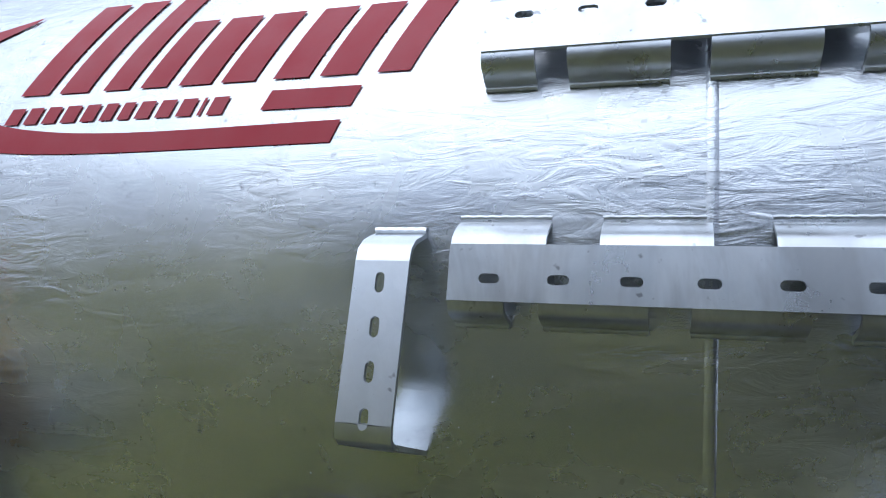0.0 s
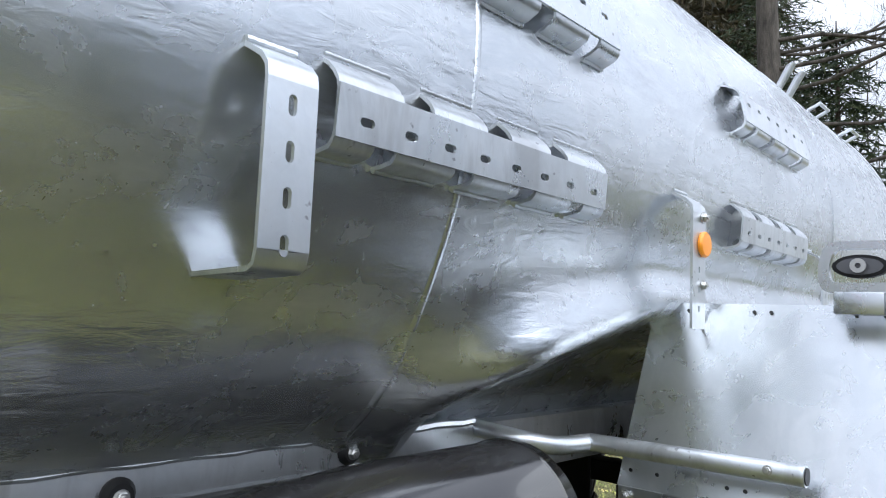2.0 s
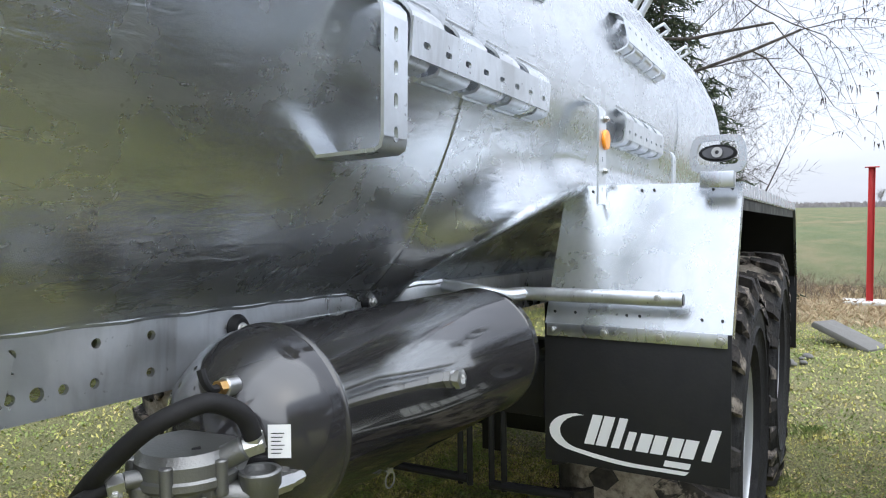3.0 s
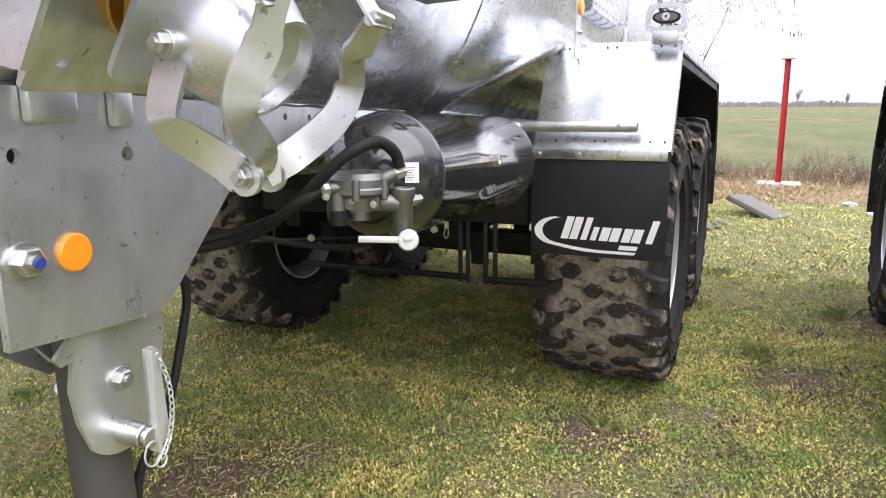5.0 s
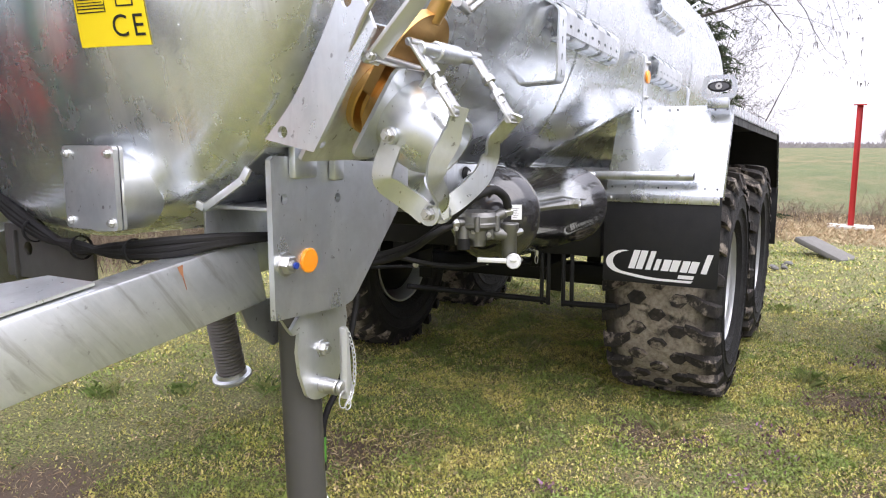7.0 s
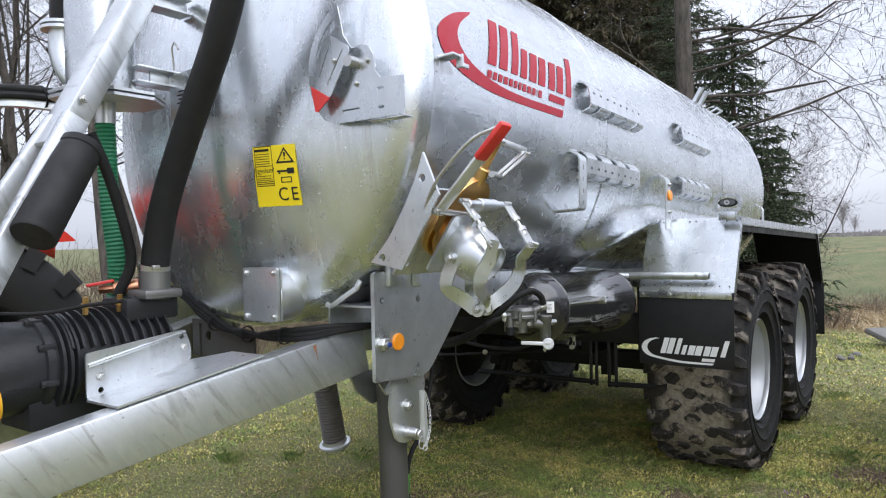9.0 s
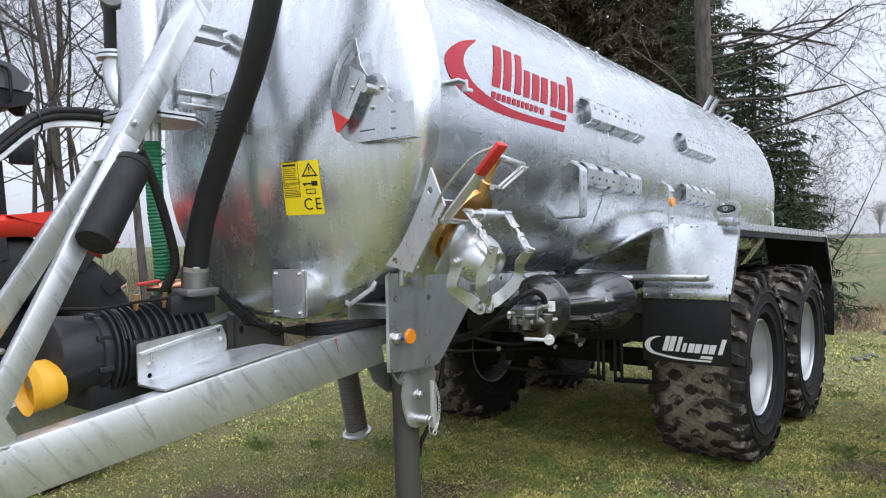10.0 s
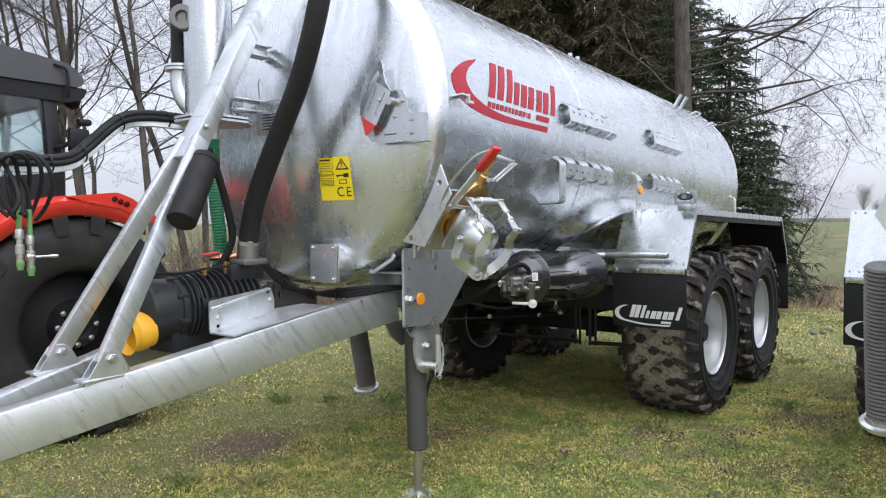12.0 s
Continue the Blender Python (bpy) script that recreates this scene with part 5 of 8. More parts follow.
    lathe(bm, [(0, 1.125), (0.024, 1.125), (0.026, 1.13), (0.027, 1.215), (0.032, 1.222), (0.033, 1.244), (0.030, 1.247), (0.025, 1.246), (0.023, 1.236), (0, 1.236)], Matrix.Translation((-0.450, -0.934, 0)), 32)
    cyl(bm, (-0.450, -0.934, 1.105), (-0.450, -0.934, 1.128), 0.016, seg=12)
    box(bm, (-0.432, -0.945, 1.118), (0.030, 0.030, 0.030), 0.004)
    part("filter", bm, CASTALU, valve, "aluminium line filter")
    for p, q, r in (((-0.435, -0.936, 1.212), (-0.388, -0.938, 1.208), 0.016), ((-0.392, -0.938, 1.208), (-0.362, -0.940, 1.210), 0.013), ((-0.478, -0.915, 1.279), (-0.448, -0.940, 1.288), 0.016), ((-0.455, -0.935, 1.278), (-0.460, -0.932, 1.308), 0.0145), ((-0.590, -0.804, 1.252), (-0.612, -0.792, 1.248), 0.0155), ((-0.47, -0.90, 1.245), (-0.455, -0.90, 1.262), 0.013)):
        bm = bmesh.new()
        cyl(bm, p, q, r, seg=6, bev=0.002)
        part("hose_fitting", bm, ZINC, valve)
    dn = Vector((-0.86, -0.50, 0.10)).normalized()
    c = Vector((-0.478, -0.962, 1.118))
    bm = bmesh.new()
    lathe(bm, [(0, 0), (0.026, 0), (0.027, 0.003), (0.027, 0.010), (0.024, 0.013), (0, 0.013)], frame_to(c, dn), 32)
    dx = Vector((dn.y, -dn.x, 0)).normalized()
    dx = dx if dx.y > 0 else -dx
    bar(bm, c + dn * 0.008, c + dn * 0.008 + dx * 0.125 + Vector((0, 0, 0.006)), 0.017, 0.006, dn, 0.002)
    box(bm, (0, 0.004, 0.016), (0.022, 0.012, 0.008), 0.002, frame_to(c, dn))
    part("release_lever", bm, PALE, valve, "white release lever with round dial")
    bm = bmesh.new()
    tube(bm, spline([(-0.460, -0.932, 1.300), (-0.475, -0.928, 1.335), (-0.510, -0.915, 1.360), (-0.547, -0.902, 1.364), (-0.598, -0.860, 1.335), (-0.620, -0.785, 1.265), (-0.595, -0.690, 1.197), (-0.578, -0.614, 1.159), (-0.60, -0.50, 1.12), (-0.72, -0.38, 1.10)], 8), 0.0150, 12)
    part("hose", bm, RUBBER, valve, "thick black air hose")
    bm = bmesh.new()
    tube(bm, spline([(-0.606, -0.795, 1.250), (-0.635, -0.765, 1.230), (-0.640, -0.715, 1.200), (-0.615, -0.640, 1.155), (-0.61, -0.52, 1.105), (-0.72, -0.38, 1.08)], 8), 0.0125, 12)
    part("hose", bm, RUBBER, valve, "black air hose")
    bm = bmesh.new()
    tube(bm, spline([(-0.43, -0.88, 1.115), (-0.42, -0.76, 1.075), (-0.45, -0.62, 1.075), (-0.53, -0.48, 1.11), (-0.62, -0.38, 1.13)], 8), 0.009, 10)
    part("hose", bm, RUBBER, valve, "thin black air hose")
    # tool tube before the mudguard
    bm = bmesh.new()
    tube(bm, spline([(0.70, -0.60, 1.40), (0.72, -0.72, 1.385), (0.80, -0.775, 1.365), (0.93, -0.80, 1.358)], 5) + [Vector((0.935, -1.05, 1.359)), Vector((0.935, -1.30, 1.360))], 0.0225, 18)
    tb = part("holder_tube", bm, GALV, t, "galvanised holder tube across the mudguard")
    # black disc on the closed end paints the shade inside the bore
    bm = bmesh.new()
    lathe(bm, [(0, 0.0), (0.018, 0.0), (0.018, 0.002), (0, 0.002)], frame_to((0.935, -1.3005, 1.360), (0, -1, 0)), 18)
    part("bore_shade_disc", bm, INK, tb)
    bm = bmesh.new()
    bolt(bm, (0.913, -1.23, 1.365), (-1, 0, 0.1), 0.010)
    part("bolt", bm, ZINC, tb)
    # black linkage under the chassis
    for p, q, r in (((1.02, 0.92, 0.705), (1.06, 0.0, 0.80), 0.011), ((1.06, 0.0, 0.80), (1.08, -0.40, 0.84), 0.011), ((1.10, 0.45, 0.617), (1.10, -0.49, 0.625), 0.017), ((1.10, -0.585, 0.619), (1.10, -0.90, 0.632), 0.017)):
        bm = bmesh.new()
        tube(bm, [p, q], r, 10)
        part("brake_rod", bm, BLACK, t, "black brake rod")
    for y in (-0.46, -0.50, -0.59, -0.64):
        bm = bmesh.new()
        bar(bm, (1.10, y, 0.60), (1.12, y + 0.01, 1.03), 0.022, 0.022)
        part("rod_hanger", bm, BLACK, t, "black hanger bar")
    for c, d in (((1.14, -0.05, 1.00), (0.10, 1.5, 0.20)), ((0.55, 0.0, 1.17), (0.08, 1.0, 0.16))):
        bm = bmesh.new()
        box(bm, c, d, 0.006)
        part("cross_beam", bm, BLACK, t, "black chassis cross beam")
    for s in (-1, 1):
        for x in (1.5, 2.25, 3.0, 3.75):
            bm = bmesh.new()
            bar(bm, (x, YM + s * 0.48, 0.60), (x, YM + s * 0.48, 1.24), 0.10, 0.02, (1, 0, 0))
            part("spring_hanger", bm, BLACK, t, "black spring hanger")
        # axle carriers; the short upper pair is added to darken under the tank
        for a, b, w, h in (((1.15, YM + s * 0.48, 0.86), (4.0, YM + s * 0.48, 0.86), 0.09, 0.11), ((0.50, YM + s * 0.42, 1.18), (1.20, YM + s * 0.42, 1.17), 0.08, 0.16)):
            bm = bmesh.new()
            bar(bm, a, b, w, h)
            part("undercarriage_beam", bm, BLACK, t, "black lengthwise undercarriage beam")
    for p in ((0.95, 0.30, 0.79), (1.07, -0.13, 0.82), (1.08, -0.33, 0.85)):
        bm = bmesh.new()
        bolt(bm, p, (-1, -0.3, 0), 0.018)
        part("rod_clamp", bm, ZINC, t, "small bright rod clamp")


# ---------------------------------------------------------------- front: struts, pump, standpipe, level gauge
def strut_frame(t):
    bm = bmesh.new()
    top = Vector((-1.62, 0.02, 3.05))
    for s, p in ((-1, Vector((-2.736, -0.147, 1.056))), (1, Vector((-2.748, 0.282, 1.041)))):
        mid = Vector((-2.165, 0.02 + s * 0.055, 2.06))
        bar(bm, p + (p - mid) * 0.03, mid, 0.045, 0.085, (1, 0, -0.5), 0.006)
    bar(bm, (-2.22, 0.02, 1.95), top, 0.14, 0.085, (1, 0, -0.5), 0.006)
    fr = part("hose_frame", bm, GALV_BAR, t, "galvanised A-shaped hose frame", angle=25)
    for p in (Vector((-2.736, -0.147, 1.056)), Vector((-2.748, 0.282, 1.041))):
        bm = bmesh.new()
        bolt(bm, p + Vector((0, -0.032, 0)), (0, -1, 0), 0.026)
        part("bolt", bm, ZINC, fr)
        bm = bmesh.new()
        for o in (-0.03, 0.022):
            plate(bm, rounded([(-0.125, -0.105), (0.085, -0.065), (0.035, 0.03), (-0.03, 0.035)], 0.02), 0.008, frame_to(p + Vector((0, o, 0)), (0, -1, 0), (1, 0, 0)))
        box(bm, (p.x - 0.015, p.y, p.z - 0.082), (0.23, 0.09, 0.012), 0.003, None)
        part("foot_lug", bm, GALV, fr, "galvanised pivot lug", angle=25)
    bm = bmesh.new()
    bolt(bm, (-2.15, -0.065, 2.12), (0, -1, 0), 0.016)
    part("bolt", bm, ZINC, fr)
    # rubber buffer hanging on the frame
    a, b = Vector((-2.160, -0.060, 1.955)), Vector((-2.385, -0.185, 1.645))
    bm = bmesh.new()
    lathe(bm, [(0, 0), (0.072, 0), (0.074, 0.004), (0.074, 0.028), (0.070, 0.032), (0.070, (b - a).length - 0.006), (0.066, (b - a).length), (0, (b - a).length)], frame_to(a, b - a), 40)
    part("buffer", bm, RUBBER, fr, "black rubber sleeve with a clamp band")
    # big suction hose rising before the tank
    bm = bmesh.new()
    tube(bm, spline([(-1.83, 0.045, 1.50), (-1.83, 0.02, 1.62), (-1.83, -0.05, 1.80), (-1.83, -0.21, 2.065), (-1.83, -0.385, 2.335), (-1.83, -0.495, 2.575), (-1.81, -0.545, 2.80), (-1.76, -0.53, 3.05), (-1.66, -0.42, 3.28)], 8), 0.054, 24)
    h = part("suction_hose", bm, RUBBER, t, "thick black rubber hose")
    bm = bmesh.new()
    lathe(bm, [(0.0545, 0), (0.058, 0.0), (0.058, 0.022), (0.0545, 0.022)], frame_to((-1.83, 0.045, 1.515), (0, -0.2, 1)), 32)
    box(bm, (-1.86, -0.012, 1.527), (0.03, 0.015, 0.016), 0.003)
    part("hose_clamp", bm, ZINC, h, "bright hose clamp")
    bm = bmesh.new()
    tube(bm, spline([(-2.08, 0.03, 2.02), (-2.02, 0.04, 1.90), (-1.95, 0.06, 1.72), (-1.90, 0.09, 1.55), (-1.93, 0.14, 1.42)], 6), 0.020, 12)
    part("cable_loom", bm, RUBBER, t, "black cable loom beside the hose")


def vacuum_pump(t):
    ax = Matrix.Translation((-2.40, 0.13, 1.20)) @ Matrix.Rotation(radians(90), 4, "Y")
    bm = bmesh.new()
    lathe(bm, [(0, -0.05), (0.10, -0.05), (0.155, -0.03), (0.165, -0.01), (0.155, 0.12), (0.165, 0.125), (0.165, 0.15), (0.155, 0.155), (0.155, 0.60), (0.13, 0.63), (0, 0.63)], ax, 48)
    for k in range(3):
        lathe(bm, [(0.15, 0.165 + 0.025 * k), (0.178, 0.168 + 0.025 * k), (0.178, 0.178 + 0.025 * k), (0.15, 0.181 + 0.025 * k)], ax, 48)
    pump = part("vacuum_pump", bm, PUMP, t, "anthracite cast vacuum pump with cooling fins", angle=35)
    bm = bmesh.new()
    box(bm, (-2.02, 0.13, 1.10), (0.60, 0.22, 0.22), 0.01)
    part("pump_foot", bm, PUMP, pump, "cast pump foot")
    for k in range(11):
        bm = bmesh.new()
        x = -2.20 + 0.038 * k
        pl = [(0.13 + 0.185 * math.cos(a), 1.20 + 0.185 * math.sin(a)) for a in (radians(20 + 14 * j) for j in range(11))]
        pl += [(0.13 + 0.150 * math.cos(a), 1.20 + 0.150 * math.sin(a)) for a in (radians(160 - 14 * j) for j in range(11))]
        plate(bm, pl, 0.008, Matrix(((0, 0, 1, x), (1, 0, 0, 0), (0, 1, 0, 0), (0, 0, 0, 1))))
        part("cooling_fin", bm, PUMP, pump, angle=30)
    for k in range(8):
        a = 2 * math.pi * k / 8 + 0.3
        bm = bmesh.new()
        bolt(bm, (-2.385 + 0.1, 0.13 + 0.160 * math.cos(a), 1.20 + 0.160 * math.sin(a)), (-1, 0, 0), 0.012)
        box(bm, (-2.27, 0.13 + 0.158 * math.cos(a), 1.20 + 0.158 * math.sin(a)), (0.06, 0.022, 0.022), 0.004)
        part("lug_bolt", bm, PUMP, pump)
    bm = bmesh.new()
    box(bm, (-1.86, 0.10, 1.37), (0.22, 0.18, 0.09), 0.012)
    part("pump_outlet", bm, PUMP, pump, "cast outlet box")
    bm = bmesh.new()
    lathe(bm, [(0.085, 0.0), (0.085, 0.02), (0.092, 0.03), (0.094, 0.07), (0.088, 0.085), (0.100, 0.125), (0.096, 0.125), (0.083, 0.085), (0.088, 0.07), (0.08, 0.03), (0.04, 0.02)], Matrix.Translation((-2.42, 0.06, 1.125)) @ Matrix.Rotation(radians(-97), 4, "Y"), 36)
    part("shaft_guard", bm, YELLOW, pump, "yellow plastic drive-shaft guard")
    bm = bmesh.new()
    cyl(bm, (-2.52, 0.06, 1.13), (-2.40, 0.06, 1.13), 0.020, seg=12)
    part("drive_shaft", bm, ZINC, pump)
    for x in (-2.10, -1.97):
        bm = bmesh.new()
        cyl(bm, (x, 0.06, 1.365), (x, 0.055, 1.43), 0.011, seg=6)
        cyl(bm, (x, 0.06, 1.39), (x, 0.058, 1.405), 0.015, seg=12)
        part("oil_nipple", bm, BRASS, pump, "brass oiler nipple")
    bm = bmesh.new()
    tube(bm, spline([(-2.40, 0.10, 1.395), (-2.25, 0.05, 1.385), (-2.10, 0.045, 1.40), (-1.97, 0.045, 1.405), (-1.86, 0.02, 1.43)], 6), 0.007, 8)
    part("oil_line", bm, RUBBER, pump, "thin black oil line")
    bm = bmesh.new()
    cyl(bm, (-1.83, 0.045, 1.40), (-1.83, 0.045, 1.53), 0.058, seg=28, bev=0.004)
    box(bm, (-1.84, 0.03, 1.425), (0.16, 0.13, 0.035), 0.008)
    part("hose_elbow", bm, CASTALU, pump, "cast aluminium hose elbow")
    bm = bmesh.new()
    cyl(bm, (-1.93, 0.17, 1.445), (-1.85, 0.12, 1.455), 0.028, seg=18, bev=0.003)
    cyl(bm, (-1.97, 0.20, 1.445), (-1.93, 0.17, 1.445), 0.018, seg=6)
    cock = part("ball_cock", bm, material("copper_cock", (0.62, 0.30, 0.18), 0.35, 1.0), pump, "copper-coloured ball cock")
    bm = bmesh.new()
    bar(bm, (-2.02, 0.20, 1.462), (-1.93, 0.165, 1.478), 0.03, 0.012)
    part("cock_handle", bm, RED, pump, "red handle")
    # bracket between pump and beam
    bm = bmesh.new()
    m = Matrix(((1, 0, 0, 0), (0, 0, -1, -0.090), (0, 1, 0, 0), (0, 0, 0, 1)))
    plate(bm, rounded([(-2.185, 1.088), (-2.185, 1.246), (-1.800, 1.288), (-1.775, 1.225), (-1.775, 1.167)], 0.015), 0.008, m, [circle(-2.135, 1.115, 0.010), circle(-1.815, 1.262, 0.010)])
    bar(bm, (-2.18, -0.103, 1.205), (-1.80, -0.103, 1.278), 0.008, 0.012, bevel=0.003)
    v = [(x, y, 1.087 + (x + 2.20) * 0.1924) for x, y in ((-2.185, -0.095), (-1.775, -0.095), (-1.66, -0.200), (-1.66, -0.385), (-2.185, -0.290))]
    a = [bm.verts.new(p) for p in v]
    b = [bm.verts.new((x, y, z - 0.008)) for x, y, z in v]
    bm.faces.new(a)
    bm.faces.new(b)
    for k in range(5):
        bm.faces.new((a[k], a[(k + 1) % 5], b[(k + 1) % 5], b[k]))
    brk = part("pump_bracket", bm, GALV, t, "galvanised pump bracket", angle=25)
    for x, z in ((-2.135, 1.160), (-1.805, 1.220)):
        bm = bmesh.new()
        bolt(bm, (x, -0.099, z), (0, -1, 0), 0.016)
        part("bolt", bm, ZINC, brk)
    bm = bmesh.new()                                      # plate and cables under the tank's front
    plate(bm, rounded([(-0.040, 1.105), (0.40, 1.10), (0.40, 1.27), (-0.040, 1.225)], 0.01), 0.010, Matrix(((0, 0, 1, -1.42), (1, 0, 0, 0.0), (0, 1, 0, 0), (0, 0, 0, 1))), [circle(0.28, 1.195, 0.022, 18)])
    box(bm, (-1.40, 0.34, 1.17), (0.06, 0.012, 0.16), 0.003)
    part("carrier_plate", bm, JACK, t, "grey carrier plate under the tank")
    for o in (0.0, 0.020, -0.016):
        bm = bmesh.new()
        tube(bm, spline([(-1.62, 0.50 + o, 1.46), (-1.50, 0.363, 1.390 + o * 0.4), (-1.47, 0.262, 1.312 + o), (-1.46, 0.121, 1.251 + o * 0.6), (-1.46, -0.026, 1.226 - o * 0.5), (-1.46, -0.194, 1.226 + o * 0.6), (-1.44, -0.373, 1.242 + o), (-1.36, -0.50, 1.262 + o * 0.5), (-1.20, -0.54, 1.26)], 7), 0.0125, 9)
        part("cable", bm, RUBBER, t, "black cable running under the tank end")
    for y, z in ((0.17, 1.262), (-0.05, 1.226), (-0.28, 1.232)):
        bm = bmesh.new()
        lathe(bm, [(0.032, 0), (0.036, 0), (0.036, 0.010), (0.032, 0.010)], frame_to((-1.46, y, z), (0, 1, -0.15)), 14)
        part("cable_tie", bm, PLASTIC, t, "black cable tie")


def standpipe(t):
    X, Y = -1.90, 0.27
    bm = bmesh.new()
    cyl(bm, (X, Y, 2.22), (X, Y, 3.25), 0.128, seg=56)
    pipe = part("standpipe", bm, GALV_SHEET, t, "upright galvanised pipe before the tank")
    bm = bmesh.new()
    plate(bm, [(0.22 * math.cos(a), 0.20 * math.sin(a)) for a in (2 * math.pi * k / 8 + 0.39 for k in range(8))], 0.012, Matrix.Translation((X + 0.02, Y - 0.02, 2.205)))
    plate(bm, [(0.22 * math.cos(a), 0.20 * math.sin(a)) for a in (2 * math.pi * k / 8 + 0.39 for k in range(8))], 0.012, Matrix.Translation((X + 0.02, Y - 0.02, 2.185)))
    part("flange", bm, GALV, pipe, "bolted flange", angle=25)
    for k in range(8):
        a = 2 * math.pi * k / 8
        bm = bmesh.new()
        bolt(bm, (X + 0.02 + 0.175 * math.cos(a), Y - 0.02 + 0.165 * math.sin(a), 2.217), (0, 0, 1), 0.013)
        part("bolt", bm, ZINC, pipe)
    bm = bmesh.new()
    n = Vector((-0.85, 0.35, 0)).normalized()
    c = Vector((X, Y, 2.75)) + n * 0.12
    lathe(bm, [(0.036, 0), (0.070, 0.0), (0.070, 0.045), (0.064, 0.052), (0.036, 0.052), (0.034, 0.032), (0, 0.032)], frame_to(c, Vector((-0.75, -0.62, 0))), 30)
    part("sight_glass", bm, CASTALU, pipe, "round sight glass with flange")
    bm = bmesh.new()
    cyl(bm, (X - 0.05, Y + 0.19, 2.52), (X - 0.05, Y + 0.19, 3.2), 0.05, seg=20)
    part("side_hose", bm, RUBBER, pipe, "black hose beside the pipe")
    bm = bmesh.new()
    tube(bm, spline([(X - 0.05, Y + 0.19, 2.52), (X - 0.05, Y + 0.19, 2.40), (X - 0.03, Y + 0.14, 2.30), (X, Y + 0.05, 2.25)], 6), 0.055, 18)
    lathe(bm, [(0, 0), (0.085, 0), (0.085, 0.012), (0, 0.012)], frame_to((X - 0.05, Y + 0.19, 2.515), (0, 0, 1)), 24)
    lathe(bm, [(0, 0), (0.085, 0), (0.085, 0.012), (0, 0.012)], frame_to((X - 0.05, Y + 0.19, 2.495), (0, 0, 1)), 24)
    part("elbow", bm, GALV, pipe, "galvanised elbow with flange")
    for z in (2.30, 2.62):
        bm = bmesh.new()
        for dz in (-0.03, 0.03):
            box(bm, (X + 0.20, Y - 0.10, z + dz), (0.26, 0.09, 0.008), 0.001)
        box(bm, (X + 0.24, Y - 0.10, z), (0.18, 0.008, 0.06), 0.001)
        part("pipe_bracket", bm, GALV, pipe, "galvanised channel bracket", angle=25)
    bm = bmesh.new()
    cyl(bm, (X, Y - 0.02, 2.10), (X, Y - 0.02, 2.19), 0.040, seg=20)
    part("hose_tail", bm, ZINC, pipe, "zinc-plated hose tail")
    bm = bmesh.new()
    corrugated(bm, spline([(X, Y - 0.02, 2.11), (X + 0.01, Y - 0.02, 1.80), (X + 0.03, Y - 0.03, 1.55), (X + 0.04, Y, 1.38)], 8), 0.036, 0.016, 0.003)
    part("green_hose", bm, GREEN_HOSE, t, "green ribbed suction hose")
    # hose arm towards the tractor
    bm = bmesh.new()
    arm = spline([(-1.86, 0.42, 2.185), (-2.10, 0.55, 2.205), (-2.26, 0.58, 2.165), (-2.42, 0.60, 2.02), (-2.52, 0.61, 1.945), (-2.70, 0.62, 1.925), (-3.10, 0.64, 1.93)], 6)
    rings = []
    for i, p in enumerate(arm):
        d = (arm[min(i + 1, len(arm) - 1)] - arm[max(i - 1, 0)]).normalized()
        side = d.cross(Vector((0, 0, 1))).normalized()
        up = side.cross(d)
        rings.append([bm.verts.new(p + side * u + up * w) for u, w in ((-0.015, -0.024), (-0.012, -0.0275), (0.012, -0.0275), (0.015, -0.024), (0.015, 0.0275), (-0.015, 0.0275))])
    for a, b in zip(rings, rings[1:]):
        for k in range(6):
            bm.faces.new((a[k], a[(k + 1) % 6], b[(k + 1) % 6], b[k]))
    bm.faces.new(rings[0])
    bm.faces.new(rings[-1])
    part("hose_arm", bm, GALV, t, "bent grey arm carrying hoses", angle=25)
    for o in ((0, -0.02, 0.045), (0, 0.012, 0.052), (0, -0.028, 0.018)):
        bm = bmesh.new()
        tube(bm, [p + Vector(o) for p in arm], 0.016, 10)
        part("hydraulic_hose", bm, RUBBER, t, "black hydraulic hose strapped to the arm")
    for k in (4, 12, 20, 28):
        bm = bmesh.new()
        p = arm[min(k, len(arm) - 1)]
        lathe(bm, [(0.044, 0), (0.048, 0), (0.048, 0.008), (0.044, 0.008)], frame_to(p + Vector((0, -0.008, 0.02)), (1, 0, 0.2)), 12)
        part("hose_strap", bm, PLASTIC, t, "black strap round the hoses")
    coil = None
    for k in range(5):
        bm = bmesh.new()
        c = Vector((-2.95 + 0.042 * k, 0.35 + 0.03 * k, 1.79))
        r = 0.13 + 0.012 * k
        tube(bm, [c + Vector((r * 0.55 * math.cos(a), 0.05 * math.sin(a * 2 + k), r * math.sin(a) + 0.02)) for a in (radians(-60 + 12 * j) for j in range(26))], 0.010, 8)
        ob = part("coiled_hose", bm, RUBBER, t, "coiled black hydraulic hose")
        coil = coil or ob
    CAP = material("green_cap", (0.13, 0.27, 0.09), 0.5)
    for x, y, top, z in ((-2.844, 0.42, 1.74, 1.575), (-2.797, 0.42, 1.77, 1.545)):
        bm = bmesh.new()
        tube(bm, spline([(x - 0.03, y, 1.86), (x, y, top), (x, y, z + 0.01)], 4), 0.009, 8)
        part("hose", bm, RUBBER, coil)
        bm = bmesh.new()
        lathe(bm, [(0, 0.165), (0.011, 0.165), (0.012, 0.02), (0.012, 0.0), (0, 0.0)], Matrix.Translation((x, y, z)), 12)
        part("hose_sleeve", bm, CAP, coil, "green plastic hose sleeve")
        bm = bmesh.new()
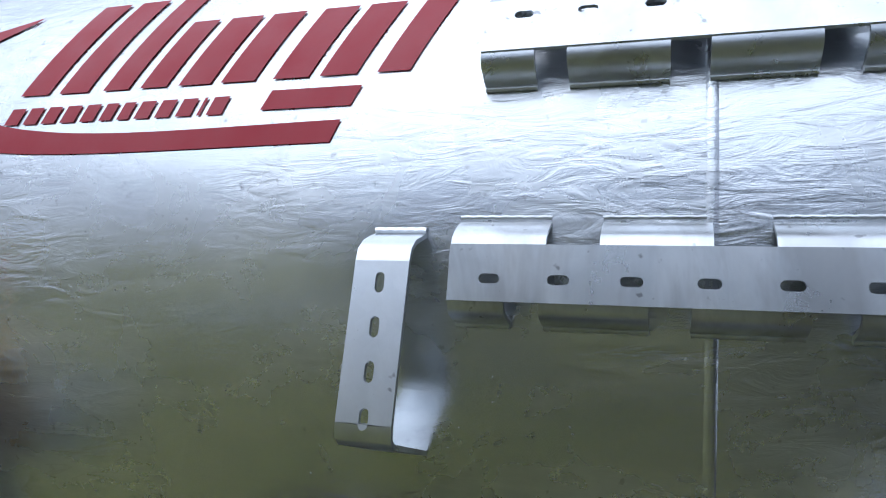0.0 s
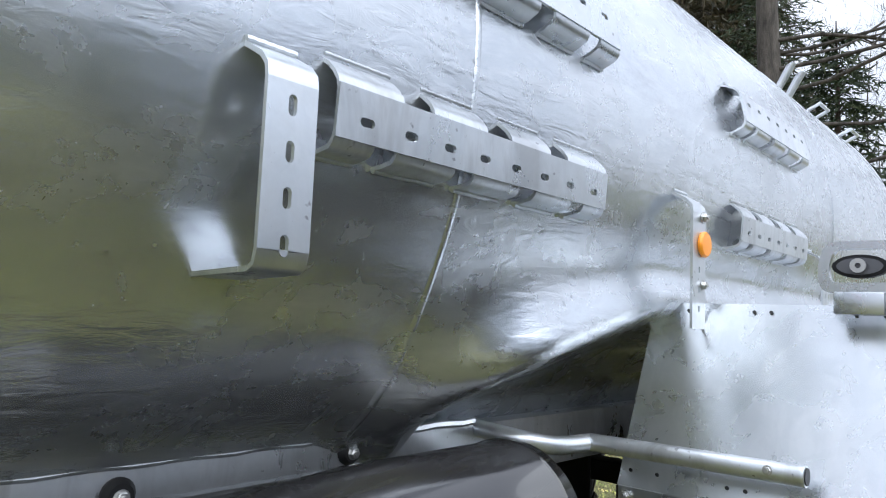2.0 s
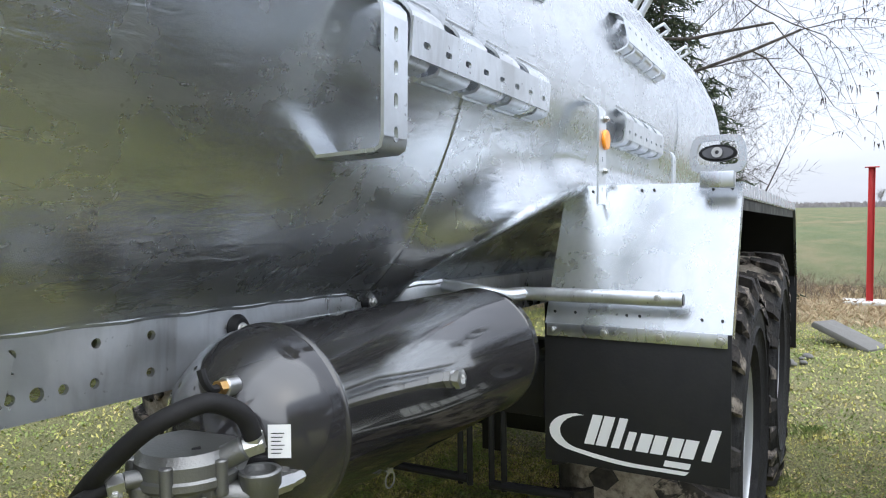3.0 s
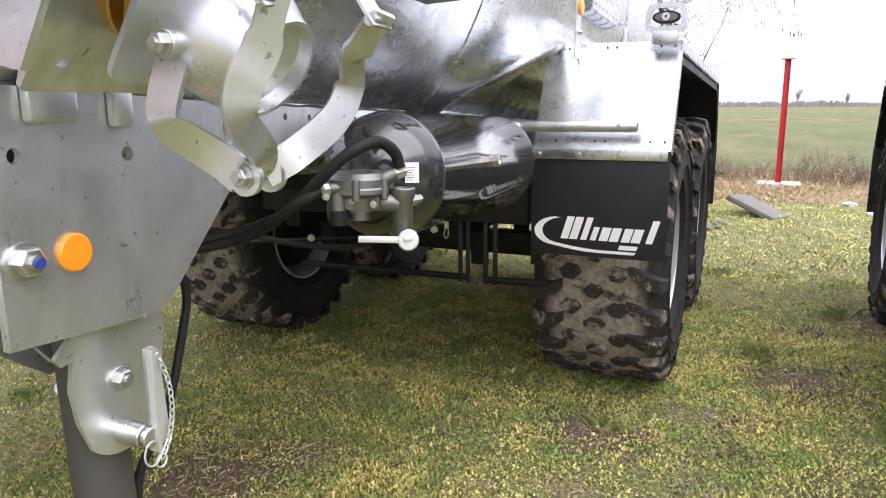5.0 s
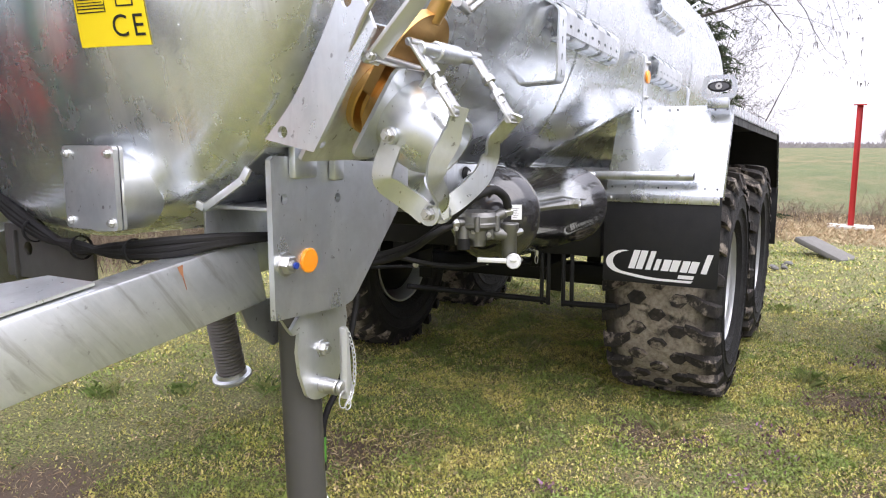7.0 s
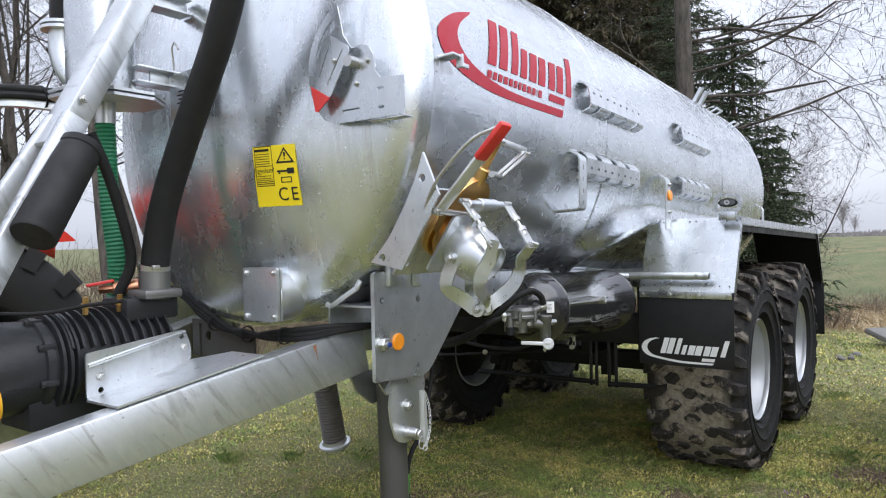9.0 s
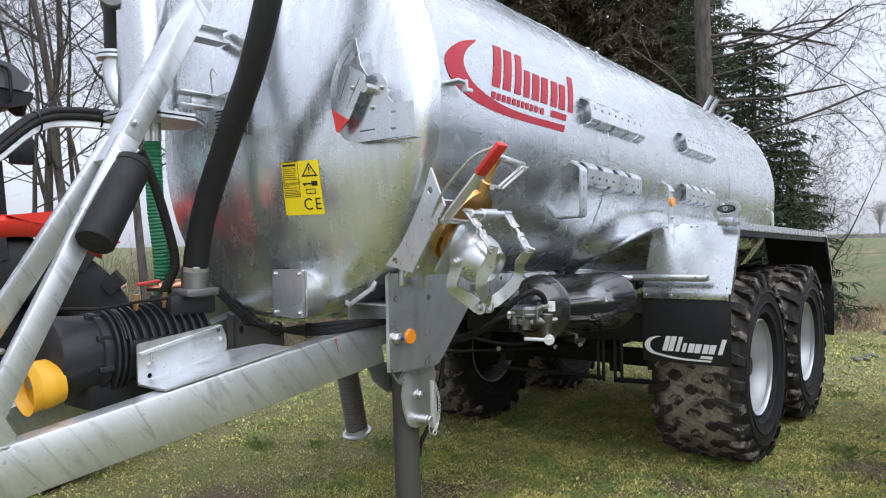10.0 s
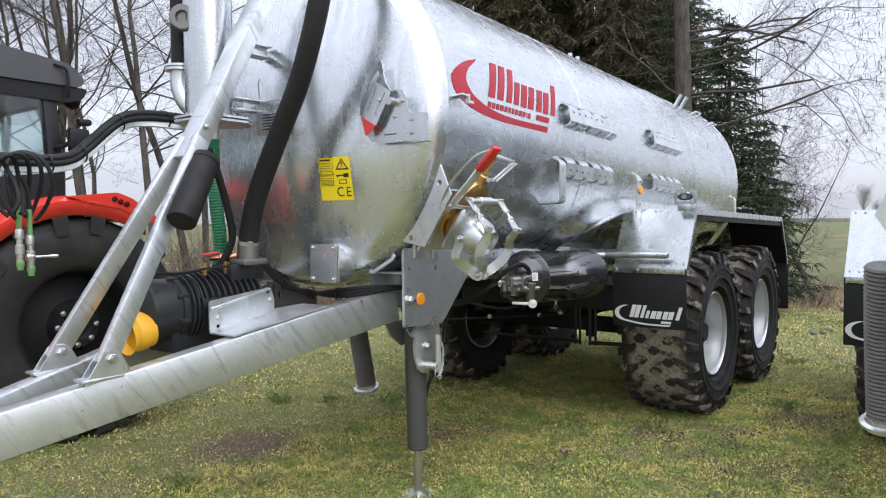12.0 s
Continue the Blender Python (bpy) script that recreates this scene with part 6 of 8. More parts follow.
        lathe(bm, [(0, 0.06), (0.010, 0.06), (0.011, 0.045), (0.017, 0.042), (0.019, 0.03), (0.019, 0.0), (0.014, -0.006), (0.014, -0.03), (0.020, -0.034), (0.020, -0.075), (0.016, -0.08), (0.015, -0.105), (0, -0.105)], Matrix.Translation((x, y, z)), 16)
        part("coupling", bm, ZINC, coil, "steel quick coupling", angle=35)
        bm = bmesh.new()
        lathe(bm, [(0, 0.0), (0.016, 0.0), (0.018, -0.004), (0.018, -0.024), (0.015, -0.03), (0.013, -0.045), (0, -0.045)], Matrix.Translation((x, y, z - 0.105)), 14)
        part("dust_cap", bm, CAP, coil, "green dust cap", angle=35)
    bm = bmesh.new()
    lathe(bm, [(0, 0), (0.006, 0), (0.006, 0.085), (0.009, 0.09), (0.009, 0.122), (0.006, 0.126), (0, 0.126)], frame_to((-2.797, 0.42, 1.485), (1, 0, 0)), 12)
    part("tap_lever", bm, ZINC, coil, "zinc-plated lever on the coupling")
    bm = bmesh.new()
    lathe(bm, [(0, -0.018), (0.016, -0.018), (0.022, -0.010), (0.022, 0.010), (0.016, 0.018), (0, 0.018)], frame_to((-2.800, 0.42, 1.485), (1, 0, 0)), 14)
    part("tap_body", bm, ZINC, coil, "steel shut-off tap", angle=35)


def end_x(y, z):
    """x of the dished front end, before the lean."""
    return TANK_A - dish_height(math.hypot(y - YC, z - ZC))


def front_fittings(t):
    # warning sticker
    def lay(u, v, lift=0.003):
        y, z = -0.270 - u * (0.204 + 0.008 * (1 - v)), 1.696 + v * 0.232
        return TILTED @ Vector((end_x(y, z) - lift, y, z))

    def sheet(u0, u1, v0, v1, mat, lift, name, parent, label=""):
        bm = bmesh.new()
        n = 8
        g = [[bm.verts.new(lay(u0 + (u1 - u0) * i / n, v0 + (v1 - v0) * j / n, lift)) for i in range(n + 1)] for j in range(n + 1)]
        for j in range(n):
            for i in range(n):
                bm.faces.new((g[j][i], g[j][i + 1], g[j + 1][i + 1], g[j + 1][i]))
        return part(name, bm, mat, parent, label)
    st = sheet(0, 1, 0, 1, STICKER, 0.003, "warning_sticker", t, "yellow warning sticker with black print")
    for v in (0.335, 0.37, 0.40, 0.66, 0.985):
        sheet(0.04, 0.46, v, v + 0.012, INK, 0.0045, "print_line", st)
    for v in (0.43, 0.46, 0.50, 0.70, 0.74, 0.78, 0.82, 0.86):
        sheet(0.06, 0.40 + 0.03 * ((v * 100) % 2), v, v + 0.010, INK, 0.0045, "print_line", st)
    sheet(0.05, 0.40, 0.91, 0.95, INK, 0.0045, "print_bar", st)
    for u in (0.04, 0.45):
        sheet(u, u + 0.012, 0.335, 0.985, INK, 0.0045, "print_line", st)

    def text(body, u, v, size, parent, gap=1.0):
        cu = bpy.data.curves.new("print", "FONT")
        cu.body, cu.size, cu.extrude, cu.align_x, cu.resolution_u, cu.space_character = body, size, 0.0, "CENTER", 4, gap
        ob = bpy.data.objects.new("print", cu)
        me = bpy.data.meshes.new_from_object(ob)
        bpy.data.objects.remove(ob)
        for w in me.vertices:
            w.co = lay(u + w.co.x / 0.210, v + w.co.y / 0.232, 0.0050)
        me.materials.append(INK)
        attach("printed_word", me, parent, "black printed word")
    text("Figyelem!", 0.245, 0.555, 0.028, st)
    text("CE", 0.74, 0.09, 0.072, st, 1.25)
    bm = bmesh.new()                                      # triangle with exclamation mark, and a key
    tri_o, tri_i = [(0.54, 0.70), (0.96, 0.70), (0.75, 0.96)], [(0.60, 0.73), (0.90, 0.73), (0.75, 0.915)]
    for a, b in ((0, 1), (1, 2), (2, 0)):
        bm.faces.new([bm.verts.new(lay(*p, 0.0048)) for p in (tri_o[a], tri_o[b], tri_i[b], tri_i[a])])
    for q in ([(0.735, 0.80), (0.765, 0.80), (0.775, 0.875), (0.725, 0.875)], [(0.735, 0.755), (0.765, 0.755), (0.765, 0.78), (0.735, 0.78)],
              [(0.55, 0.555), (0.80, 0.555), (0.80, 0.585), (0.55, 0.585)], [(0.78, 0.525), (0.93, 0.525), (0.93, 0.615), (0.78, 0.615)], [(0.58, 0.525), (0.62, 0.525), (0.62, 0.56), (0.58, 0.56)],
              [(0.62, 0.38), (0.86, 0.38), (0.86, 0.395), (0.62, 0.395)], [(0.62, 0.46), (0.86, 0.46), (0.86, 0.475), (0.62, 0.475)], [(0.62, 0.38), (0.64, 0.38), (0.64, 0.475), (0.62, 0.475)], [(0.84, 0.38), (0.86, 0.38), (0.86, 0.475), (0.84, 0.475)]):
        bm.faces.new([bm.verts.new(lay(*p, 0.0048)) for p in q])
    part("pictogram", bm, INK, st, "warning triangle and key", smooth=False)
    # inspection cover
    bm = bmesh.new()
    cyl(bm, (-1.44, -0.285, 1.40), (-1.57, -0.285, 1.40), 0.105, seg=40, bev=0.004)
    c = part("inspection_stub", bm, GALV, t, "round galvanised stub with a bolted cover")
    bm = bmesh.new()
    plate(bm, rounded([(-0.385, 1.305), (-0.185, 1.305), (-0.185, 1.515), (-0.385, 1.515)], 0.012), 0.014, Matrix(((0, 0, 1, -1.588), (1, 0, 0, 0), (0, 1, 0, 0), (0, 0, 0, 1))))
    plate(bm, rounded([(-0.385, 1.305), (-0.185, 1.305), (-0.185, 1.515), (-0.385, 1.515)], 0.012), 0.010, Matrix(((0, 0, 1, -1.570), (1, 0, 0, 0), (0, 1, 0, 0), (0, 0, 0, 1))))
    cv = part("cover", bm, GALV, c, "square galvanised cover", angle=25)
    for y in (-0.365, -0.205):
        for z in (1.325, 1.495):
            bm = bmesh.new()
            bolt(bm, (-1.588, y, z), (-1, 0, 0), 0.012)
            part("bolt", bm, ZINC, c)
    # level gauge
    bm = bmesh.new()
    m = Matrix(((0, 0, -1, -1.555), (-1, 0, 0, 0), (0, 1, 0, 0), (0, 0, 0, 1)))
    cu, cv = 0.800, 2.235

    def arc(r, a0, a1, n=12):
        return [(cu + r * math.cos(a), cv + r * math.sin(a)) for a in (radians(a0 + (a1 - a0) * k / n) for k in range(n + 1))]
    outline = [(0.695, 2.035), (1.007, 2.035), (1.007, 2.165), (0.905, 2.172), (0.880, 2.200), (0.875, 2.255), (0.850, 2.290), (0.815, 2.300), (0.775, 2.292), (0.735, 2.345)] + arc(0.245, 112, 228)
    window = arc(0.212, 122, 216) + arc(0.178, 214, 124)
    plate(bm, outline, 0.005, m, [window, slot(0.905, 2.135, 0.030, 0.010), slot(0.905, 2.070, 0.030, 0.010), slot(0.765, 2.078, 0.085, 0.006)])
    box(bm, (0.925, 2.030, -0.020), (0.165, 0.005, 0.045), 0.001, m)
    ga = part("level_gauge", bm, GALV_SHEET, t, "galvanised level gauge plate with a pointer", angle=25)
    bm = bmesh.new()
    plate(bm, rounded([(0.607, 2.175), (0.701, 2.122), (0.800, 2.272), (0.792, 2.292), (0.705, 2.345), (0.680, 2.345)], 0.010), 0.004, m @ Matrix.Translation((0, 0, 0.040)), [[(0.648, 2.205), (0.652, 2.202), (0.712, 2.318), (0.708, 2.320)], [(0.688, 2.172), (0.692, 2.170), (0.770, 2.283), (0.766, 2.286)]])
    part("pointer", bm, GALV_SHEET, ga, "bright slotted pointer plate", angle=25)
    bm = bmesh.new()
    plate(bm, [(0.607, 2.176), (0.701, 2.123), (0.640, 2.078), (0.628, 2.082)], 0.0045, m @ Matrix.Translation((0, 0, 0.041)))
    part("pointer_tip", bm, RED, ga, "red pointer tip")
    bm = bmesh.new()
    cyl(bm, m @ Vector((0.790, 2.240, -0.12)), m @ Vector((0.790, 2.240, 0.045)), 0.020, seg=20)
    part("gauge_shaft", bm, ZINC, ga, "round steel shaft")
    for a, b, lift in ((0.848, 2.238, 0.005), (0.795, 2.165, 0.005), (0.728, 2.248, 0.044)):
        bm = bmesh.new()
        bolt(bm, m @ Vector((a, b, lift)), (-1, 0, 0), 0.011)
        part("bolt", bm, ZINC, ga)
    # small hook on the shell, serial plate with wire loop
    bm = bmesh.new()
    plate(bm, rounded([(0, 0), (0.10, 0.015), (0.075, 0.035), (0.06, 0.06), (0, 0.05)], 0.008), 0.008, place_on_tank(-1.28, 0.014) @ Matrix.Rotation(radians(90), 4, "X") @ Matrix.Rotation(0, 4, "Z"))
    hk = place_on_tank(-1.28, 0.045)
    box(bm, (0.02, 0.030, 0.03), (0.055, 0.075, 0.012), 0.003, hk)
    box(bm, (0.045, 0.062, 0.012), (0.012, 0.030, 0.050), 0.003, hk)
    box(bm, (0.060, 0.075, -0.006), (0.040, 0.010, 0.018), 0.003, hk)
    part("hook", bm, GALV, t, "small galvanised hook on the tank edge", angle=25)
    bm = bmesh.new()
    plate(bm, rounded([(-0.02, 2.120), (0.19, 2.115), (0.20, 2.30), (-0.02, 2.315)], 0.012), 0.012, Matrix(((0, 0, 1, -1.665), (1, 0, 0, -0.035), (0, 1, 0, 0.015), (0, 0, 0, 1))))
    sp = part("serial_plate", bm, GALV_SHEET, t, "pale serial plate with print")
    for k in range(6):
        bm = bmesh.new()
        box(bm, (-1.6660, 0.050, 2.165 + 0.016 * k), (0.001, 0.12 - 0.02 * (k % 2), 0.006))
        part("print_line", bm, INK, sp)
    for y in (-0.035, 0.140):
        bm = bmesh.new()
        cyl(bm, (-1.671, y, 2.300), (-1.664, y, 2.300), 0.007, seg=10)
        part("rivet", bm, ZINC, sp)
    bm = bmesh.new()
    tube(bm, [(-1.66, 0.130, 2.32), (-1.67, 0.133, 2.43), (-1.67, 0.115, 2.45), (-1.66, 0.100, 2.42)], 0.004, 6)
    part("wire_loop", bm, ZINC, sp)
    # top of the tank: fittings, ladder rungs
    for x in (1.30, 1.44):
        bm = bmesh.new()
        cyl(bm, (x, YC - 0.30, ZC + 0.89), (x, YC - 0.31, ZC + 0.955), 0.020, seg=16, bev=0.003)
        part("top_fitting", bm, GALV, t, "short capped stub on the tank top", TILTED)
    for dx in (0.0, 0.16):
        bm = bmesh.new()
        tube(bm, [(3.02 + dx, YC - 0.62, ZC + 0.72), (3.00 + dx, YC - 0.70, ZC + 0.84), (3.08 + dx, YC - 0.66, ZC + 0.86), (3.12 + dx, YC - 0.58, ZC + 0.75)], 0.016, 10)
        part("grab_handle", bm, GALV, t, "welded galvanised grab handle", TILTED)
    for k in range(2):
        q = radians(46 - 7 * k)
        p = Vector((3.35 + 0.28 * k, YC - RT * math.cos(q), ZC + RT * math.sin(q)))
        bm = bmesh.new()
        tube(bm, [p, p + Vector((0, -0.06, 0.03)), p + Vector((0.16, -0.06, 0.03)), p + Vector((0.16, 0, 0))], 0.010, 8)
        part("rung", bm, GALV, t, "welded galvanised rung", TILTED)


def side_hose(t, x, y, z0, z1):
    bm = bmesh.new()
    corrugated(bm, spline([(x - 0.16, y - 0.01, z1), (x - 0.075, y, (z0 + z1) / 2 + 0.03), (x, y, z0)], 8), 0.072, 0.019, 0.008, 28)
    h = part("corrugated_hose", bm, GREY_HOSE, t, "grey corrugated hose hanging down", angle=25)
    bm = bmesh.new()
    lathe(bm, [(0.072, 0.06), (0.082, 0.06), (0.085, 0.038), (0.106, 0.032), (0.108, 0.020), (0.090, 0.016), (0.088, 0.0), (0.074, 0.0), (0.070, 0.02), (0.0, 0.02)], frame_to((x + 0.008, y, z0 - 0.045), (-0.26, 0, 1)), 36)
    part("hose_coupling", bm, GALV, h, "galvanised ring coupling")


def rust_weep(t):
    """A short rusty run below a weld on the near drawbar beam."""
    a, b = Vector((-1.215, YM - 0.53, 1.165)), Vector((-3.45, YM - 0.045, 0.735))
    d = (b - a).normalized()
    side = d.cross(Vector((0, 0, 1))).normalized()
    side = side if side.y < 0 else -side
    up = side.cross(d)
    up = up if up.z > 0 else -up
    o = a + d * 0.235 + side * 0.0515
    bm = bmesh.new()
    pts = [(-0.008, 0.088), (0.008, 0.086), (0.006, 0.072), (0.001, 0.058), (-0.002, 0.020), (-0.004, 0.020), (-0.003, 0.058), (-0.005, 0.074)]
    bm.faces.new([bm.verts.new(o + d * x + up * z) for x, z in pts])
    beam = [c for c in t.children if c.name.startswith("drawbar_beam")][0]
    part("rust_weep", bm, RUST, beam, "small orange-brown rust run", smooth=False)


def details(t):
    rust_weep(t)
    tank_logo(t)
    flap_logo(t, 0.9445, -0.87, -1.43, 0.807)
    flap_logo(t, 0.9445, 2 * YM + 1.43, 2 * YM + 0.87, 0.807)
    rails(t)
    side_plate(t)
    side_plate(t, 1)
    jack(t)
    outlet_valve(t)
    air_fittings(t)
    strut_frame(t)
    vacuum_pump(t)
    standpipe(t)
    front_fittings(t)
    side_hose(t, 0.04, 0.94, 0.27, 0.95)


details(tanker)
tanker_b = slurry_tanker()
tagged(tanker_b, "second galvanised slurry tanker parked alongside", "trailer", "parked slurry tankers")
side_plate(tanker_b)
side_plate(tanker_b, 1)
wing_plate(tanker_b, 1)
wing_plate(tanker_b, -1)
for c in tanker_b.children:                               # this tanker's corner plates sit lower and closer in
    if c.name.startswith("wing_plate"):
        c.location += Vector((0.0, -0.13 if c.bound_box[0][1] > 0 else 0.13, -0.10))
side_hose(tanker_b, -0.66, 1.10, 0.74, 1.45)
flap_logo(tanker_b, 0.9445, 2 * YM + 1.43, 2 * YM + 0.87, 0.807)
SHIFT_B = Matrix.Translation((1.12, -2.43, -0.03)) @ Matrix.Rotation(radians(-2.6), 4, "Z") @ Matrix.Translation((-0.95, -1.575, 0))
tanker_b.matrix_basis = SHIFT_B @ tanker_b.matrix_basis


# ---------------------------------------------------------------- vegetation
BARK = material("grey_brown_bark", (0.06, 0.052, 0.045), 0.9)
bv = coords(BARK, (1, 1, 0.25))
put_color(BARK, rampn(BARK, noise_tex(BARK, bv, 14, 5, 0.65), [(0.35, (0.035, 0.030, 0.026)), (0.65, (0.115, 0.100, 0.084))]))
put_bump(BARK, [(noise_tex(BARK, bv, 22, 5, 0.7), 0.03)])
PINE_BARK = material("reddish_bark", (0.12, 0.085, 0.065), 0.9)
put_color(PINE_BARK, rampn(PINE_BARK, noise_tex(PINE_BARK, coords(PINE_BARK, (1, 1, 0.3)), 11, 5, 0.65), [(0.35, (0.040, 0.030, 0.025)), (0.65, (0.12, 0.088, 0.068))]))
put_bump(PINE_BARK, [(noise_tex(PINE_BARK, coords(PINE_BARK, (1, 1, 0.3)), 20, 5, 0.7), 0.03)])


def leafy(name, stops):
    m = material(name, stops[0][1], 0.7)
    g = m.node_tree.nodes.new("ShaderNodeNewGeometry")
    put_color(m, rampn(m, g.outputs["Random Per Island"], stops))
    return m


NEEDLE = leafy("dark_spruce_needles", [(0.0, (0.018, 0.032, 0.015)), (0.6, (0.045, 0.066, 0.030)), (1.0, (0.085, 0.100, 0.045))])
DROOP = leafy("drooping_brown_green_foliage", [(0.0, (0.035, 0.033, 0.016)), (0.55, (0.085, 0.076, 0.038)), (1.0, (0.16, 0.125, 0.075))])
TWIG = leafy("dry_twigs", [(0.0, (0.09, 0.065, 0.045)), (0.6, (0.17, 0.125, 0.085)), (1.0, (0.26, 0.20, 0.14))])
# the far wood's pale colours carry the haze of distance
FAR = leafy("far_wood_with_haze", [(0.0, (0.20, 0.185, 0.185)), (1.0, (0.31, 0.29, 0.285))])
POD = material("brown_seed_pods", (0.055, 0.035, 0.025), 0.8)


class Soup:
    """Collects vertices and faces quickly."""
    def __init__(self):
        self.v, self.f = [], []

    def limb(self, a, b, ra, rb, seg=5):
        a, b = Vector(a), Vector(b)
        d = (b - a)
        if d.length < 1e-6:
            return
        d.normalize()
        u = d.orthogonal().normalized()
        w = d.cross(u)
        k = len(self.v)
        for p, r in ((a, ra), (b, rb)):
            for i in range(seg):
                t = 2 * math.pi * i / seg
                self.v.append(tuple(p + r * (u * math.cos(t) + w * math.sin(t))))
        for i in range(seg):
            j = (i + 1) % seg
            self.f.append((k + i, k + j, k + seg + j, k + seg + i))

    def leaf(self, p, along, side):
        k = len(self.v)
        p = Vector(p)
        self.v += [tuple(p - side), tuple(p + side), tuple(p + along)]
        self.f.append((k, k + 1, k + 2))

    def mesh(self, name, mat):
        me = bpy.data.meshes.new(name)
        me.from_pydata(self.v, [], self.f)
        me.materials.append(mat)
        me.polygons.foreach_set("use_smooth", [True] * len(me.polygons))
        return me


def grow(soup, rng, p, d, length, r, depth, droop, tips, spread=0.6, seg=5):
    """A bare limb with its forks."""
    if depth == 0:                                        # the thinnest twigs
        for k in range(2):
            q = p + d * (length / 2)
            soup.leaf(p, (q - p) * 1.15, d.orthogonal().normalized() * max(0.0028, r * 0.8))
            p = q
            d = (d + Vector((rng.uniform(-1, 1), rng.uniform(-1, 1), rng.uniform(-0.6, 0.8) - droop)) * 0.45).normalized()
        tips.append(p)
        return
    n = 4 if depth > 1 else 3
    for k in range(n):
        q = p + d * (length / n)
        r2 = r * (0.90 if k < n - 1 else 0.80)
        soup.limb(p, q, r, r2, seg if depth > 2 else 4 if depth > 1 else 3)
        p, r = q, r2
        d = (d + Vector((rng.uniform(-1, 1), rng.uniform(-1, 1), rng.uniform(-0.6, 0.8) - droop)) * 0.30).normalized()
        if depth > 0 and (k > 0 or depth < 3):
            for _ in range(1 if depth > 2 else rng.choice((1, 2)) if depth > 1 else rng.choice((2, 3, 4))):
                side = d.orthogonal().normalized()
                side.rotate(Matrix.Rotation(rng.uniform(0, 6.28), 3, d))
                nd = (d * rng.uniform(0.35, 0.8) + side * spread * rng.uniform(0.7, 1.4)).normalized()
                grow(soup, rng, p, nd, length * rng.uniform(0.42, 0.68), r * rng.uniform(0.40, 0.58), depth - 1, droop, tips, spread, seg)
    tips.append(p)


def bare_tree(x, y, height, r, seed, depth=4, lean=(0, 0), droop=-0.12):
    t = thing("bare_tree", (x, y, 0), "leafless deciduous tree with fine twigs", "tree", "bare trees behind the yard")
    rng = random.Random(seed)
    soup = Soup()
    trunk = Soup()
    p, d, tips = Vector((x, y, -0.1)), Vector((lean[0], lean[1], 1)).normalized(), []
    n = 9
    rr = r
    for k in range(n):
        q = p + d * (height * 0.8 / n)
        r2 = r * (1 - 0.085 * (k + 1))
        trunk.limb(p, q, rr * (1.25 if k == 0 else 1), r2, 9)
        p, rr = q, r2
        d = (d + Vector((rng.uniform(-1, 1), rng.uniform(-1, 1), 0.3)) * 0.13).normalized()
        if k >= 2:
            for _ in range(3 if k > 4 else 2):
                a = rng.uniform(0, 6.28)
                nd = Vector((math.cos(a), math.sin(a), rng.uniform(0.25, 1.0))).normalized()
                grow(soup, rng, p, nd, height * rng.uniform(0.16, 0.30), rr * rng.uniform(0.24, 0.38), depth - 1, droop, tips)
    grow(soup, rng, p, d, height * 0.22, rr * 0.8, depth - 1, droop, tips)
    attach("trunk", trunk.mesh("trunk", BARK), t)
    attach("crown", soup.mesh("crown", BARK), t, "fine bare branches")
    return t


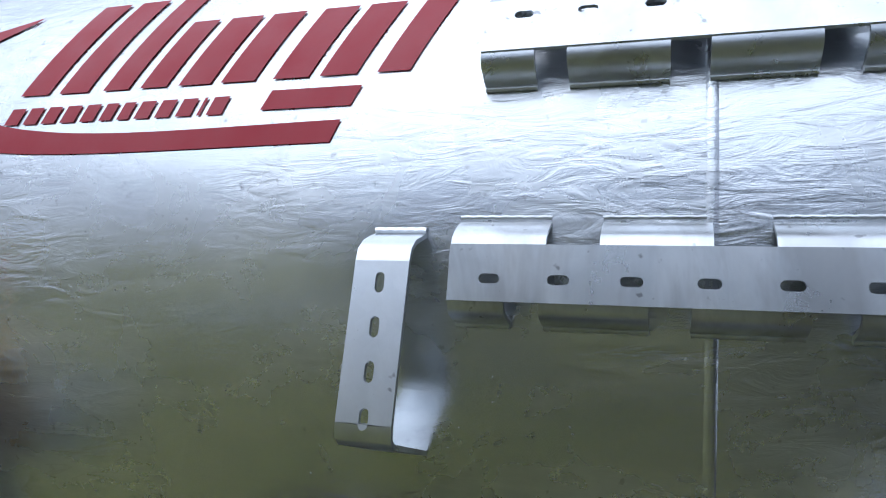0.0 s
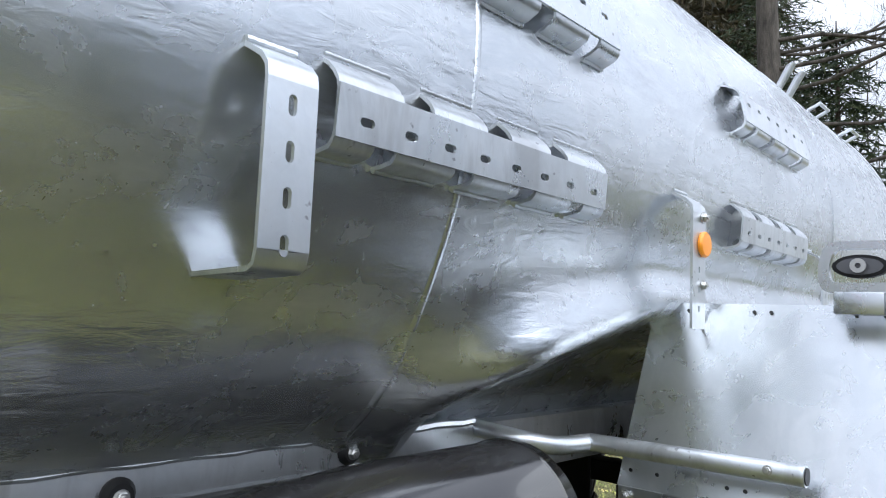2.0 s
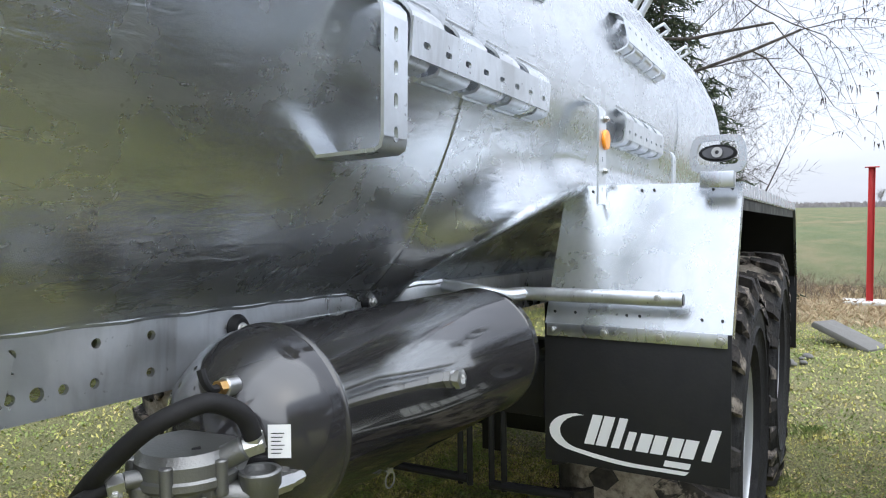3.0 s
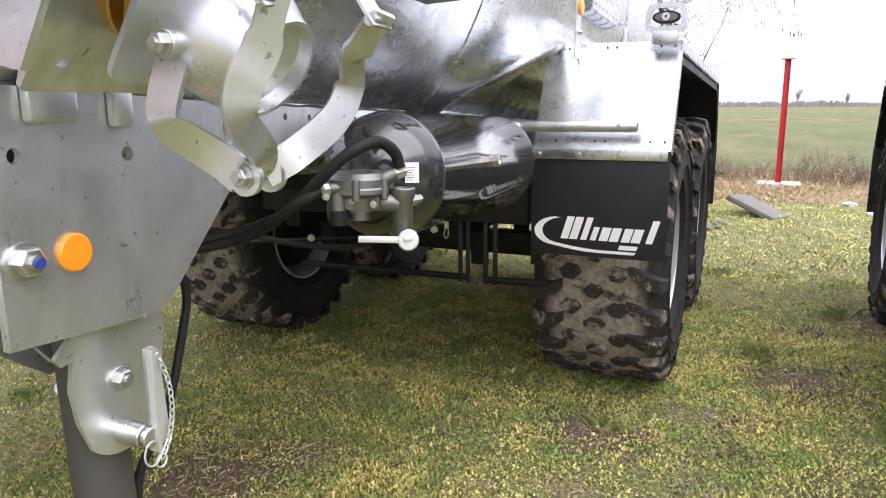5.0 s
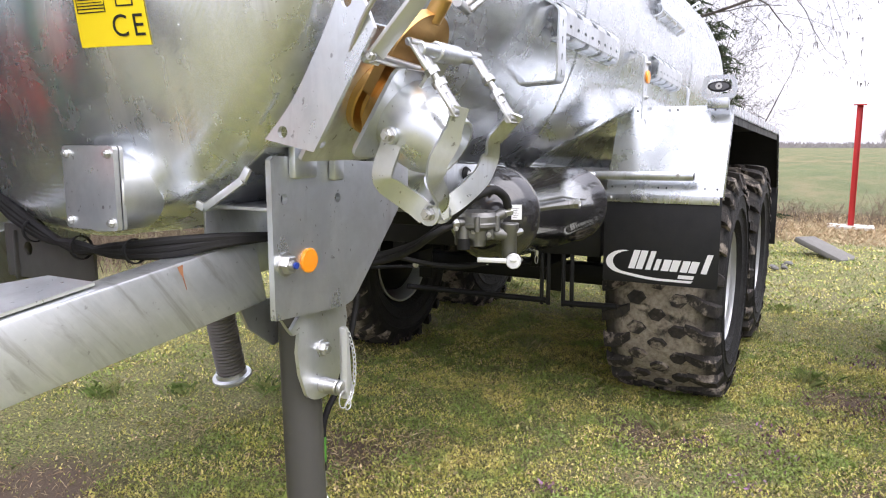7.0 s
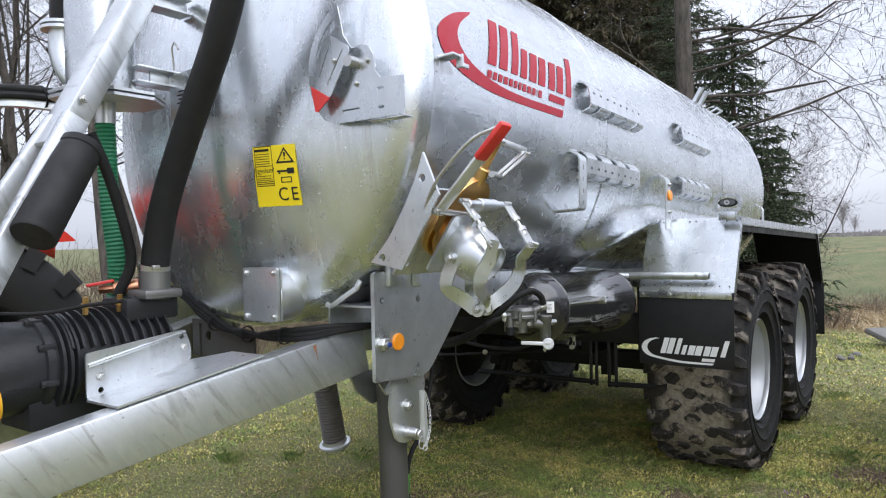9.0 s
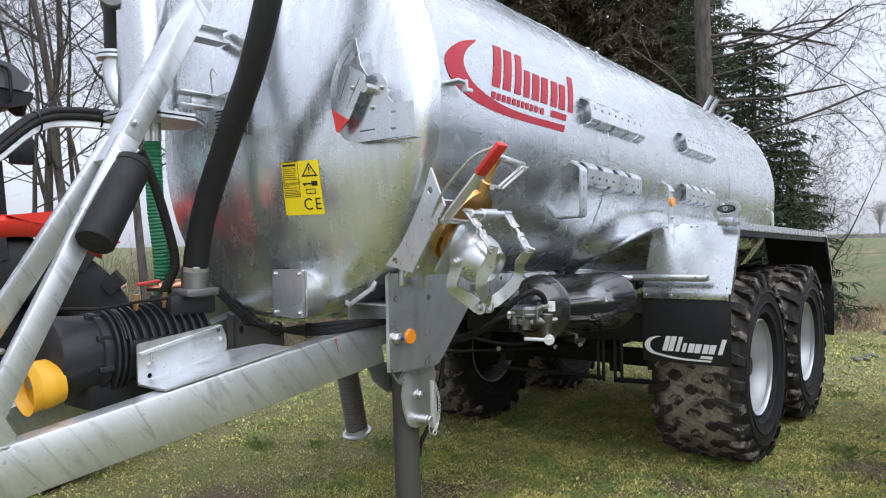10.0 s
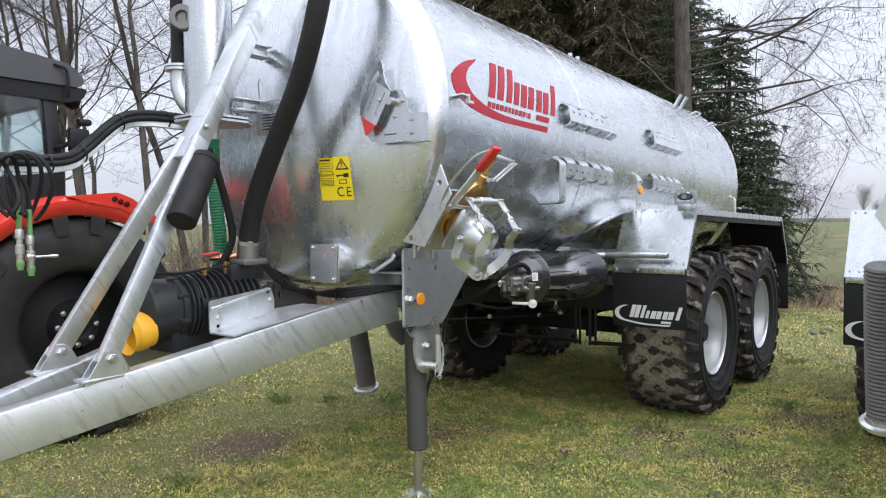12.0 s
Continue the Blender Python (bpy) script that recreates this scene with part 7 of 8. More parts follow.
def conifer(x, y, height, width, seed, mat=NEEDLE, droop=0.25, base=0.6, whorl=0.30, per=9, leaf=0.06, label="dark green spruce with uneven tiers", lean=(0, 0)):
    t = thing("spruce_tree", (x, y, 0), label, "tree", "conifers behind the yard")
    rng = random.Random(seed)
    trunk, wood, leafs = Soup(), Soup(), Soup()
    top = Vector((x + lean[0] * height, y + lean[1] * height, height))
    foot = Vector((x, y, -0.1))
    for k in range(8):
        trunk.limb(foot.lerp(top, k / 8), foot.lerp(top, (k + 1) / 8), 0.022 * height * (1 - k / 8.5), 0.022 * height * (1 - (k + 1) / 8.5), 8)
    z = base
    while z < height - 0.1:
        f = (z - base) / (height - base)
        reach = width * (1 - f) ** 0.8 * rng.uniform(0.75, 1.1) + 0.08
        c = foot.lerp(top, z / height)
        for i in range(per):
            if rng.random() < 0.12:
                continue
            a = 2 * math.pi * i / per + rng.uniform(-0.3, 0.3) + z * 3
            L = reach * rng.uniform(0.6, 1.12)
            d = Vector((math.cos(a), math.sin(a), rng.uniform(0.02, 0.25)))
            p = c.copy()
            n = max(3, int(L / 0.16))
            for k in range(n):
                q = p + d.normalized() * (L / n)
                wood.limb(p, q, 0.011 * (1 - k / (n + 1)) + 0.003, 0.011 * (1 - (k + 1) / (n + 1)) + 0.003, 3)
                d.z -= droop * 1.4 / n
                if k == n - 2:
                    d.z += droop * 0.6
                p = q
                side = Vector((-d.y, d.x, 0)).normalized()
                for s in (-1, 1):                         # side sprays hung with short needles
                    sl = L * 0.34 * (1 - k / (n + 1)) * rng.uniform(0.6, 1.2) + 0.08
                    e = (d.normalized() * 0.55 + side * s * 0.85 + Vector((0, 0, -droop * rng.uniform(0.2, 1.3)))).normalized()
                    m = max(3, int(sl / 0.045))
                    for j in range(m):
                        o = p + e * (sl * (j + 0.5) / m)
                        up = Vector((rng.uniform(-1, 1), rng.uniform(-1, 1), rng.uniform(-0.9, 0.7))).normalized()
                        leafs.leaf(o, (e * 0.7 + up * 0.7).normalized() * leaf * rng.uniform(0.7, 1.4), up.cross(e).normalized() * leaf * 0.13)
                        leafs.leaf(o, (e * 0.7 - up * 0.6).normalized() * leaf * rng.uniform(0.7, 1.4), up.cross(e).normalized() * leaf * 0.13)
        z += whorl * rng.uniform(0.75, 1.2)
    attach("trunk", trunk.mesh("trunk", PINE_BARK), t)
    attach("branchwork", wood.mesh("branchwork", BARK), t)
    attach("foliage", leafs.mesh("foliage", mat), t, "needled sprays with gaps")
    return t


for x, y, h, r, s, ln in ((0.95, 12.95, 12, 0.16, 1, (0.02, 0)), (1.87, 10.49, 12, 0.15, 2, (0.03, -0.02)), (1.67, 8.74, 11, 0.14, 3, (-0.02, 0)), (2.38, 7.81, 11, 0.12, 5, (-0.06, 0.05)),
                          (3.78, 9.14, 12, 0.13, 8, (-0.05, 0.03)), (3.90, 7.53, 11, 0.11, 13, (0.02, 0)), (5.70, 9.28, 12, 0.13, 21, (-0.03, 0)), (6.43, 12.44, 13, 0.15, 34, (0, 0)), (3.0, 15.6, 13, 0.16, 55, (0, 0))):
    bare_tree(x, y, h, r * 0.62, s, 4, ln)
for x, y, h, w, s in ((9.15, 7.25, 12, 2.2, 3), (10.3, 6.7, 13, 2.3, 5), (9.4, 5.0, 12.5, 2.1, 6), (10.95, 4.6, 13, 2.3, 9), (10.2, 3.1, 12, 2.0, 12), (12.0, 2.9, 13, 2.2, 15)):
    conifer(x, y, h, w, s, DROOP, 0.95, 1.5, 0.30, 9, 0.16, "tall old conifer with drooping brown-green boughs")
conifer(9.2, 0.55, 5.3, 1.45, 31, NEEDLE, 0.48, 0.5, 0.21, 9, 0.115)
conifer(8.75, -0.05, 3.2, 1.12, 32, NEEDLE, 0.42, 0.45, 0.17, 10, 0.095, "young dark green spruce", (0.0, 0.0))
conifer(9.9, 1.6, 7.5, 1.7, 33, NEEDLE, 0.3, 1.2, 0.26, 9, 0.095)


def pod_tree(x, y):
    """The old tree at the tanker's rear: a straight trunk, long level boughs, hanging pods."""
    t = thing("locust_tree", (x, y, 0), "bare tree with long level boughs and brown pods", "tree")
    rng = random.Random(77)
    trunk, crown, pods, tips = Soup(), Soup(), Soup(), []
    p = Vector((x, y, -0.1))
    for k in range(12):
        q = p + Vector((0.02 * math.sin(k), 0.015, 0.95))
        trunk.limb(p, q, 0.18 * (1 - 0.06 * k), 0.18 * (1 - 0.06 * (k + 1)), 12)
        p = q
        if 3 <= k:
            for j in range(2):
                a = rng.uniform(-2.2, 0.2) if j == 0 else rng.uniform(0, 6.28)
                d = Vector((math.cos(a), math.sin(a), rng.uniform(0.0, 0.45))).normalized()
                grow(crown, rng, p, d, rng.uniform(1.3, 2.2), 0.024, 3, 0.05, tips, 0.5)
    for z, a in ((3.15, 0.25), (3.75, 0.55), (4.15, -0.1), (4.45, 0.25), (4.8, 0.5)):
        d = Vector((a, -1.0, 0.08)).normalized()
        grow(crown, rng, Vector((x, y, z)), d, rng.uniform(1.9, 2.5), 0.027, 3, 0.04, tips, 0.55)
    for q in tips:
        if rng.random() < 0.22:
            for _ in range(rng.randint(1, 3)):
                o = q + Vector((rng.uniform(-0.06, 0.06), rng.uniform(-0.06, 0.06), 0))
                pods.leaf(o, Vector((rng.uniform(-0.02, 0.02), rng.uniform(-0.02, 0.02), -rng.uniform(0.06, 0.12))), Vector((0.010, 0.006, 0)))
    attach("trunk", trunk.mesh("trunk", BARK), t, "straight grey-brown trunk")
    attach("crown", crown.mesh("crown", BARK), t, "long bare boughs")
    tagged(attach("pod_foliage", pods.mesh("pod_foliage", POD), t, "small hanging pods"), kind="stuff")


pod_tree(8.02, 0.93)
for x, y, h, s, ln in ((12.0, 0.75, 5.6, 41, (0, -0.15)), (11.2, 0.25, 3.6, 42, (0, -0.32)), (12.8, 0.6, 7.0, 43, (-0.04, 0)), (10.4, 0.6, 4.6, 47, (0.05, -0.12))):
    bare_tree(x, y, h, 0.028, s, 3, ln, -0.2)
bare_tree(11.0, -0.62, 3.4, 0.075, 46, 3, (0, 0.45), -0.2)
for x, y, h, r, s, ln in ((0.3, 9.3, 9, 0.055, 61, (0.10, 0)), (1.35, 9.9, 9, 0.05, 63, (0.05, 0)), (2.0, 9.6, 10, 0.05, 64, (0.12, 0)), (0.2, 11.0, 10, 0.06, 71, (0.05, 0)), (-0.6, 11.5, 10, 0.055, 72, (0.1, 0)), (1.0, 11.8, 11, 0.06, 73, (-0.06, 0)), (1.7, 12.5, 11, 0.06, 74, (0.03, 0)), (2.7, 11.3, 11, 0.055, 75, (-0.1, 0)), (3.3, 12.2, 11, 0.06, 76, (0.06, 0)), (-1.6, 12.0, 10, 0.055, 77, (0.08, 0))):
    bare_tree(x, y, h, r, s, 4, ln, -0.2)


def bush(x, y, rad, h, n, seed, name="dry_bush"):
    t = thing(name, (x, y, 0), "tangle of dry brown stalks and twigs", "shrub", "dry shrubs at the field edge")
    rng = random.Random(seed)
    s = Soup()
    for _ in range(n):
        a, q = rng.uniform(0, 6.28), rad * math.sqrt(rng.random())
        p = Vector((x + q * math.cos(a), y + q * math.sin(a), 0))
        d = Vector((rng.uniform(-0.6, 0.6), rng.uniform(-0.6, 0.6), 1)).normalized()
        L = h * rng.uniform(0.35, 1.0)
        m = p + d * L * 0.5
        e = m + (d + Vector((rng.uniform(-0.6, 0.6), rng.uniform(-0.6, 0.6), -0.1))).normalized() * L * 0.5
        s.limb(p, m, 0.006, 0.004, 3)
        s.limb(m, e, 0.004, 0.0015, 3)
        for _ in range(3):
            o = p.lerp(e, rng.uniform(0.3, 0.9))
            s.limb(o, o + Vector((rng.uniform(-0.2, 0.2), rng.uniform(-0.2, 0.2), rng.uniform(0.02, 0.2))) * h, 0.003, 0.001, 3)
    attach("bramble", s.mesh("bramble", TWIG), t)


for k, (x, y, rad, h, n) in enumerate(((12.6, -3.0, 0.8, 0.75, 170), (13.2, -1.4, 0.9, 0.5, 160), (12.9, -4.4, 0.9, 0.6, 150), (12.5, 0.4, 1.0, 0.6, 170), (11.5, 1.4, 0.8, 0.8, 150), (13.4, -6.5, 1.2, 0.6, 160),
                                        (4.2, 6.2, 1.2, 1.3, 260), (2.9, 6.6, 1.2, 1.2, 260), (5.6, 6.3, 1.3, 1.4, 260), (1.2, 7.6, 1.3, 1.2, 240), (-0.6, 8.6, 1.4, 1.1, 240), (7.2, 6.0, 1.2, 1.4, 220), (10.3, -0.6, 0.5, 0.6, 120), (-0.2, 10.2, 1.3, 2.0, 240), (0.9, 10.6, 1.3, 2.2, 240), (1.9, 10.4, 1.3, 2.0, 240), (-1.4, 10.8, 1.4, 1.8, 220), (3.3, 9.7, 1.2, 2.1, 260), (4.3, 9.3, 1.2, 2.0, 260))):
    bush(x, y, rad, h, n, 200 + k)

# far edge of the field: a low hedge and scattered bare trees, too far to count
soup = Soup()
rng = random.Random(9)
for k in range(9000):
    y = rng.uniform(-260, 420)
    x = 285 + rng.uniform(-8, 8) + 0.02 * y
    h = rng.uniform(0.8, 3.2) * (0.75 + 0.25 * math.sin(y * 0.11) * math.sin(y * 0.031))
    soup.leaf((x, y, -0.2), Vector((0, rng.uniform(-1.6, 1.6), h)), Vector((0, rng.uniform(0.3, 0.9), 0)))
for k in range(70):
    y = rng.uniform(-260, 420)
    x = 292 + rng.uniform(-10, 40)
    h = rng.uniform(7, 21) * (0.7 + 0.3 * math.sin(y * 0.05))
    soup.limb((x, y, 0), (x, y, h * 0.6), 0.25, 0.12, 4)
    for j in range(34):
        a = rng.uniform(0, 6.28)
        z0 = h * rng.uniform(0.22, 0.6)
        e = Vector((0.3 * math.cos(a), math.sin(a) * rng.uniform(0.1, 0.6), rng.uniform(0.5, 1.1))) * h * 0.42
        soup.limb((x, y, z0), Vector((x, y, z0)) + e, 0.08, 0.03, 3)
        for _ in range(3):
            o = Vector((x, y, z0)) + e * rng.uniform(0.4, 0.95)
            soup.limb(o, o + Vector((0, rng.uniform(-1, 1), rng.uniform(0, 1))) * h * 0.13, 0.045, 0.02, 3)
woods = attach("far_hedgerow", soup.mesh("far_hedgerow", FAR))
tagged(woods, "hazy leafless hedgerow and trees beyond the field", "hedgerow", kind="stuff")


# ---------------------------------------------------------------- grass
BARE = [(1.98, -2.03, 0.24), (-0.05, 0.15, 0.30), (0.94, -1.15, 0.16), (-1.05, 1.10, 0.34), (0.39, -1.2, 0.14), (3.2, -2.6, 0.3), (0.29, -0.11, 0.16), (1.3, -1.5, 0.12), (-1.9, -1.6, 0.16), (2.3, -0.9, 0.15)]


def quads(name, v, mat):
    n = len(v)
    me = bpy.data.meshes.new(name)
    me.vertices.add(n * 4)
    me.vertices.foreach_set("co", v.reshape(-1))
    me.loops.add(n * 4)
    me.loops.foreach_set("vertex_index", np.arange(n * 4, dtype=np.int32))
    me.polygons.add(n)
    me.polygons.foreach_set("loop_start", np.arange(0, n * 4, 4, dtype=np.int32))
    me.polygons.foreach_set("loop_total", np.full(n, 4, dtype=np.int32))
    me.update()
    me.validate()
    me.materials.append(mat)
    return me


def clumping(p):
    x, y = p[:, 0], p[:, 1]
    c = np.sin(x * 5.1 + 2 * np.sin(y * 3.3)) * np.sin(y * 4.3 + 1.7 * np.sin(x * 2.9))
    return 0.6 * c + 0.4 * np.sin(x * 17 + 3 * np.sin(y * 9)) * np.sin(y * 15 + 2 * np.sin(x * 12))


def sown(rs, x0, x1, y0, y1, count, skip=(), bare=0.85, loose=0.38):
    p = np.stack([rs.uniform(x0, x1, count), rs.uniform(y0, y1, count)], 1)
    keep = np.ones(count, bool)
    for bx, by, br in skip:
        d = np.hypot(p[:, 0] - bx, p[:, 1] - by)
        keep &= ~((d < br * rs.uniform(0.4, 1.5, count)) & (rs.rand(count) < bare))
    return p[keep & (rs.rand(count) < 1 - loose + loose * clumping(p))]


def blades(rs, p, hlo, hhi, wide=(0.03, 0.075), bend=0.55):
    """Bent blades: a quad each, narrowing to the tip."""
    n = len(p)
    a = rs.uniform(0, 2 * np.pi, n)
    h = rs.uniform(hlo, hhi, n) * (1 + 0.35 * clumping(p))
    w = (np.maximum(0.0016, h * rs.uniform(wide[0], wide[1], n)))[:, None]
    u = np.stack([np.cos(a), np.sin(a)], 1)
    lean = rs.normal(0, bend, (n, 2)) * h[:, None]
    v = np.zeros((n, 4, 3))
    v[:, 0, :2] = p + 0.5 * w * u
    v[:, 1, :2] = p - 0.5 * w * u
    v[:, 2, :2] = p + lean * 0.55 - 0.5 * w * u
    v[:, 3, :2] = p + lean * 1.0 + 0.12 * w * u
    v[:, 2, 2] = h * 0.6
    v[:, 3, 2] = h * rs.uniform(0.55, 1.0, n)
    v[:, :2, 2] = -0.004
    return v


def leaflets(rs, p, lo, hi, zlo, zhi, tilt=0.5):
    """Small clover and moss leaves, lying at all slants."""
    n = len(p)
    a = rs.uniform(0, 2 * np.pi, n)
    r = rs.uniform(lo, hi, n)
    z = rs.uniform(zlo, zhi, n) * (1 + 0.6 * clumping(p))
    v = np.zeros((n, 4, 3))
    for k in range(4):
        b = a + k * np.pi / 2
        q = r * (1.0 if k % 2 == 0 else 0.72)
        v[:, k, 0], v[:, k, 1] = p[:, 0] + q * np.cos(b), p[:, 1] + q * np.sin(b)
    sx, sy = rs.normal(0, tilt, n), rs.normal(0, tilt, n)
    for k in range(4):
        v[:, k, 2] = z + sx * (v[:, k, 0] - p[:, 0]) + sy * (v[:, k, 1] - p[:, 1])
    return v


def turf(name, v, mat, label):
    return tagged(attach(name, quads(name, v, mat)), label, "grass", kind="stuff")


def blade_material(name, stops, patch, lush):
    m = leafy(name, stops)
    n, l = m.node_tree.nodes, m.node_tree.links
    src = n["Principled BSDF"].inputs["Base Color"].links[0].from_socket
    at = coords(m)
    f = rampn(m, noise_tex(m, at, 1.4, 5, 0.65, 0.6), [(0.46, grey(0)), (0.60, grey(0.7))])
    c = mixn(m, f, src, patch)
    g = rampn(m, noise_tex(m, at, 3.6, 4, 0.6, 0.4), [(0.47, grey(0)), (0.59, grey(0.8))])
    c = mixn(m, g, c, lush)
    k = rampn(m, noise_tex(m, at, 14, 3, 0.6, 0.5), [(0.38, grey(0.5)), (0.48, grey(0))])   # darker tufts among the lighter ones
    put_color(m, mixn(m, k, c, tuple(0.45 * q for q in lush)))
    n["Principled BSDF"].inputs["Roughness"].default_value = 0.55
    return m


SHORT = [(0.0, (0.05, 0.07, 0.018)), (0.15, (0.17, 0.25, 0.040)), (0.38, (0.40, 0.45, 0.070)), (0.62, (0.66, 0.60, 0.14)), (0.82, (0.80, 0.71, 0.26)), (0.92, (0.74, 0.55, 0.36)), (1.0, (0.38, 0.23, 0.15))]
BLADE = blade_material("short_grass_blades", SHORT, (0.62, 0.50, 0.20), (0.19, 0.29, 0.045))
LEAF = blade_material("clover_leaves", SHORT, (0.72, 0.62, 0.18), (0.22, 0.33, 0.065))
TALL = blade_material("tall_grass_blades", [(0.0, (0.07, 0.11, 0.030)), (0.5, (0.20, 0.27, 0.070)), (0.85, (0.40, 0.40, 0.15)), (1.0, (0.58, 0.48, 0.29))], (0.46, 0.40, 0.19), (0.17, 0.25, 0.06))
STRAW = leafy("straw_grass", [(0.0, (0.30, 0.21, 0.12)), (0.6, (0.48, 0.37, 0.22)), (1.0, (0.60, 0.50, 0.33))])
NETTLE = leafy("purple_dead_nettle", [(0.0, (0.10, 0.05, 0.07)), (0.5, (0.20, 0.10, 0.12)), (0.85, (0.14, 0.16, 0.06)), (1.0, (0.42, 0.20, 0.42))])
rs = np.random.RandomState(1)
near = (-3.2, 3.2, -3.4, 0.9)
wide = (-5.5, 4.6, -4.6, 2.6)
outer = sown(rs, -6.0, 9.5, -6.0, 4.5, 170000, BARE)
outer = outer[(outer[:, 0] > 4.2) | (outer[:, 1] > 2.2) | (outer[:, 1] < -4.2) | (outer[:, 0] < -5.0)]
v = np.concatenate([leaflets(rs, sown(rs, *near, 360000, BARE), 0.0025, 0.0062, 0.002, 0.024, 0.9), leaflets(rs, sown(rs, *near, 45000, BARE), 0.0050, 0.0085, 0.008, 0.028, 0.7),
                    leaflets(rs, sown(rs, *wide, 260000, BARE), 0.0034, 0.0078, 0.002, 0.026, 0.8), leaflets(rs, outer, 0.007, 0.014, 0.002, 0.030, 0.7)])
turf("clover_and_moss", v, LEAF, "short green and yellow clover and moss")
v = np.concatenate([blades(rs, sown(rs, *near, 80000, BARE), 0.010, 0.028, (0.03, 0.06), 0.7), blades(rs, sown(rs, *wide, 70000, BARE), 0.010, 0.030, (0.03, 0.06), 0.7)])
turf("lawn_grass", v, BLADE, "short fine grass blades")
v = blades(rs, sown(rs, -7.0, 12.0, -6.5, 6.5, 170000, BARE), 0.012, 0.038, (0.04, 0.08))
tufts = [v]
for x, y in [(rs.uniform(-3.5, 5.0), rs.uniform(-3.8, 2.0)) for k in range(40)]:
    q = np.array([x, y]) + rs.normal(0, 0.05, (rs.randint(60, 130), 2))
    tufts.append(blades(rs, q, 0.04, 0.11, (0.012, 0.022), 0.5))
turf("rough_grass", np.concatenate(tufts), TALL, "taller rough winter grass in tufts")
litter = []
for bx, by, br in BARE + [(rs.uniform(-3.5, 4), rs.uniform(-3.6, 1.2), rs.uniform(0.1, 0.3)) for k in range(45)]:
    q = np.array([bx, by]) + rs.normal(0, br * 0.75, (int(1300 * br), 2))
    litter.append(blades(rs, q, 0.010, 0.026, (0.03, 0.06), 1.2))
litter.append(blades(rs, sown(rs, 9.5, 14.5, -9.0, 5.0, 60000), 0.03, 0.11, (0.05, 0.10)))
litter.append(blades(rs, sown(rs, *wide, 26000, loose=0.5), 0.012, 0.032, (0.04, 0.09), 1.2))
turf("dry_grass", np.concatenate(litter), STRAW, "straw-coloured dry grass and litter")
v = []
for bx, by, br in ((0.54, -1.62, 0.10), (0.91, -1.71, 0.13), (1.75, -2.15, 0.2), (1.25, -1.75, 0.12), (2.2, -2.3, 0.2), (0.35, -1.9, 0.08), (0.9, -1.4, 0.06), (2.8, -2.2, 0.2), (0.1, -0.9, 0.07), (-0.2, -2.0, 0.1)):
    q = np.array([bx, by]) + rs.normal(0, br * 0.6, (int(650 * br), 2))
    v.append(leaflets(rs, q, 0.005, 0.011, 0.01, 0.05, 0.8))
turf("dead_nettle", np.concatenate(v), NETTLE, "purplish dead-nettle patches in the lawn")

# ---------------------------------------------------------------- post, slab, rubble
t = thing("steel_post", (12.15, -2.11, 0), "red painted steel post on a white base slab", "post")
bm = bmesh.new()
for k in (-1, 1):
    box(bm, (12.15, -2.11 + k * 0.045, 1.12), (0.10, 0.008, 2.14), 0.001)
box(bm, (12.15, -2.11, 1.12), (0.008, 0.084, 2.14), 0.001)
part("post", bm, POLE_RED, t)
bm = bmesh.new()
box(bm, (12.15, -2.11, 2.20), (0.17, 0.20, 0.014), 0.002)
part("cap_plate", bm, POLE_RED, t)
bm = bmesh.new()
box(bm, (12.15, -2.11, 0.025), (0.55, 0.75, 0.05), 0.006)
CONCRETE = painted("pale_concrete", (0.62, 0.61, 0.58), 0.9, 0.003)
part("base_slab", bm, CONCRETE, t, "white base slab")
SLAB = painted("grey_concrete", (0.15, 0.145, 0.135), 0.9, 0.004)
t = thing("concrete_slab", (8.4, -1.75, 0), "tilted grey concrete slab lying in the grass", "slab")
bm = bmesh.new()
box(bm, (0, 0, 0), (0.46, 0.70, 0.08), 0.025, Matrix.Translation((8.15, -1.80, 0.10)) @ Euler((radians(20), radians(3), radians(-28))).to_matrix().to_4x4())
part("slab", bm, SLAB, t)
rng = random.Random(3)
for k in range(5):
    x, y = 6.9 + rng.uniform(-0.25, 0.35), -1.40 + rng.uniform(-0.15, 0.15)
    bm = bmesh.new()
    bmesh.ops.create_icosphere(bm, subdivisions=2, radius=rng.uniform(0.03, 0.07))
    for v in bm.verts:
        v.co *= 1 + 0.35 * noise.noise(v.co * 14 + Vector((k, 0, 0)))
        v.co.z *= 0.6
    ob = part("rubble_stone", bm, SLAB, None, m=Matrix.Translation((x, y, 0.03)), smooth=False)
    tagged(ob, "grey lump of broken rubble in grass", "stone", "rubble beside the tanker")
for x, y in ((9.6, -3.0), (8.6, -3.2), (10.4, -3.6)):
    bm = bmesh.new()
    bmesh.ops.create_icosphere(bm, subdivisions=2, radius=0.10)
    for v in bm.verts:
        v.co *= 1 + 0.3 * noise.noise(v.co * 12 + Vector((x, y, 0)))
        v.co.z *= 0.4
    tagged(part("pale_stone", bm, CONCRETE, None, m=Matrix.Translation((x, y, 0.02))), "pale flat stone lying in grass", "stone")


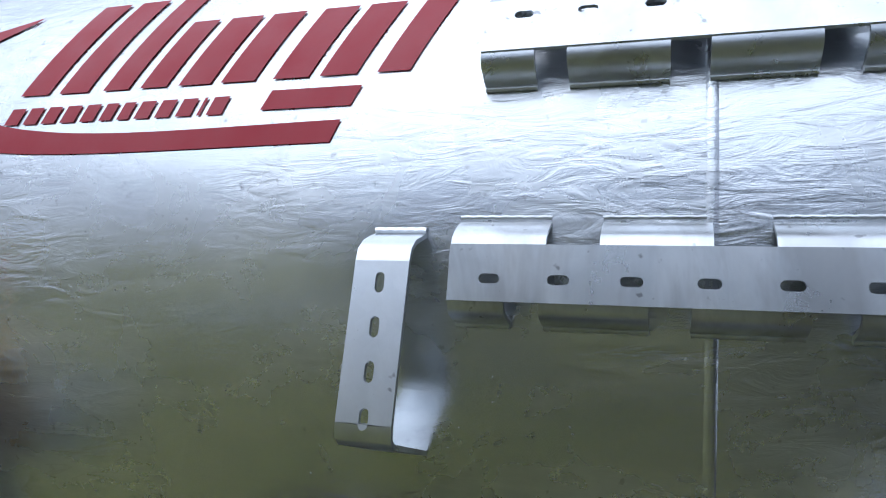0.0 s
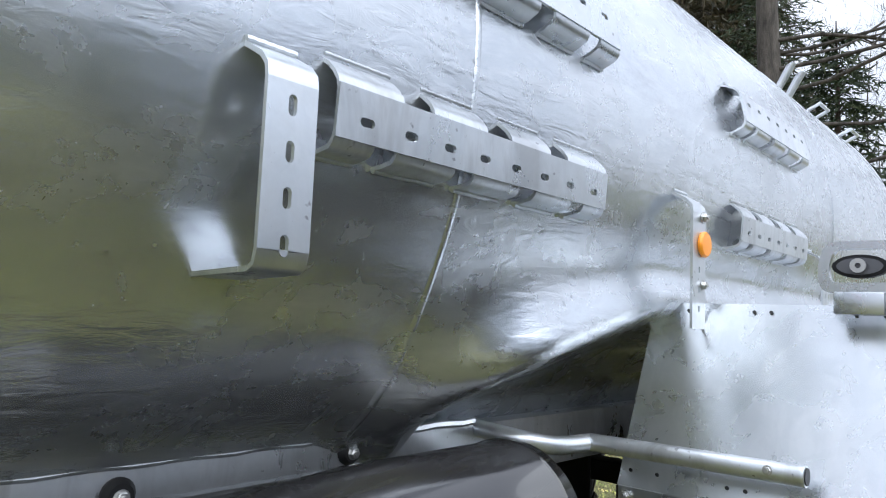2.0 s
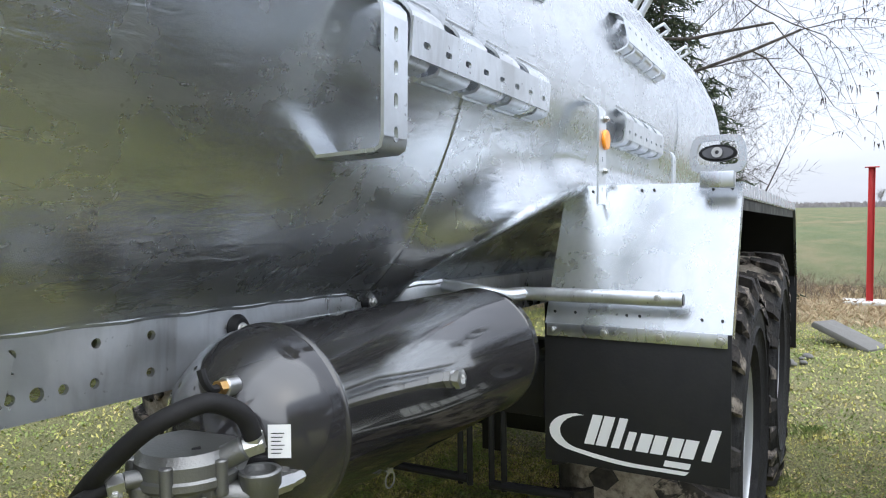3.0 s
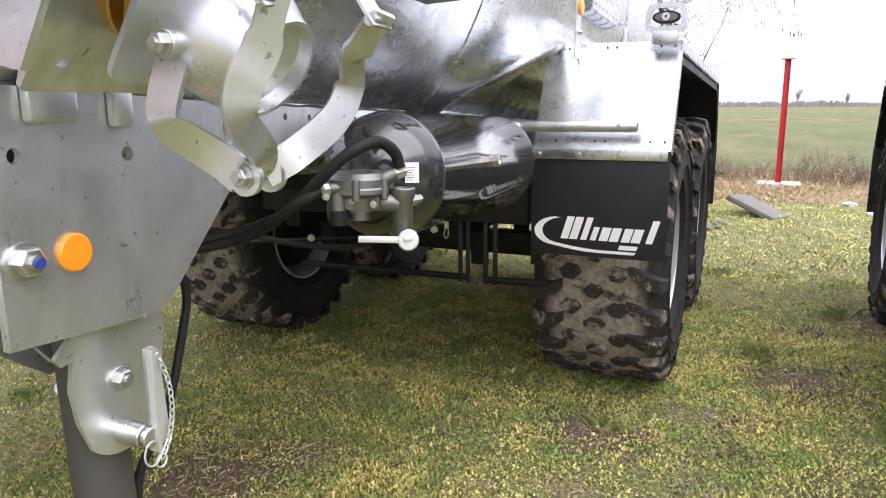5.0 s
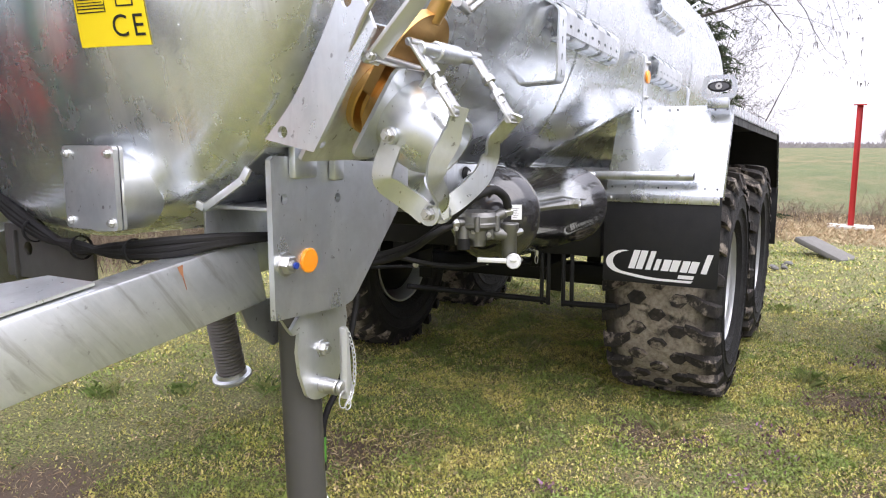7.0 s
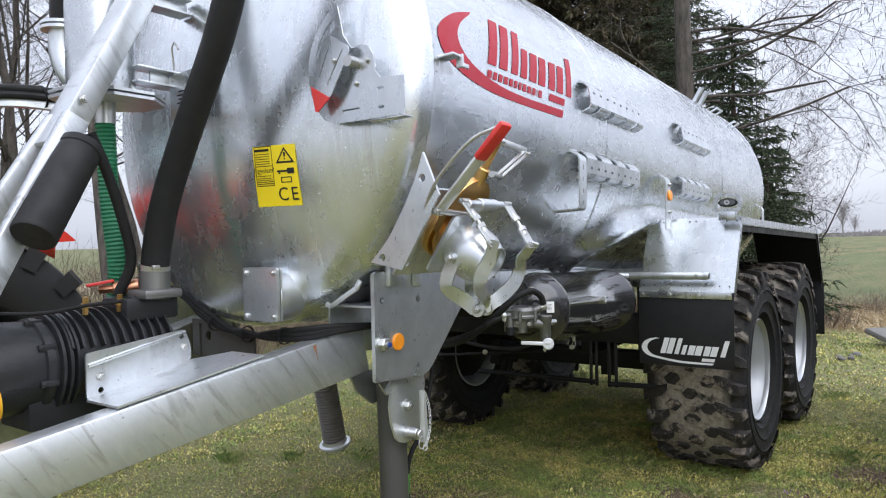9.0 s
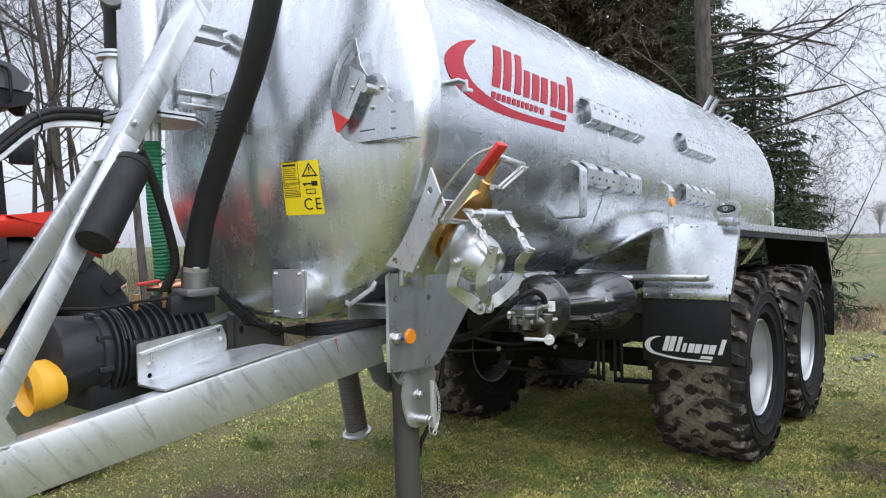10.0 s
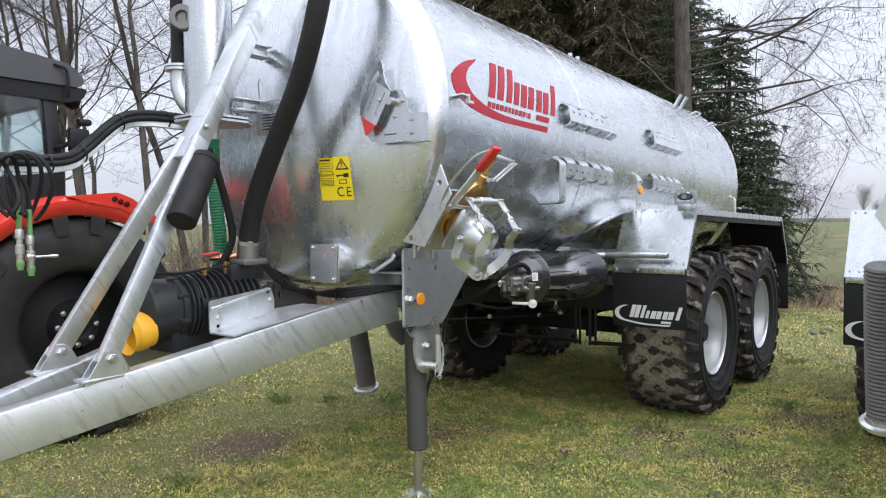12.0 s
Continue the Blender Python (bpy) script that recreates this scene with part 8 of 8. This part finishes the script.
# ---------------------------------------------------------------- tractor
def tractor():
    t = thing("tractor", (-2.9, 3.25, 0), "red tractor with black cab and big tyres", "tractor")
    bx, bz, R = -1.68, 0.87, 0.87
    for s, y in ((-1, 2.50), (1, 4.00)):
        for (x, z, rr, w, rim_r) in ((bx, bz, R, 0.58, 0.43), (-4.55, 0.68, 0.68, 0.46, 0.34)):
            m = frame_to((x, y, z), (0, s, 0))
            h = w / 2
            bm = bmesh.new()
            lathe(bm, [(rim_r - 0.01, -h + 0.06), (rim_r + 0.05, -h + 0.01), (rr * 0.78, -h), (rr - 0.07, -h + 0.03), (rr - 0.04, -h + 0.08), (rr - 0.035, 0), (rr - 0.04, h - 0.08), (rr - 0.07, h - 0.03), (rr * 0.78, h), (rim_r + 0.05, h - 0.01), (rim_r - 0.01, h - 0.06)], m, 72)
            wh = part("wheel", bm, TYRE, t, "black tractor tyre", angle=50)
            for k in range(18):
                for q in (-1, 1):
                    bm = bmesh.new()
                    a0 = 2 * math.pi * (k + (0.5 if q > 0 else 0)) / 18
                    vs = []
                    for yy, da, ww in ((0.01, 0, 0.05), (0.5 * h, 0.10, 0.07), (h - 0.02, 0.17, 0.12), (h + 0.012, 0.19, 0.12)):
                        for r in (rr - (0.17 if yy > h - 0.01 else 0.05), rr - (0.035 if yy > h - 0.01 else 0.0)):
                            for g in (-1, 1):
                                a = a0 + da + g * ww / 2 / rr
                                vs.append(bm.verts.new(m @ Vector((r * math.cos(a), r * math.sin(a), q * yy))))
                    for i in range(3):
                        b = 4 * i
                        for f in ((2, 3, 7, 6), (0, 2, 6, 4), (1, 3, 7, 5)):
                            bm.faces.new([vs[b + j] for j in f])
                    bm.faces.new([vs[j] for j in (12, 13, 15, 14)])
                    bm.faces.new([vs[j] for j in (0, 1, 3, 2)])
                    part("lug", bm, TYRE, wh, angle=30)
            bm = bmesh.new()
            lathe(bm, [(0, h - 0.14), (0.10, h - 0.14), (0.12, h - 0.10), (0.17, h - 0.10), (0.20, h - 0.16), (rim_r - 0.06, h - 0.20), (rim_r - 0.02, h - 0.10), (rim_r, h - 0.04), (rim_r + 0.015, h - 0.035), (rim_r + 0.01, h - 0.06)], m, 56)
            rim = part("rim", bm, BLACK, wh, "black steel rim")
            for k in range(8):
                bm = bmesh.new()
                a = 2 * math.pi * k / 8
                bolt(bm, m @ Vector((0.145 * math.cos(a), 0.145 * math.sin(a), h - 0.10)), (0, s, 0), 0.020)
                part("wheel_nut", bm, ZINC, wh)
        # mudguard
        bm = bmesh.new()
        yi, yo = (y + 0.42, y - 0.30) if s < 0 else (y - 0.42, y + 0.30)
        prof = []
        for k in range(15):
            a = radians(58 + 97 * k / 14)
            prof.append((bx + 0.98 * math.cos(a), bz + 0.98 * math.sin(a) - 0.03 * max(0, math.cos(a))))
        rows = []
        for x, z in prof:
            rows.append([bm.verts.new((x, yi, z + 0.02)), bm.verts.new((x, (yi + yo) / 2, z + 0.02)), bm.verts.new((x, yo + (-s) * 0.05, z)), bm.verts.new((x, yo, z - 0.03)), bm.verts.new((x - 0.02 * (x - bx), yo, z - 0.14))])
        for a, b in zip(rows, rows[1:]):
            for i in range(4):
                bm.faces.new((a[i], a[i + 1], b[i + 1], b[i]))
        me = part("mudguard", bm, TRACTOR_RED, t, "glossy red mudguard", angle=50)
        sol = me.modifiers.new("thickness", "SOLIDIFY")
        sol.thickness = 0.02
        bm = bmesh.new()
        pr = rounded([(-1.78, 1.845), (-1.40, 1.885), (-1.28, 1.840), (-1.10, 1.715), (-1.03, 1.655), (-1.19, 1.650), (-1.36, 1.755), (-1.62, 1.800)], 0.025)
        plate(bm, pr, 0.74, Matrix(((1, 0, 0, 0), (0, 0, -1, max(yi, yo) + 0.01), (0, 1, 0, 0), (0, 0, 0, 1))))
        part("guard_tail", bm, TRACTOR_RED, me, "red rear end of the mudguard", angle=35)
        for x, z in ((-1.425, 1.832), (-1.377, 1.812), (-1.327, 1.794)):
            bm = bmesh.new()
            lathe(bm, [(0, 0.012), (0.014, 0.012), (0.017, 0.006), (0.021, 0.006), (0.023, 0.0), (0.023, -0.02)], frame_to((x, yo + s * 0.012, z), (0, s, 0)), 16)
            part("tail_light", bm, material("tail_light_red", (0.10, 0.006, 0.006), 0.2), me, "round dark red tail light")
    # cab
    x0, x1, ya, yb, z0, z1 = -3.35, -1.76, 2.42, 4.08, 1.35, 2.64
    xr = -1.66                                            # rear end of the roof
    bm = bmesh.new()
    for y in (ya, yb):
        bar(bm, (x0 - 0.1, y, 1.50), (x1 + 0.02, y, 1.69), 0.07, 0.68, (0, 0, 1), 0.01)
    for x in (x0, x1):
        bar(bm, (x, ya, 1.62), (x, yb, 1.62), 0.07, 0.12)
    cab = part("cab", bm, BLACK, t, "black cab sill frame", angle=30)
    for x, y, dx, r in ((x1 - 0.02, ya, 0.06, 0.052), (x1 - 0.02, yb, 0.06, 0.052), (x0, ya, -0.1, 0.04), (x0, yb, -0.1, 0.04), (-2.55, ya, 0.0, 0.035), (-2.55, yb, 0, 0.035)):
        bm = bmesh.new()
        bar(bm, (x + dx, y, z0), (x, y + (0.05 if y < 3 else -0.05), z1), r * 1.6, r * 2, (1, 0, 0), 0.012)
        part("cab_post", bm, BLACK, cab)
    for p, q in [((x0, y, z1), (x1, y, z1)) for y in (ya + 0.05, yb - 0.05)] + [((x, ya, z1), (x, yb, z1)) for x in (x0, x1)]:
        bm = bmesh.new()
        bar(bm, p, q, 0.07, 0.09)
        part("roof_rail", bm, BLACK, cab)
    bm = bmesh.new()
    box(bm, (-3.10, 3.25, 1.85), (0.30, 1.3, 0.40), 0.05)
    bar(bm, (-3.0, 3.25, 1.85), (-2.80, 3.25, 2.05), 0.05, 0.05)
    lathe(bm, [(0.19, -0.012), (0.205, 0.0), (0.19, 0.012), (0.175, 0.0)], frame_to((-2.78, 3.25, 2.07), (0.7, 0, 0.7)), 28, True)
    part("dashboard", bm, PLASTIC, cab, "black dashboard and steering wheel")
    for nm, c, s in (("window", ((x0 + x1) / 2, ya + 0.02, 2.15), (1.60, 0.006, 0.98)), ("window", ((x0 + x1) / 2, yb - 0.02, 2.15), (1.60, 0.006, 0.98)), ("window", (x1 + 0.01, 3.25, 2.15), (0.006, 1.52, 0.95)), ("window", (x0, 3.25, 2.10), (0.006, 1.52, 1.05))):
        bm = bmesh.new()
        box(bm, c, s)
        w = part(nm, bm, GLASS, cab, "tinted cab window")
        w.visible_shadow = False
    bm = bmesh.new()
    pr = rounded([(x0 - 0.22, 2.70), (xr + 0.10, 2.69), (xr + 0.13, 2.76), (xr + 0.02, 2.86), (-2.3, 2.94), (x0 - 0.10, 2.90)], 0.05)
    plate(bm, pr, yb - ya + 0.06, Matrix(((1, 0, 0, 0), (0, 0, -1, yb + 0.03), (0, 1, 0, 0), (0, 0, 0, 1))))
    roof = part("roof", bm, painted("dark_grey_roof", (0.055, 0.055, 0.06), 0.5), cab, "dark grey cab roof", angle=35)
    bm = bmesh.new()
    pr = rounded([(x0 - 0.18, 2.59), (xr + 0.02, 2.57), (xr + 0.13, 2.61), (xr + 0.16, 2.69), (x0 - 0.22, 2.698)], 0.03)
    plate(bm, pr, yb - ya + 0.02, Matrix(((1, 0, 0, 0), (0, 0, -1, yb + 0.01), (0, 1, 0, 0), (0, 0, 0, 1))))
    part("roof_edge", bm, BLACK, cab, "black underside of the cab roof", angle=35)
    for y in (2.52, 3.98):
        bm = bmesh.new()
        lathe(bm, [(0, 0.03), (0.06, 0.03), (0.07, 0.0), (0.05, -0.05), (0, -0.06)], frame_to((xr + 0.10, y, 2.60), (1, 0, -0.2)), 20)
        part("work_light", bm, BLACK, cab, "round work light")
    bm = bmesh.new()
    tube(bm, spline([(xr - 0.10, 2.42, 2.84), (xr - 0.08, 2.37, 2.83), (xr - 0.02, 2.36, 2.80), (xr - 0.01, 2.36, 2.66), (xr - 0.01, 2.38, 2.60)], 5), 0.012, 8)
    part("grab_handle", bm, BLACK, cab)
    bm = bmesh.new()
    tube(bm, spline([(x1, 2.40, 2.22), (x1 + 0.04, 2.34, 2.23), (x1 + 0.06, 2.30, 2.26)], 4), 0.015, 8)
    box(bm, (-1.645, 2.28, 2.27), (0.15, 0.06, 0.18), 0.02)
    bar(bm, (-1.66, 2.28, 2.35), (-1.62, 2.28, 2.40), 0.02, 0.02)
    box(bm, (-1.60, 2.28, 2.41), (0.10, 0.06, 0.05), 0.015)
    part("mirror", bm, BLACK, cab, "black mirror on an arm")
    bm = bmesh.new()
    box(bm, (-2.35, 3.25, 1.75), (0.55, 0.55, 0.16), 0.05)
    box(bm, (-2.12, 3.25, 2.10), (0.14, 0.52, 0.62), 0.05)
    part("seat", bm, PLASTIC, cab, "black driver seat")
    bm = bmesh.new()
    pr = rounded([(-5.35, 0.95), (-3.40, 0.95), (-3.40, 1.78), (-4.6, 1.68), (-5.30, 1.45)], 0.10)
    plate(bm, pr, 0.86, Matrix(((1, 0, 0, 0), (0, 0, -1, 3.68), (0, 1, 0, 0), (0, 0, 0, 1))))
    part("bonnet", bm, TRACTOR_RED, t, "red bonnet", angle=35)
    bm = bmesh.new()
    box(bm, (-3.1, 3.25, 0.85), (3.6, 0.5, 0.5), 0.03)
    box(bm, (bx, 3.25, bz), (0.4, 1.2, 0.35), 0.03)
    box(bm, (-4.55, 3.25, 0.68), (0.2, 1.2, 0.2), 0.02)
    box(bm, (-2.5, 3.25, 1.22), (1.6, 1.2, 0.30), 0.03)
    part("chassis", bm, BLACK, t, "black gearbox and axles")
    return t


tractor()
